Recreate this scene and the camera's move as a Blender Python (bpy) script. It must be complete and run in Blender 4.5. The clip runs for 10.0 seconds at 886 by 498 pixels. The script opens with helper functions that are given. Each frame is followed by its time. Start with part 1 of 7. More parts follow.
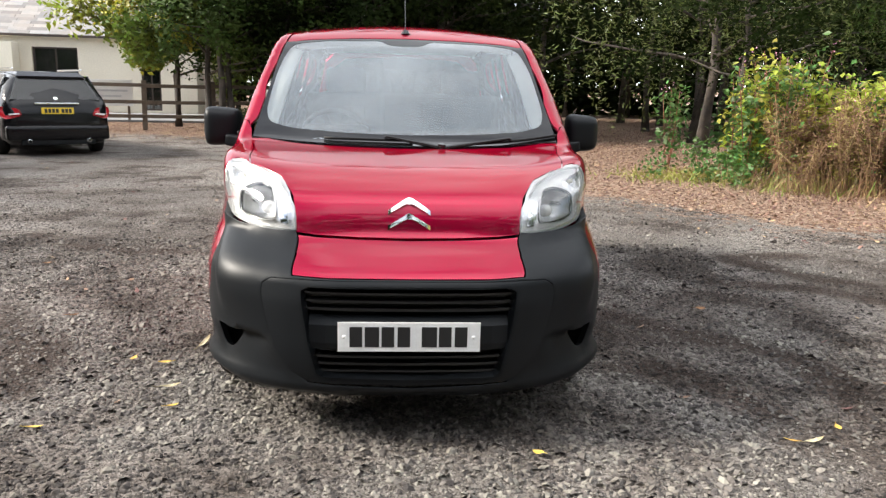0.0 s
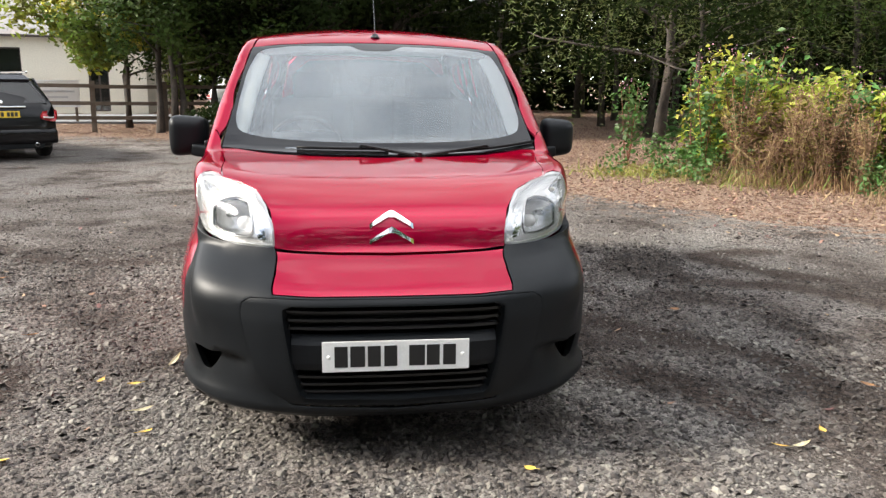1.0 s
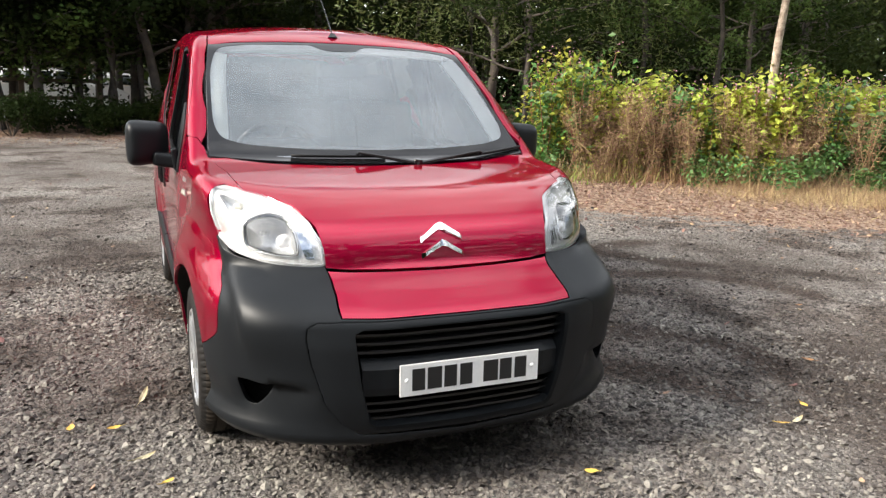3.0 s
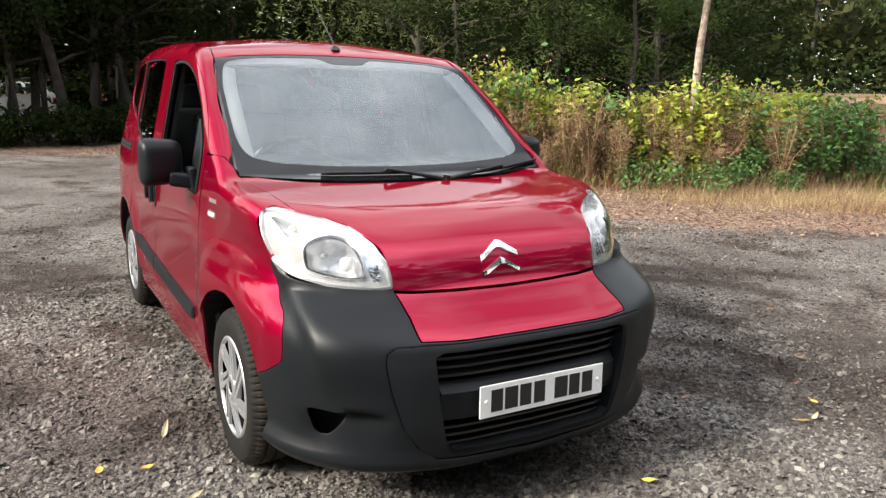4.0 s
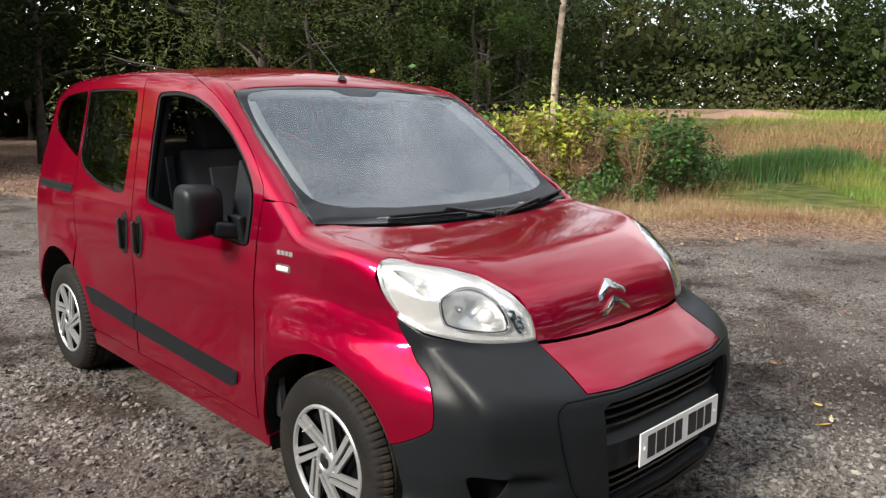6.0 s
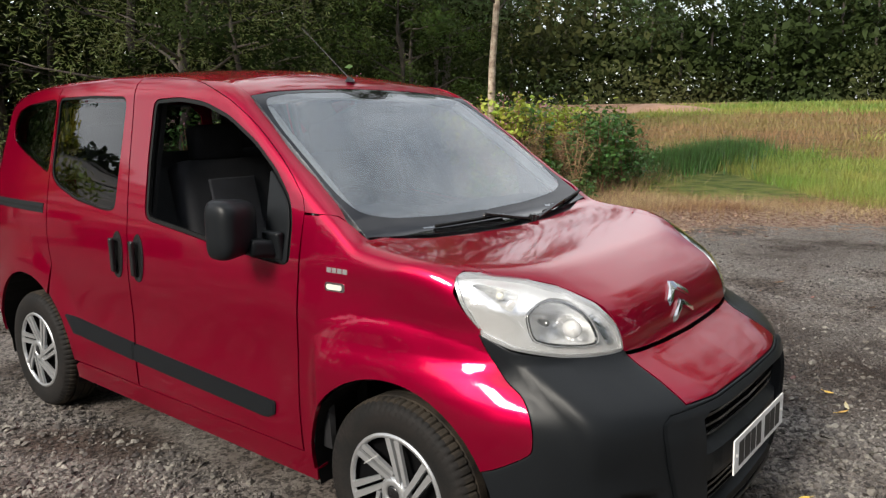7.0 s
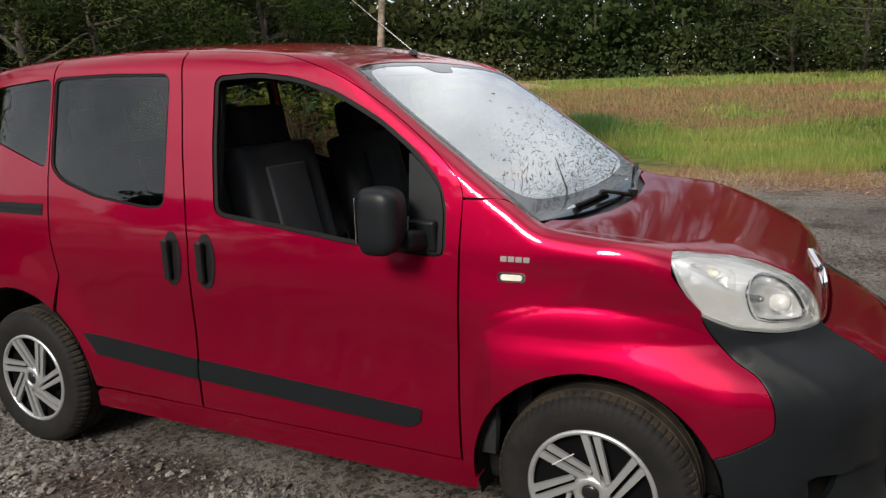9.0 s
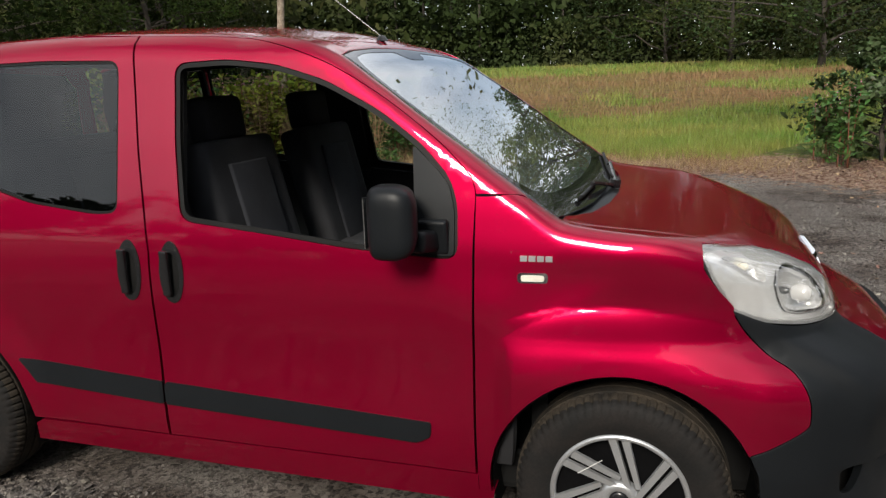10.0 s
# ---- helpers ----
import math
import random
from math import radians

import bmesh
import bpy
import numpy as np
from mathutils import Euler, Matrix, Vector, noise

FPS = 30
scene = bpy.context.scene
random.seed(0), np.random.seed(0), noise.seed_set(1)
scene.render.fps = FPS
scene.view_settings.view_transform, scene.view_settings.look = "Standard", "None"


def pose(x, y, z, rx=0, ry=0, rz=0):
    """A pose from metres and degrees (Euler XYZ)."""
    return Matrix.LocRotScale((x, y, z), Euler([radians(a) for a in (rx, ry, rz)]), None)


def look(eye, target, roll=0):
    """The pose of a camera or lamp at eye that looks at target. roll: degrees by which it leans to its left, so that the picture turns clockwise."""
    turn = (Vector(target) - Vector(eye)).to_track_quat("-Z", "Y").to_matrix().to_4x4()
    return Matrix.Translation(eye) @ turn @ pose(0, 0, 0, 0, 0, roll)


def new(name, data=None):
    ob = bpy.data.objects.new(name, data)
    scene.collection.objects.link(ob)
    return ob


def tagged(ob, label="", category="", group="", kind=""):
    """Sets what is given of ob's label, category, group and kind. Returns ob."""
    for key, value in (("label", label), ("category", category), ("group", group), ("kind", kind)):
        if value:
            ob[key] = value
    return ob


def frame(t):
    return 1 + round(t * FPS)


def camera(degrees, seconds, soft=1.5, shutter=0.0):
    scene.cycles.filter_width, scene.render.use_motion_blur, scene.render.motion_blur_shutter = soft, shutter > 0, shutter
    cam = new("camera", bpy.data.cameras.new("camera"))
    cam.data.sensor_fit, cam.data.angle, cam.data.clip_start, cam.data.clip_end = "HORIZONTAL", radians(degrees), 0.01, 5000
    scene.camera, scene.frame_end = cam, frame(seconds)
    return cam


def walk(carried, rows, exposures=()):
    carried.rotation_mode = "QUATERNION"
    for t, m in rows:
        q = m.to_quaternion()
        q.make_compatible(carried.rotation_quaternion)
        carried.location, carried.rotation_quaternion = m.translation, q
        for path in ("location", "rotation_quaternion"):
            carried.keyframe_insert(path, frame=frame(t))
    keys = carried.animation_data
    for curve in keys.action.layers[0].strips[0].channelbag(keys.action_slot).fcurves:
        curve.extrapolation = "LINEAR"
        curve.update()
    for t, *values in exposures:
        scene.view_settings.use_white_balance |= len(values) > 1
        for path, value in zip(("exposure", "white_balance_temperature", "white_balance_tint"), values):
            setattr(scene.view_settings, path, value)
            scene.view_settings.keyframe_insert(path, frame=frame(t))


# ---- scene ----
cam = camera(60.3, 10.0, soft=1.35)
EXPOSURE = [(0, 0.90), (2, 0.85), (4.5, 0.72), (5.5, 0.53), (7.5, -0.10), (10, -0.26)]
PATH = [
    (0, (-0.07, -2.661, 1.347), (0.066, -0.709, 0.935), 1.4),
    (0.5, (-0.089, -2.614, 1.386), (0.086, -0.666, 0.97), 1.0),
    (1, (-0.165, -2.562, 1.395), (0.082, -0.623, 0.974), 0.8),
    (1.5, (-0.356, -2.522, 1.414), (-0.004, -0.598, 0.997), 1.0),
    (2, (-0.552, -2.47, 1.422), (-0.055, -0.579, 1.001), 1.5),
    (3.5, (-1.326, -2.099, 1.427), (-0.451, -0.35, 1.011), 1.5),
    (4, (-1.547, -1.954, 1.446), (-0.562, -0.261, 1.044), 1.4),
    (4.5, (-1.728, -1.749, 1.458), (-0.632, -0.122, 1.067), 0.9),
    (5, (-1.944, -1.558, 1.453), (-0.747, 0.002, 1.088), 0.9),
    (5.5, (-2.153, -1.383, 1.483), (-0.863, 0.103, 1.127), 1.1),
    (7, (-2.505, -0.682, 1.502), (-0.97, 0.552, 1.152), -0.6),
    (7.5, (-2.64, -0.443, 1.503), (-1.056, 0.721, 1.141), -1.1),
    (8, (-2.7, -0.164, 1.49), (-1.06, 0.915, 1.111), -1.6),
    (8.5, (-2.813, 0.089, 1.495), (-1.117, 1.073, 1.101), -1.6),
    (9, (-2.896, 0.323, 1.495), (-1.14, 1.19, 1.09), -1.7),
    (9.5, (-2.879, 0.536, 1.487), (-1.06, 1.252, 1.069), -1.8),
    (10, (-2.864, 0.725, 1.501), (-1.006, 1.321, 1.062), -1.9),
]
walk(cam, [(t, look(eye, target, roll)) for t, eye, target, roll in PATH], EXPOSURE)

# ---- sky, sun ----
SUN_FROM = Vector((-1.58, 0.02, 1.0)).normalized()
world = bpy.data.worlds.new("sky")
scene.world = world
world.use_nodes = True
wn, wl = world.node_tree.nodes, world.node_tree.links
wn.clear()
w_out, w_bg, w_sky = wn.new("ShaderNodeOutputWorld"), wn.new("ShaderNodeBackground"), wn.new("ShaderNodeTexSky")
w_sky.sky_type, w_sky.sun_disc = "NISHITA", False
w_sky.sun_elevation = math.asin(SUN_FROM.z)
w_sky.sun_rotation = math.atan2(SUN_FROM.x, SUN_FROM.y)
w_co, w_map, w_noise, w_ramp, w_mix = (wn.new("ShaderNodeTexCoord"), wn.new("ShaderNodeMapping"), wn.new("ShaderNodeTexNoise"),
                                       wn.new("ShaderNodeValToRGB"), wn.new("ShaderNodeMixRGB"))
w_map.inputs["Scale"].default_value = (1.0, 1.0, 1.5)
w_map.inputs["Location"].default_value = (3.1, 1.7, 0.4)
w_noise.inputs["Scale"].default_value, w_noise.inputs["Detail"].default_value, w_noise.inputs["Roughness"].default_value = 1.7, 7, 0.55
w_ramp.color_ramp.elements[0].position, w_ramp.color_ramp.elements[1].position = 0.37, 0.67
w_ramp.color_ramp.elements[0].color = (0.10, 0.10, 0.10, 1)
w_mix.inputs[2].default_value = (24.0, 24.4, 25.0, 1)
wl.new(w_co.outputs["Generated"], w_map.inputs[0])
wl.new(w_map.outputs[0], w_noise.inputs["Vector"])
wl.new(w_noise.outputs["Fac"], w_ramp.inputs[0])
wl.new(w_ramp.outputs[0], w_mix.inputs[0])
wl.new(w_sky.outputs[0], w_mix.inputs[1])
wl.new(w_mix.outputs[0], w_bg.inputs[0])
wl.new(w_bg.outputs[0], w_out.inputs[0])
w_bg.inputs[1].default_value = 0.085
sun = new("sun", bpy.data.lights.new("sun", "SUN"))
sun.data.energy, sun.data.angle, sun.data.color = 5.0, radians(16), (1.0, 0.93, 0.82)
sun.matrix_world = look((0, 0, 30), Vector((0, 0, 30)) - SUN_FROM)

# ---- materials ----
def material(name, colour, rough=0.6, metal=0.0, vary=0.25, scale=8.0, fine=90.0, bump=0.0, island=0.0, obrand=0.0, coat=0.0,
             spec=0.5, through_light=0.0, second=None, bump_scale=None):
    """A surface with broad stains and fine grain; island and obrand vary it from piece to piece."""
    m = bpy.data.materials.new(name)
    m.use_nodes = True
    n, l = m.node_tree.nodes, m.node_tree.links
    b = n["Principled BSDF"]
    co = n.new("ShaderNodeTexCoord")
    big, small = n.new("ShaderNodeTexNoise"), n.new("ShaderNodeTexNoise")
    big.inputs["Scale"].default_value, big.inputs["Detail"].default_value = scale, 5
    small.inputs["Scale"].default_value, small.inputs["Detail"].default_value = fine, 3
    l.new(co.outputs["Object"], big.inputs["Vector"])
    l.new(co.outputs["Object"], small.inputs["Vector"])
    mix = n.new("ShaderNodeMixRGB")
    c = Vector(colour)
    other = Vector(second) if second else c * (1 - vary)
    mix.inputs[1].default_value, mix.inputs[2].default_value = (*c, 1), (*other, 1)
    ramp = n.new("ShaderNodeValToRGB")
    ramp.color_ramp.elements[0].position, ramp.color_ramp.elements[1].position = 0.38, 0.64
    l.new(big.outputs["Fac"], ramp.inputs[0])
    l.new(ramp.outputs[0], mix.inputs[0])
    hsv = n.new("ShaderNodeHueSaturation")
    l.new(mix.outputs[0], hsv.inputs["Color"])
    grain = n.new("ShaderNodeMapRange")
    grain.inputs["To Min"].default_value, grain.inputs["To Max"].default_value = 1 - vary, 1 + vary
    grain.inputs["From Min"].default_value, grain.inputs["From Max"].default_value = 0.25, 0.75
    l.new(small.outputs["Fac"], grain.inputs["Value"])
    value = grain.outputs[0]
    for amount, node, socket in ((island, "ShaderNodeNewGeometry", "Random Per Island"), (obrand, "ShaderNodeObjectInfo", "Random")):
        if amount:
            r, mr, mul = n.new(node), n.new("ShaderNodeMapRange"), n.new("ShaderNodeMath")
            mr.inputs["To Min"].default_value, mr.inputs["To Max"].default_value = 1 - amount, 1 + amount
            l.new(r.outputs[socket], mr.inputs["Value"])
            mul.operation = "MULTIPLY"
            l.new(value, mul.inputs[0])
            l.new(mr.outputs[0], mul.inputs[1])
            value = mul.outputs[0]
            if amount > 0.2:
                hue = n.new("ShaderNodeMapRange")
                hue.inputs["To Min"].default_value, hue.inputs["To Max"].default_value = 0.5 - 0.05 * amount, 0.5 + 0.07 * amount
                l.new(r.outputs[socket], hue.inputs["Value"])
                l.new(hue.outputs[0], hsv.inputs["Hue"])
    l.new(value, hsv.inputs["Value"])
    l.new(hsv.outputs[0], b.inputs["Base Color"])
    b.inputs["Roughness"].default_value, b.inputs["Metallic"].default_value = rough, metal
    b.inputs["Specular IOR Level"].default_value = spec
    b.inputs["Coat Weight"].default_value, b.inputs["Coat Roughness"].default_value, b.inputs["Coat IOR"].default_value = coat, 0.05, 1.42
    if bump:
        bm_ = n.new("ShaderNodeBump")
        bm_.inputs["Strength"].default_value, bm_.inputs["Distance"].default_value = 1.0, bump
        source = small
        if bump_scale:
            source = n.new("ShaderNodeTexNoise")
            source.inputs["Scale"].default_value, source.inputs["Detail"].default_value = bump_scale, 4
            l.new(co.outputs["Object"], source.inputs["Vector"])
        l.new(source.outputs["Fac"], bm_.inputs["Height"])
        l.new(bm_.outputs[0], b.inputs["Normal"])
    if through_light:
        tr, ms = n.new("ShaderNodeBsdfTranslucent"), n.new("ShaderNodeMixShader")
        l.new(hsv.outputs[0], tr.inputs["Color"])
        ms.inputs[0].default_value = through_light
        l.new(b.outputs[0], ms.inputs[1])
        l.new(tr.outputs[0], ms.inputs[2])
        l.new(ms.outputs[0], n["Material Output"].inputs[0])
    return m


def glass(name, tint=(0.9, 0.93, 0.92), rough=0.0, gloss=1.0, film=0.0, faces=2.0):
    """A thin pane: clear, tinted, with the mirror gloss that grows towards grazing."""
    m = bpy.data.materials.new(name)
    m.use_nodes = True
    n, l = m.node_tree.nodes, m.node_tree.links
    n.remove(n["Principled BSDF"])
    fr, tr, gl, ms = n.new("ShaderNodeFresnel"), n.new("ShaderNodeBsdfTransparent"), n.new("ShaderNodeBsdfGlossy"), n.new("ShaderNodeMixShader")
    fr.inputs["IOR"].default_value = 1.5
    tr.inputs[0].default_value = (*tint, 1)
    gl.inputs["Roughness"].default_value = rough
    gl.inputs["Color"].default_value = (gloss, gloss, gloss, 1)
    two = n.new("ShaderNodeMath")
    two.operation, two.use_clamp = "MULTIPLY", True
    two.inputs[1].default_value = faces
    l.new(fr.outputs[0], two.inputs[0])
    l.new(two.outputs[0], ms.inputs[0])
    clear_ = tr.outputs[0]
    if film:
        # a thin diffuse film: some dust, its pale blue standing for reflected sky
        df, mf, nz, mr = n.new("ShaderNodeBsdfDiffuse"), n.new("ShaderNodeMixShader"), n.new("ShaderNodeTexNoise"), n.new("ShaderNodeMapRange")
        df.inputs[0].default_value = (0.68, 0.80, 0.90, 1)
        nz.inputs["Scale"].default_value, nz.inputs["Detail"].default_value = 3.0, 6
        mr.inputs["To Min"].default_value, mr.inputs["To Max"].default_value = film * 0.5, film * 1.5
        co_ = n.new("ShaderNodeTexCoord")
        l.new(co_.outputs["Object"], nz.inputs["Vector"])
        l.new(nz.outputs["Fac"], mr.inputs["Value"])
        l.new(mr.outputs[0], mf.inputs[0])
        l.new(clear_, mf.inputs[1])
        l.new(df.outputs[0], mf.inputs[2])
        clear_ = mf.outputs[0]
    l.new(clear_, ms.inputs[1])
    l.new(gl.outputs[0], ms.inputs[2])
    l.new(ms.outputs[0], n["Material Output"].inputs[0])
    return m


PAINT = material("red_paint", (0.33, 0.0016, 0.031), 0.38, 0.75, 0.05, 3.0, 1400.0, coat=1.0, spec=0.0)
# the flakes stay red towards grazing; only the clear coat turns white there
PAINT.node_tree.nodes["Principled BSDF"].inputs["Specular Tint"].default_value = (0.55, 0.02, 0.07, 1)
PLASTIC = material("grained_black_plastic", (0.0085, 0.0100, 0.0118), 0.42, 0, 0.12, 5.0, 900.0, bump=0.0001, spec=0.22)
GLOSS_BLACK = material("smooth_black_plastic", (0.012, 0.012, 0.013), 0.25, 0, 0.1, 6.0, 300.0)
RUBBER = material("tyre_rubber", (0.009, 0.0088, 0.0085), 0.72, 0, 0.3, 14.0, 160.0, bump=0.0004, second=(0.014, 0.012, 0.011), spec=0.2)
TREAD = material("tyre_tread", (0.045, 0.036, 0.027), 0.85, 0, 0.3, 14.0, 160.0, bump=0.0004, second=(0.018, 0.016, 0.014), spec=0.2)
LAMP_BOWL = material("lamp_bowl", (0.80, 0.81, 0.82), 0.25, 0.65, 0.1, 30.0, 150.0, bump=0.004, bump_scale=60.0)
SEAL = material("rubber_seal", (0.008, 0.008, 0.008), 0.5, 0, 0.2, 10.0, 200.0, spec=0.2)
CHROME = material("chrome", (0.85, 0.86, 0.87), 0.08, 1.0, 0.03, 20.0, 200.0)
DISH = material("dull_black_plastic", (0.005, 0.005, 0.0055), 0.9, 0, 0.2, 10.0, 200.0, spec=0.05)
SILVER = material("silver_trim_paint", (0.52, 0.53, 0.54), 0.32, 0.7, 0.08, 12.0, 300.0)
REFLECTOR = material("lamp_reflector", (0.8, 0.81, 0.82), 0.22, 0.7, 0.04, 20.0, 120.0)
LAMP_BODY = material("lamp_housing", (0.88, 0.89, 0.90), 0.20, 0.65, 0.03, 14.0, 120.0, coat=0.6, bump=0.006, bump_scale=16.0)
LAMP_CAP = material("bulb_cap", (0.34, 0.35, 0.36), 0.25, 0.8, 0.1, 20.0, 120.0)
# chrome with a dark reflection put into its colour, for the bowl's rim
CHROME_REFLECTING_DARK = material("chrome_reflecting_dark", (0.25, 0.255, 0.26), 0.12, 1.0, 0.05, 20.0, 120.0)
LENS_WHITE = material("frosted_lens", (0.88, 0.88, 0.88), 0.12, 0.2, 0.06, 20.0, 120.0, coat=1.0)
GLASS = glass("window_glass")
# film paler than dust alone, to carry the sky's sheen in its colour
SCREEN_GLASS = glass("hazed_windscreen_glass", (0.70, 0.73, 0.73), film=0.13, faces=2.0)
DARK_GLASS = glass("tinted_glass", (0.24, 0.27, 0.28), faces=1.1)
LENS = glass("clear_lens", (0.99, 0.99, 0.99), gloss=0.9, film=0.0)
FRIT = material("black_glass_border", (0.01, 0.01, 0.011), 0.03, 0, 0.1, 8.0, 300.0, spec=0.5)
WHITE_PLATE = material("white_plate", (0.86, 0.86, 0.84), 0.35, 0, 0.06, 9.0, 200.0)
YELLOW_PLATE = material("yellow_plate", (0.75, 0.50, 0.03), 0.35, 0, 0.06, 9.0, 200.0)
INK = material("plate_ink", (0.012, 0.012, 0.012), 0.5, 0, 0.1, 10.0, 200.0)
CLOTH = material("seat_cloth", (0.025, 0.026, 0.030), 0.9, 0, 0.25, 9.0, 500.0, bump=0.0005)
CLOTH_GREY = material("seat_cloth_grey", (0.027, 0.029, 0.036), 0.9, 0, 0.25, 9.0, 500.0, bump=0.0005)
TRIM_GREY = material("interior_trim", (0.62, 0.62, 0.60), 0.7, 0, 0.08, 7.0, 300.0)
TRIM_DARK = material("interior_dark_plastic", (0.018, 0.018, 0.020), 0.6, 0, 0.15, 7.0, 400.0, bump=0.0003)
AMBER = material("amber_lens", (0.8, 0.5, 0.25), 0.2, 0, 0.1, 20.0, 100.0)
CREAM_LENS = material("cream_lens", (0.75, 0.72, 0.62), 0.2, 0, 0.1, 20.0, 100.0, coat=1.0)


# ---- mesh helpers ----
def mesh_of(name, verts, faces, mat, normals=None, smooth=True):
    me = bpy.data.meshes.new(name)
    me.from_pydata([tuple(v) for v in verts], [], [tuple(f) for f in faces])
    if mat:
        me.materials.append(mat)
    if smooth:
        me.polygons.foreach_set("use_smooth", [True] * len(me.polygons))
    me.update()
    if normals is not None:
        me.normals_split_custom_set_from_vertices([tuple(v) for v in normals])
    return me


def part(name, bm, mat, parent=None, label="", smooth=False, angle=None):
    """Links a bmesh or a mesh as one object under its parent."""
    if isinstance(bm, bmesh.types.BMesh):
        me = bpy.data.meshes.new(name)
        bmesh.ops.recalc_face_normals(bm, faces=bm.faces[:])
        bm.to_mesh(me)
        bm.free()
        if mat:
            me.materials.append(mat)
        if smooth:
            me.polygons.foreach_set("use_smooth", [True] * len(me.polygons))
            if angle:
                me.set_sharp_from_angle(angle=radians(angle))
    else:
        me = bm
    ob = new(name, me)
    if parent:
        ob.parent = parent
    if label:
        ob["label"] = label
    return ob


def empty(name, m=None):
    ob = new(name)
    ob.empty_display_size = 0.2
    if m is not None:
        ob.matrix_world = m
    return ob


def box(bm, size, m=Matrix(), bevel=0.0, seg=2):
    r = bmesh.ops.create_cube(bm, size=1, matrix=m @ Matrix.Diagonal((*size, 1)))
    if bevel:
        edges = list({e for v in r["verts"] for e in v.link_edges})
        bmesh.ops.bevel(bm, geom=edges, offset=bevel, segments=seg, profile=0.7, affect="EDGES", clamp_overlap=True)
    return bm


def boxed(size, m=Matrix(), bevel=0.0, seg=2):
    return box(bmesh.new(), size, m, bevel, seg)


def rod(bm, a, b, r1, r2=None, seg=8):
    a, b = Vector(a), Vector(b)
    d = b - a
    m = Matrix.Translation((a + b) / 2) @ d.to_track_quat("Z", "Y").to_matrix().to_4x4()
    bmesh.ops.create_cone(bm, cap_ends=True, segments=seg, radius1=r1, radius2=r1 if r2 is None else r2, depth=d.length, matrix=m)
    return bm


def turned(profile, seg=48, mat=Matrix()):
    """A turned body: (radius, height) pairs spun round z."""
    bm = bmesh.new()
    rings = []
    for r, h in profile:
        if r < 1e-6:
            rings.append([bm.verts.new(mat @ Vector((0, 0, h)))])
        else:
            rings.append([bm.verts.new(mat @ Vector((r * math.cos(2 * math.pi * i / seg), r * math.sin(2 * math.pi * i / seg), h))) for i in range(seg)])
    for a, b in zip(rings, rings[1:]):
        for i in range(seg):
            j = (i + 1) % seg
            f = [a[i % len(a)], a[j % len(a)], b[j % len(b)], b[i % len(b)]]
            f = list(dict.fromkeys(f))
            if len(f) > 2:
                bm.faces.new(f)
    return bm


def tube(points, radii, seg=8):
    """A tapered limb along points; vertices and faces."""
    pts = [Vector(p) for p in points]
    verts, faces = [], []
    for i, p in enumerate(pts):
        d = (pts[min(i + 1, len(pts) - 1)] - pts[max(i - 1, 0)]).normalized()
        q = d.to_track_quat("Z", "Y")
        for k in range(seg):
            a = 2 * math.pi * k / seg
            verts.append(p + q @ Vector((math.cos(a), math.sin(a), 0)) * radii[i])
    for i in range(len(pts) - 1):
        for k in range(seg):
            j = (k + 1) % seg
            faces.append((i * seg + k, i * seg + j, (i + 1) * seg + j, (i + 1) * seg + k))
    faces.append(tuple(range(seg))[::-1])
    faces.append(tuple((len(pts) - 1) * seg + k for k in range(seg)))
    return verts, faces
# ---- the car's body surface: a smooth meeting of front, side, top and rear ----
def curve(*pts):
    """A smooth monotone curve through (u, v) knots, as a function of arrays."""
    u, v = np.array([p[0] for p in pts], float), np.array([p[1] for p in pts], float)
    h, d = np.diff(u), np.diff(v) / np.diff(u)
    m = np.zeros(len(u))
    for i in range(1, len(u) - 1):
        if d[i - 1] * d[i] > 0:
            a, b = 2 * h[i] + h[i - 1], h[i] + 2 * h[i - 1]
            m[i] = (a + b) / (a / d[i - 1] + b / d[i])
    m[0], m[-1] = d[0], d[-1]

    def at(x):
        x = np.asarray(x, float)
        c = np.clip(x, u[0], u[-1])
        i = np.clip(np.searchsorted(u, c, side="right") - 1, 0, len(u) - 2)
        s = (c - u[i]) / h[i]
        y = (v[i] * (1 + 2 * s) * (1 - s) ** 2 + m[i] * h[i] * s * (1 - s) ** 2
             + v[i + 1] * s * s * (3 - 2 * s) + m[i + 1] * h[i] * s * s * (s - 1))
        return y + (x - c) * np.where(x < u[0], m[0], m[-1])
    return at


def smooth_min(a, b, k):
    h = np.clip(0.5 + 0.5 * (b - a) / k, 0, 1)
    return b * (1 - h) + a * h - k * h * (1 - h)


def step(x, a, b):
    s = np.clip((x - a) / (b - a), 0, 1)
    return s * s * (3 - 2 * s)


nose = curve((0.10, 0.16), (0.20, 0.075), (0.30, 0.03), (0.42, 0.012), (0.56, 0.008), (0.63, 0.02), (0.67, 0.055), (0.72, 0.15),
             (0.765, 0.245), (0.785, 0.268), (0.83, 0.278), (0.88, 0.30), (0.93, 0.340), (0.965, 0.395), (1.0, 0.455), (1.04, 0.52))
plan_low = curve((0, 0), (0.26, 0.008), (0.43, 0.045), (0.54, 0.09), (0.64, 0.15), (0.72, 0.23), (0.78, 0.33), (0.825, 0.48), (0.858, 0.75), (0.9, 1.3))
plan_high = curve((0, 0), (0.3, 0.0), (0.45, 0.01), (0.56, 0.05), (0.66, 0.13), (0.73, 0.21), (0.79, 0.36), (0.825, 0.57), (0.86, 0.92))
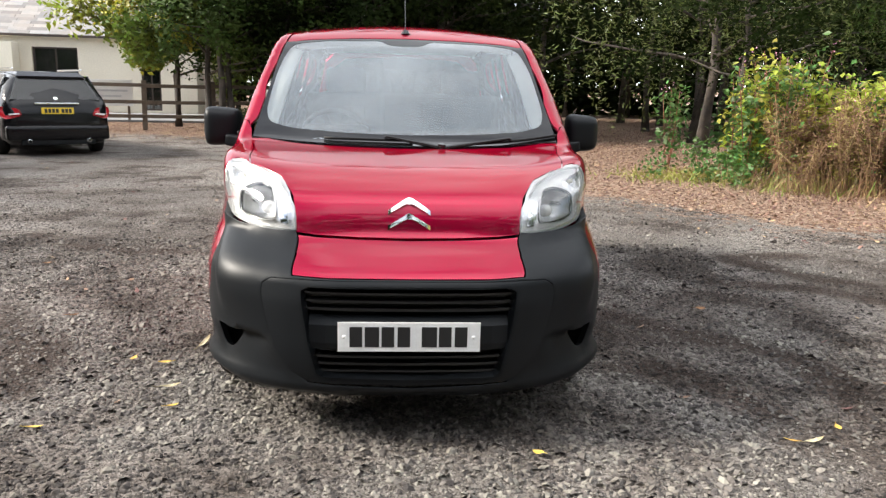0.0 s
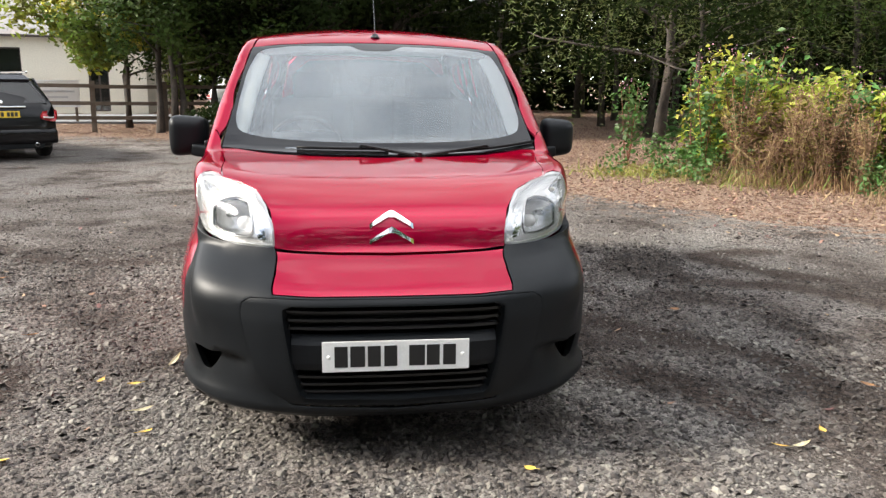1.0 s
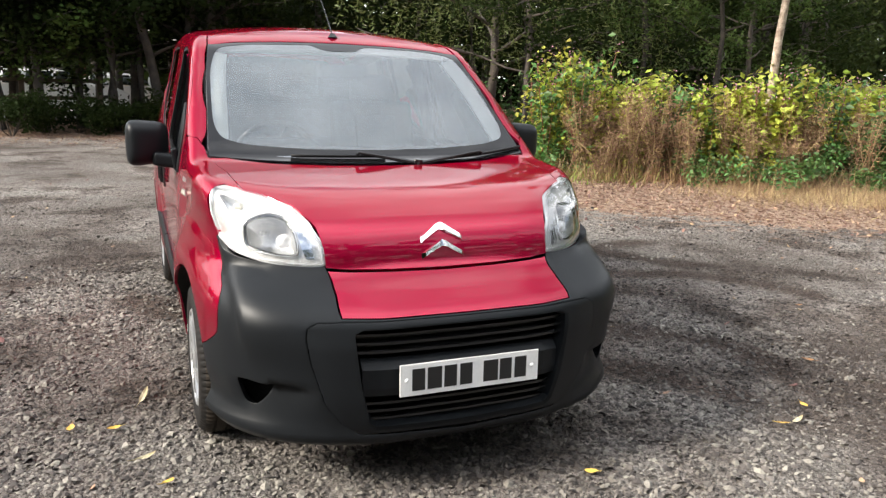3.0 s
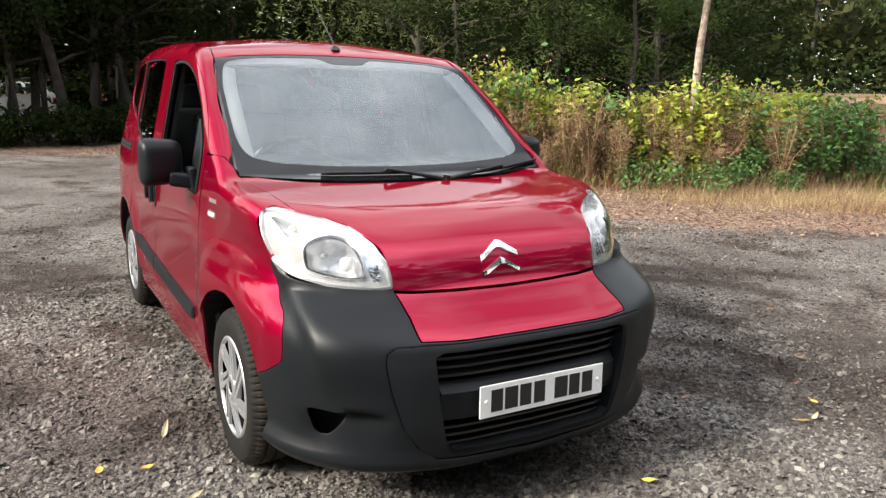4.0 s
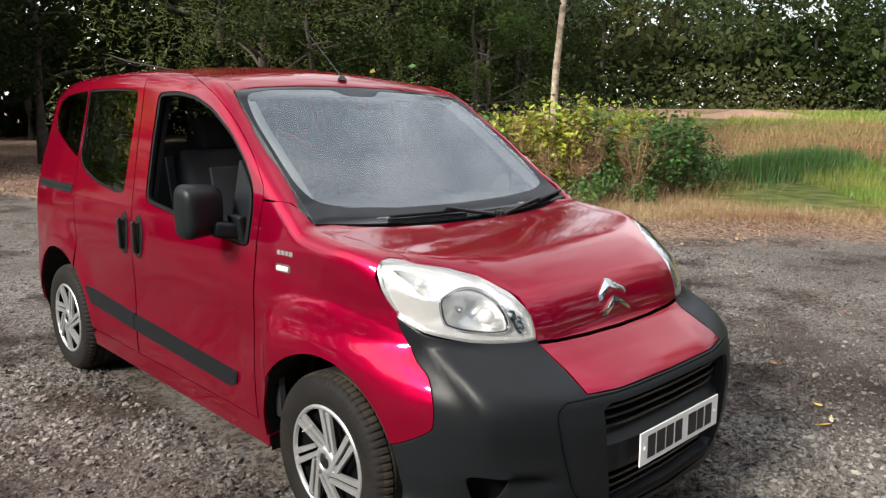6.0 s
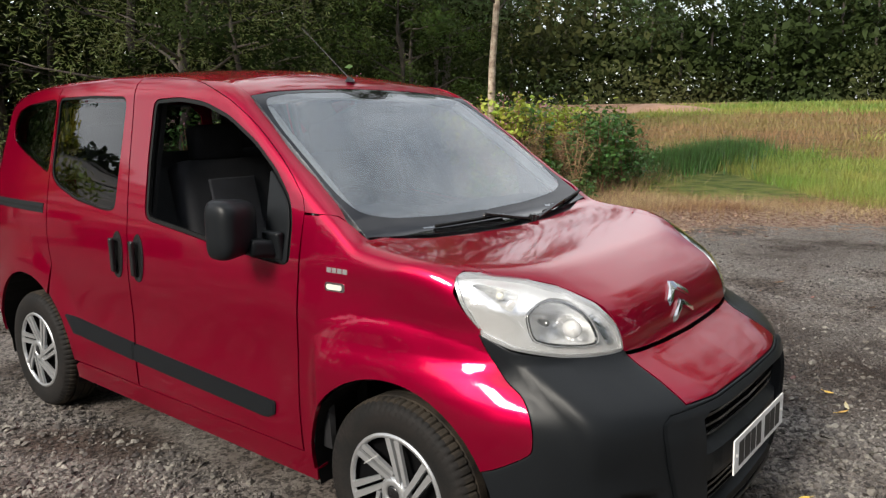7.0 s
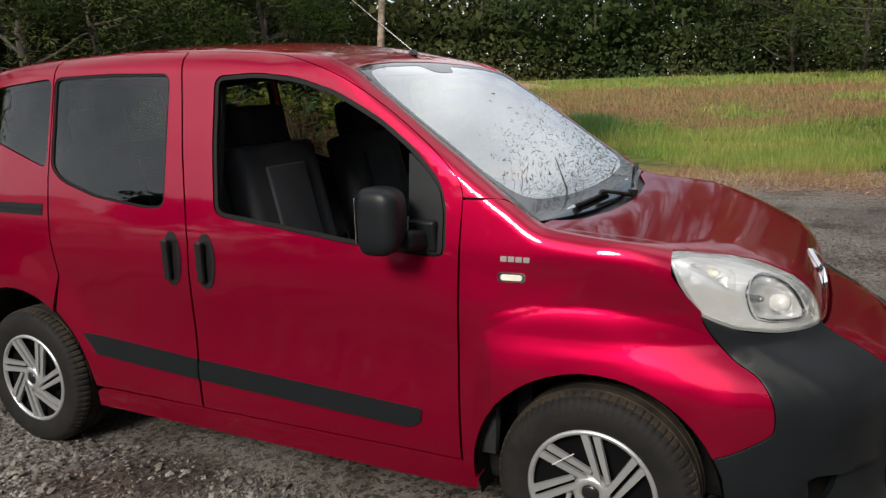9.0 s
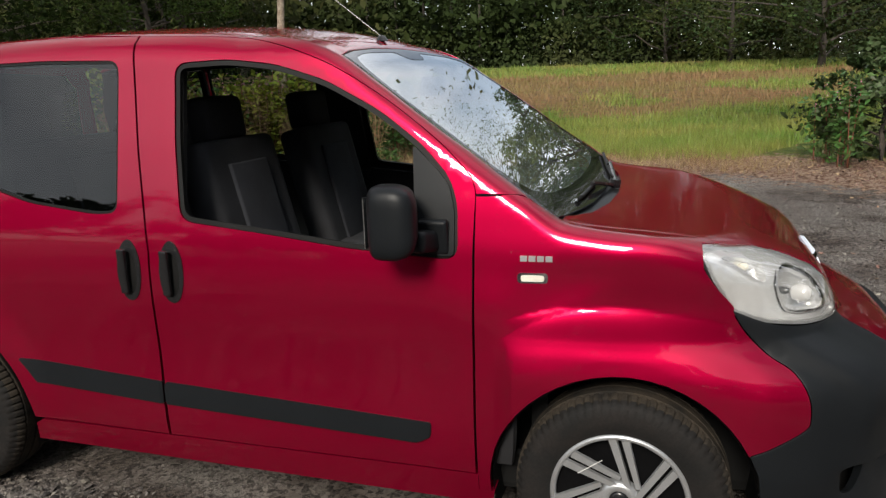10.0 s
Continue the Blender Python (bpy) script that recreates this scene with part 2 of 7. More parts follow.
crest = curve((0.2, 0.945), (0.3, 0.968), (0.45, 0.999), (0.6, 1.024), (0.75, 1.043), (0.95, 1.064), (1.03, 1.080), (1.15, 1.163), (1.4, 1.345), (1.62, 1.50), (1.72, 1.57),
              (1.86, 1.645), (2.0, 1.685), (2.3, 1.715), (2.7, 1.725), (3.2, 1.715), (3.6, 1.685), (3.85, 1.63), (4.0, 1.56))
waist = curve((0.1, 0.80), (0.25, 0.835), (0.4, 0.853), (0.6, 0.858), (0.85, 0.856), (1.0, 0.845), (1.1, 0.828), (1.3, 0.785), (1.6, 0.72), (1.75, 0.695))
tail = curve((0.2, 3.90), (0.35, 3.96), (0.6, 3.985), (1.0, 3.97), (1.4, 3.92), (1.6, 3.87), (1.75, 3.78))


arch_line = curve((0.30, 0.66), (0.417, 0.740), (0.505, 0.788), (0.585, 0.820), (0.71, 0.850), (0.865, 0.868), (1.0, 0.869), (1.13, 0.845), (1.30, 0.79))


def shape(p):
    """Positive inside the body, zero on its skin; p is an array of points."""
    x, y, z = np.abs(p[..., 0]), p[..., 1], p[..., 2]
    # the fenders' flare: an arch with a crisp upper crease round the wheel
    arch = np.clip((0.574 - np.hypot(y - 0.88, z - 0.30)) / 0.15, 0, 1)
    w = step(y, 0.48, 0.60)
    hi = step(z, 0.60, 0.80) * (1 - w) + (1 - arch) ** 1.35 * w
    fade = 1 - 0.5 * step(z, 0.86, 1.06)
    front = (y - nose(z) - plan_low(x) * (1 - hi) - plan_high(x) * hi * fade) * 0.75
    half = waist(z)
    # the fenders swell over the wheels, with a soft crease above
    r = np.hypot(y - 0.88, z - 0.30)
    s = np.clip((0.572 - r) / 0.11, 0, 1)
    half = half + 0.050 * (1 - (1 - s) ** 1.35) * step(z, 0.2, 0.5) * (1 - 0.9 * step(y, 1.06, 1.24))
    half = half - 0.020 * step(z, 0.80, 0.97) * (1 - step(y, 0.9, 1.5)) * step(z, 0.6, 0.75)
    r = np.hypot(y - 3.384, (z - 0.30) * 0.95)
    half = half + 0.014 * (1 - step(r, 0.42, 0.58)) * step(z, 0.2, 0.5)
    # the shoulder line and the hollow of the doors
    half = half - 0.010 * np.exp(-((z - 0.62) / 0.16) ** 2) * step(y, 1.25, 1.45) * (1 - step(y, 2.9, 3.1))
    half = half - 0.05 * step(y, 2.6, 4.1) ** 2 * step(z, 0.9, 1.7) - 0.03 * step(y, 3.4, 4.05)
    side = half - x
    top = (crest(y) - 0.055 * (x / 0.7) ** 2 * step(y, 1.7, 2.1) + 0.012 * (x / 0.7) ** 2 * (1 - step(y, 0.9, 1.3)) - z) * 0.85
    rear = tail(z) - 0.10 * (x / 0.8) ** 4 - y
    k = 0.05 + 0.02 * step(y, 1.6, 2.2)
    f = smooth_min(side, top, k)
    f = smooth_min(f, front, 0.05 + 0.02 * step(z, 0.80, 0.95))
    # the shelf below the crease that runs over the arch, and the hollow above it
    below = np.clip((arch_line(y) - z) / 0.15, 0, 1)
    above_it = 1 - step(z - arch_line(y), 0.0, 0.16)
    swell = (0.036 * (1 - (1 - below) ** 2.0) - 0.016) * above_it * step(y, 0.40, 0.56) * (1 - step(y, 1.06, 1.26)) * step(x, 0.5, 0.7) * step(z, 0.25, 0.45)
    return smooth_min(f, rear, 0.08) + swell


def skin(start, way, reach=2.5, n=260):
    """The first points of the skin on the rays from start along way, and the outward normals there."""
    start, way = np.broadcast_arrays(np.asarray(start, float), np.asarray(way, float))
    way = way / np.linalg.norm(way, axis=-1, keepdims=True)
    s = np.linspace(0, reach, n)
    f = shape(start[:, None, :] + way[:, None, :] * s[None, :, None])
    hit = (f[:, 1:] > 0) & (f[:, :-1] <= 0)
    i = np.where(hit.any(1), hit.argmax(1), np.argmax(f, axis=1) - 1).clip(0, n - 2)
    lo, hi = s[i], s[i + 1]
    for _ in range(26):
        mid = (lo + hi) / 2
        inside = shape(start + way * mid[:, None]) > 0
        hi, lo = np.where(inside, mid, hi), np.where(inside, lo, mid)
    p = start + way * ((lo + hi) / 2)[:, None]
    e = 0.004
    g = np.stack([shape(p + np.eye(3)[a] * e) - shape(p - np.eye(3)[a] * e) for a in range(3)], -1)
    return p, -g / np.linalg.norm(g, axis=1, keepdims=True)

from mathutils import geometry

# ---- panels: outlines laid on the body surface ----
class View:
    """A way of flattening the surface: 'side' (y, z), 'top' (x, y), 'rear' (x, z), 'wrap' round the nose, 'fan' over the bonnet, 'cant' along a side."""

    def __init__(self, kind, a=0.0, b=0.0):
        self.kind, self.a, self.b = kind, a, b

    def flat(self, p):
        x, y, z = np.asarray(p, float).T
        k = self.kind
        if k == "side":
            return np.stack([y, z], 1)
        if k == "top":
            return np.stack([x, y], 1)
        if k == "rear":
            return np.stack([x, z], 1)
        if k == "wrap":
            return np.stack([np.arctan2(x, self.a - y) * 0.9, z], 1)
        if k == "fan":
            return np.stack([x, np.arctan2(z - self.b, self.a - y) * 0.6], 1)
        if k == "cant":
            return np.stack([y, np.arctan2(z - self.b, self.a - x) * 0.6], 1)

    def rays(self, q):
        u, v = np.asarray(q, float).T
        o, k = np.zeros_like(u), self.kind
        one = np.ones_like(u)
        if k == "side":
            return np.stack([-1.4 * one, u, v], 1), np.stack([one, o, o], 1)
        if k == "top":
            return np.stack([u, v, 2.2 * one], 1), np.stack([o, o, -one], 1)
        if k == "rear":
            return np.stack([u, 4.6 * one, v], 1), np.stack([o, -one, o], 1)
        if k == "wrap":
            t = u / 0.9
            d = np.stack([np.sin(t), -np.cos(t), o], 1)
            return np.stack([o, self.a * one, v], 1) + d * 1.6, -d
        if k == "fan":
            t = v / 0.6
            d = np.stack([o, -np.cos(t), np.sin(t)], 1)
            return np.stack([u, self.a * one, self.b * one], 1) + d * 1.8, -d
        if k == "cant":
            t = v / 0.6
            d = np.stack([-np.cos(t), o, np.sin(t)], 1)
            return np.stack([self.a * one, u, self.b * one], 1) + d * 1.2, -d


SIDE, TOP, REAR, WRAP, FAN = View("side"), View("top"), View("rear"), View("wrap", 1.0), View("fan", 1.12, 0.6)
CANT, FENDER = View("cant", -0.35, 1.1), View("cant", -0.42, 0.72)


def on_side(pts):
    return skin(*SIDE.rays(pts))[0]


def on_top(pts):
    return skin(*TOP.rays(pts))[0]


def rounded(pts, r, n=5):
    """A polygon with its corners rounded by up to r."""
    pts = [np.array(p, float) for p in pts]
    out = []
    for i, p in enumerate(pts):
        a, b = pts[i - 1] - p, pts[(i + 1) % len(pts)] - p
        la, lb = np.linalg.norm(a), np.linalg.norm(b)
        c = min(r, la * 0.45, lb * 0.45)
        s, e = p + a / la * c, p + b / lb * c
        for t in np.linspace(0, 1, n):
            out.append((1 - t) ** 2 * s + 2 * t * (1 - t) * p + t * t * e)
    return np.array(out)


def flowing(pts, n=4):
    """A smooth line through points."""
    q = np.array(pts, float)
    q = np.concatenate([[2 * q[0] - q[1]], q, [2 * q[-1] - q[-2]]])
    out = []
    for a, b, c, d in zip(q, q[1:], q[2:], q[3:]):
        for t in np.arange(n) / n:
            out.append(tuple(0.5 * (2 * b + (c - a) * t + (2 * a - 5 * b + 4 * c - d) * t * t + (3 * b - a - 3 * c + d) * t ** 3)))
    return out + [tuple(q[-2])]


def dense(loop, d):
    loop = np.asarray(loop, float)
    out = []
    for a, b in zip(loop, np.roll(loop, -1, axis=0)):
        n = max(1, int(np.ceil(np.linalg.norm(b - a) / d)))
        out += [a + (b - a) * i / n for i in range(n)]
    return np.array(out)


def area(q):
    x, y = q.T
    return 0.5 * np.sum(x * np.roll(y, -1) - y * np.roll(x, -1))


def inset(q, d):
    """A closed loop moved inwards by d."""
    if area(q) < 0:
        d = -d
    t = np.roll(q, -1, 0) - np.roll(q, 1, 0)
    t /= np.linalg.norm(t, axis=1, keepdims=True) + 1e-9
    return q + np.stack([-t[:, 1], t[:, 0]], 1) * d


def within(q, loop):
    x, y = q[:, 0][:, None], q[:, 1][:, None]
    a, b = loop, np.roll(loop, -1, 0)
    cross = (a[:, 1] > y) != (b[:, 1] > y)
    xs = a[:, 0] + (y - a[:, 1]) * (b[:, 0] - a[:, 0]) / np.where(b[:, 1] == a[:, 1], 1e-9, b[:, 1] - a[:, 1])
    return (cross & (x < xs)).sum(1) % 2 == 1


def away(q, loop):
    a, b = loop, np.roll(loop, -1, 0)
    ab = b - a
    t = np.clip(((q[:, None] - a) * ab).sum(2) / ((ab * ab).sum(1) + 1e-12), 0, 1)
    return np.linalg.norm(q[:, None] - (a + ab * t[..., None]), axis=2).min(1)


def panel_data(outline, view, holes=(), depth=0.0, thick=0.014, mesh=0.03, gap=0.0014, lip=0.0015, mirror=False, swell=None):
    """Vertices, faces and normals of a panel: its skin, a rolled lip and an edge of its thickness. outline, holes: 3D points near the skin."""
    loops = []
    for k, pts in enumerate([outline, *holes]):
        q = dense(view.flat(np.asarray(pts, float)), mesh)
        loops.append(inset(q, gap if k == 0 else -gap) if gap else q)
    inner = [inset(q, 0.004 if k == 0 else -0.004) for k, q in enumerate(loops)]
    lo, hi = loops[0].min(0), loops[0].max(0)
    gx, gy = np.meshgrid(np.arange(lo[0], hi[0], mesh), np.arange(lo[1], hi[1], mesh))
    grid = np.stack([gx.ravel(), gy.ravel()], 1)
    ok = within(grid, loops[0]) & (away(grid, loops[0]) > mesh * 0.55)
    for h in loops[1:]:
        ok &= ~within(grid, h) & (away(grid, h) > mesh * 0.55)
    grid = grid[ok]
    pts, edges, rim = [], [], []
    for q in (*loops, *inner):
        s = len(pts)
        pts += [Vector(p) for p in q]
        edges += [(s + i, s + (i + 1) % len(q)) for i in range(len(q))]
    n_rim = sum(len(q) for q in loops)
    pts += [Vector(p) for p in grid]
    res = geometry.delaunay_2d_cdt(pts, edges, [], 0, 1e-6)
    q = np.array([tuple(v) for v in res[0]])
    tri = np.array([f for f in res[2] if len(f) == 3])
    mid = q[tri].mean(1)
    keep = within(mid, loops[0])
    for h in loops[1:]:
        keep &= ~within(mid, h)
    tri = tri[keep]
    is_rim = np.array([any(o < n_rim for o in src) for src in res[3]])
    p, nrm = skin(*view.rays(q))
    if swell is not None:
        p = p + nrm * swell(p)[:, None]
    p = p - nrm * depth
    p[is_rim] -= nrm[is_rim] * lip
    a, b, c = p[tri[:, 0]], p[tri[:, 1]], p[tri[:, 2]]
    flip = (np.cross(b - a, c - a) * nrm[tri[:, 0]]).sum(1) < 0
    tri[flip] = tri[flip][:, ::-1]
    if swell is not None:
        fn = np.cross(p[tri[:, 1]] - p[tri[:, 0]], p[tri[:, 2]] - p[tri[:, 0]])
        acc = np.zeros_like(p)
        for k in range(3):
            np.add.at(acc, tri[:, k], fn)
        nrm = acc / (np.linalg.norm(acc, axis=1, keepdims=True) + 1e-12)
    # the edge: every border edge runs inwards by the thickness
    count = {}
    for f in tri:
        for i in range(3):
            e = (f[i], f[(i + 1) % 3])
            count[e] = count.get(e, 0) + 1
    border = [e for e in count if (e[1], e[0]) not in count]
    verts, norms, faces = list(p), list(nrm), [tuple(f) for f in tri]
    for i, j in border:
        d = p[j] - p[i]
        out = np.cross(d, nrm[i] + nrm[j])
        out /= np.linalg.norm(out) + 1e-9
        s = len(verts)
        verts += [p[i], p[j], p[j] - nrm[j] * thick, p[i] - nrm[i] * thick]
        norms += [out] * 4
        faces.append((s + 1, s, s + 3, s + 2))
    v, n_ = np.array(verts), np.array(norms)
    if mirror:
        v, n_, faces = v * (-1, 1, 1), n_ * (-1, 1, 1), [f[::-1] for f in faces]
    return v, faces, n_


def panel(name, outline, view, mat, parent, label="", **kw):
    v, f, n = panel_data(outline, view, **kw)
    return part(name, mesh_of(name, v, f, mat, n), None, parent, label)


def both(pts):
    """A half outline from centre to centre, joined with its mirror image."""
    pts = np.asarray(pts, float)
    return np.concatenate([pts, (pts * (-1, 1, 1))[::-1]])

# ---- the red car ----
car = tagged(empty("car"), "bright red small people carrier with grained black bumpers, parked on gravel", "car")
ARC_F = [(0.87 + 0.377 * math.cos(a), 0.31 + 0.377 * math.sin(a)) for a in np.linspace(radians(154), radians(-5), 22)]
ARC_R = [(3.384 + 0.415 * math.cos(a), 0.31 + 0.415 * math.sin(a)) for a in np.linspace(radians(184), radians(-4), 24)]
DOOR_TOP = flowing([(1.283, 1.175), (1.29, 1.205), (1.31, 1.24), (1.40, 1.325), (1.53, 1.422), (1.66, 1.505), (1.79, 1.570), (1.97, 1.628), (2.15, 1.652), (2.455, 1.668)])
B_SEAM = [(2.455, 1.668), (2.42, 1.30), (2.395, 1.13), (2.378, 0.98), (2.374, 0.335)]
SCREEN = [(-0.735, 1.058), (-0.733, 1.10), (-0.722, 1.20), (-0.709, 1.32), (-0.684, 1.57), (-0.655, 1.735)]
LAMP = np.array([(-.735, .688, 1.034), (-.745, .655, .953), (-.756, .589, .866), (-.721, .501, .829), (-.636, .387, .805), (-.50, .295, .796),
                 (-.440, .279, .797), (-.444, .30, .87), (-.470, .37, .934), (-.512, .458, .978), (-.60, .54, 1.012), (-.69, .63, 1.034)])
LAMP = rounded(LAMP, 0.012, 3)
BOWL = rounded([(-.690, .455, .878), (-.676, .477, .926), (-.637, .469, .954), (-.588, .452, .963), (-.546, .418, .953), (-.530, .368, .921),
                (-.524, .333, .876), (-.526, .315, .832), (-.581, .34, .828), (-.651, .399, .836), (-.688, .442, .852)], 0.02, 4)
SIGNAL = rounded([(-.720, .637, 1.006), (-.701, .63, 1.008), (-.666, .573, .994), (-.652, .520, .976), (-.702, .512, .936), (-.713, .528, .942), (-.729, .578, .982)], 0.012, 4)


def seated(loop, depth):
    """A loop laid on the skin, sunk by depth, and the mean normal there."""
    q = WRAP.flat(np.asarray(loop, float))
    p, nrm = skin(*WRAP.rays(q))
    m = nrm.mean(0)
    return p - nrm * depth, m / np.linalg.norm(m)


def pocket(loop, depth, deep, mirror):
    """A rounded bowl sunk behind a loop on the skin."""
    rim, nrm = seated(loop, depth)
    mid = rim.mean(0)
    bm, rows, n = bmesh.new(), [], len(rim)
    flip = np.array([-1 if mirror else 1, 1, 1])
    for a in (0.0, 0.06, 0.2, 0.4, 0.6, 0.8, 0.95):
        s, d = math.sqrt(max(1 - a ** 2.6, 0.0)), deep * a
        ring = mid + (rim - mid) * s * (1 + 0.03 * min(a * 16, 1) * (1 - a)) - nrm * d
        rows.append([bm.verts.new(tuple(p * flip)) for p in ring])
    for ra, rb in zip(rows, rows[1:]):
        for i in range(n):
            bm.faces.new((ra[i], ra[(i + 1) % n], rb[(i + 1) % n], rb[i]))
    bm.faces.new(rows[-1])
    return bm


def tube_loop(loop, depth, r, mirror):
    """A thin ring along a loop on the skin."""
    rim, nrm = seated(loop, depth)
    flip = np.array([-1 if mirror else 1, 1, 1])
    mid = rim.mean(0)
    bm, n, rows = bmesh.new(), len(rim), []
    for p in rim:
        out = (p - mid) / np.linalg.norm(p - mid)
        rows.append([bm.verts.new(tuple((p + (out * math.cos(a) + nrm * math.sin(a)) * r) * flip)) for a in np.linspace(0, 2 * math.pi, 7)[:-1]])
    for i in range(n):
        ra, rb = rows[i], rows[(i + 1) % n]
        for k in range(6):
            bm.faces.new((ra[k], ra[(k + 1) % 6], rb[(k + 1) % 6], rb[k]))
    return bm


lamp_pts = [(-.756, .589, .866), (-.721, .501, .829), (-.636, .387, .805), (-.50, .295, .796), (-.440, .279, .797)]
bonnet_side = [(-.52, .47), (-.60, .548), (-.665, .60), (-.682, .70), (-.690, .834), (-.712, .95), (-.732, 1.05)]
bumper_edge = flowing([(.588, .862), (.549, .80), (.494, .748), (.426, .705), (.388, .647), (.380, .585), (.394, .552), (.476, .501), (.53, .478)])

# bonnet
front_edge = [(0.0, .255, .771), (-.20, .258, .774), (-.36, .268, .780), (-.437, .278, .787)]
half = front_edge + [(-.440, .292, .85), (-.456, .352, .918)] + [tuple(p) for p in on_top(bonnet_side)]
half += [tuple(p) for p in on_top([(-.66, 1.052), (-.486, .995), (-.25, .965), (0, .955)])]
bonnet = panel("bonnet", both(half), FAN, PAINT, car, mesh=0.028)
# logo of two chevrons
for lift, name in ((0.0, "badge"), (0.055, "badge")):
    bm = bmesh.new()
    bars = []
    for s in (-1, 1):
        q = np.array([(0, 0.842 + lift), (s * 0.083, 0.800 + lift), (s * 0.083, 0.820 + lift), (0, 0.866 + lift)])
        w = np.array([0.0, 0.0, 0.0, 0.0])
        pts, nrm = skin(np.stack([q[:, 0], -0.6 + 0 * w, q[:, 1]], 1), np.array([(0, 1, 0)]))
        low = [bm.verts.new(p + n * 0.001) for p, n in zip(pts, nrm)]
        c = pts.mean(0)
        high = [bm.verts.new((p * 0.72 + c * 0.28) + n * 0.013) for p, n in zip(pts, nrm)]
        bm.faces.new(high)
        bm.faces.new(low[::-1])
        for i in range(4):
            bm.faces.new((low[i], low[(i + 1) % 4], high[(i + 1) % 4], high[i]))
    part(name, bm, CHROME, bonnet, "chrome chevron")

# front bumper: grained black, a red insert above, a grille in the middle
grille_out = [(0, .02, .652), (-.30, .04, .652), (-.45, .07, .652), (-.515, .09, .650), (-.545, .10, .632), (-.548, .10, .60), (-.532, .09, .506), (-.492, .08, .377), (-.43, .08, .295), (-.37, .08, .262), (0, .05, .252)]
grille_in = [(0, .02, .630), (-.375, .03, .628), (-.400, .04, .615), (-.398, .04, .59), (-.375, .04, .43), (-.345, .05, .30), (-.325, .05, .282), (0, .04, .272)]
lamp_low = flowing([(x, y, z - 0.001) for x, y, z in lamp_pts])
half = [(0, .05, .660), (-.30, .06, .660), (-.433, .085, .664), (-.436, .16, .72), (-.437, .27, .782)] + lamp_low[::-1]
half += [tuple(p) for p in on_side(bumper_edge)] + [tuple(p) for p in on_side([(.505, .42), (.495, .35), (.495, .27), (.505, .225)])]
half += [(-.72, .30, .208), (-.50, .14, .198), (-.25, .09, .193), (0, .08, .192)]
fog = rounded([(-.762, .28, .430), (-.71, .23, .430), (-.662, .20, .424), (-.650, .20, .402), (-.672, .21, .366), (-.708, .23, .330), (-.746, .26, .338)], 0.03, 4)
fog_left = fog * (-1, 1, 1)


def chin(p):
    """The bumper's brow over the lower corners and its lower lip."""
    x, z = np.abs(p[:, 0]), p[:, 2]
    ridge = 0.024 * np.exp(-((z - 0.240 - 0.10 * np.clip(x - 0.55, 0, 1)) / 0.026) ** 2)
    off = x - 0.725 - 0.06 * np.clip(z - 0.75, -1, 1)
    brow = 0.026 * np.where(off > 0, np.exp(-(off / 0.020) ** 2), np.exp(-(off / 0.13) ** 2)) * step(z, 0.45, 0.64)
    drop = 0.428 - z
    scoop = 0.042 * step(x, 0.50, 0.62) * (1 - step(x, 0.70, 0.77)) * step(drop, 0.0, 0.016) * np.exp(-(np.maximum(drop, 0) / 0.085) ** 2)
    return brow + ridge - scoop - 0.010 * np.exp(-((z - 0.33) / 0.05) ** 2) * step(x, 0.42, 0.6)


bumper = panel("front_bumper", both(half), WRAP, PLASTIC, car, "grained black plastic bumper", holes=[both(grille_out), fog, fog_left], mesh=0.022, thick=0.03, gap=0.0015, swell=chin)
insert = [(0, .248, .7655), (-.20, .251, .7685), (-.36, .261, .7745), (-.433, .270, .7795), (-.432, .16, .72), (-.430, .085, .664), (-.30, .06, .661), (0, .05, .661)]
panel("bumper_insert", both(insert), WRAP, PAINT, bumper, "red painted insert", mesh=0.018, thick=0.03)
panel("grille_surround", both(grille_out), WRAP, PLASTIC, bumper, holes=[both(grille_in)], depth=-0.012, mesh=0.018, thick=0.05, lip=0.012, gap=0.0005)
for loop_, sunk, r_ in ((both(grille_out), -0.010, 0.0065), (both(grille_in), -0.010, 0.0045)):
    part("surround_edge", tube_loop(rounded(loop_, 0.03, 5), sunk, r_, False), PLASTIC, bumper, smooth=True)
for z, h, d in ((0.605, 0.016, 0.03), (0.575, 0.016, 0.034), (0.545, 0.016, 0.036), (0.36, 0.016, 0.036), (0.33, 0.016, 0.036), (0.30, 0.014, 0.036), (0.455, 0.125, 0.022)):
    bm, half_w = bmesh.new(), 0.335 + (z - 0.28) * 0.2
    prev = None
    for x in np.linspace(-half_w, half_w, 13):
        y = float(nose(z)) + float(plan_low(abs(x))) + d
        ring = [bm.verts.new((x, y, z - h / 2)), bm.verts.new((x, y - 0.006, z - h * 0.3)), bm.verts.new((x, y - 0.006, z + h * 0.25)), bm.verts.new((x, y + 0.03, z + h / 2)), bm.verts.new((x, y + 0.03, z - h / 2))]
        if prev:
            for i in range(5):
                bm.faces.new((prev[i], prev[(i + 1) % 5], ring[(i + 1) % 5], ring[i]))
        else:
            bm.faces.new(ring)
        prev = ring
    bm.faces.new(prev[::-1])
    part("grille_slat" if h < 0.1 else "plate_bar", bm, GLOSS_BLACK if h < 0.1 else PLASTIC, bumper)
part("grille_back", boxed((0.86, 0.02, 0.42), pose(0, 0.16, 0.45)), GLOSS_BLACK, bumper)
for s in (-1, 1):
    part("fog_recess", boxed((0.36, 0.05, 0.26), pose(s * 0.62, 0.33, 0.385, 0, 0, s * 42), 0.02), SEAL, bumper)
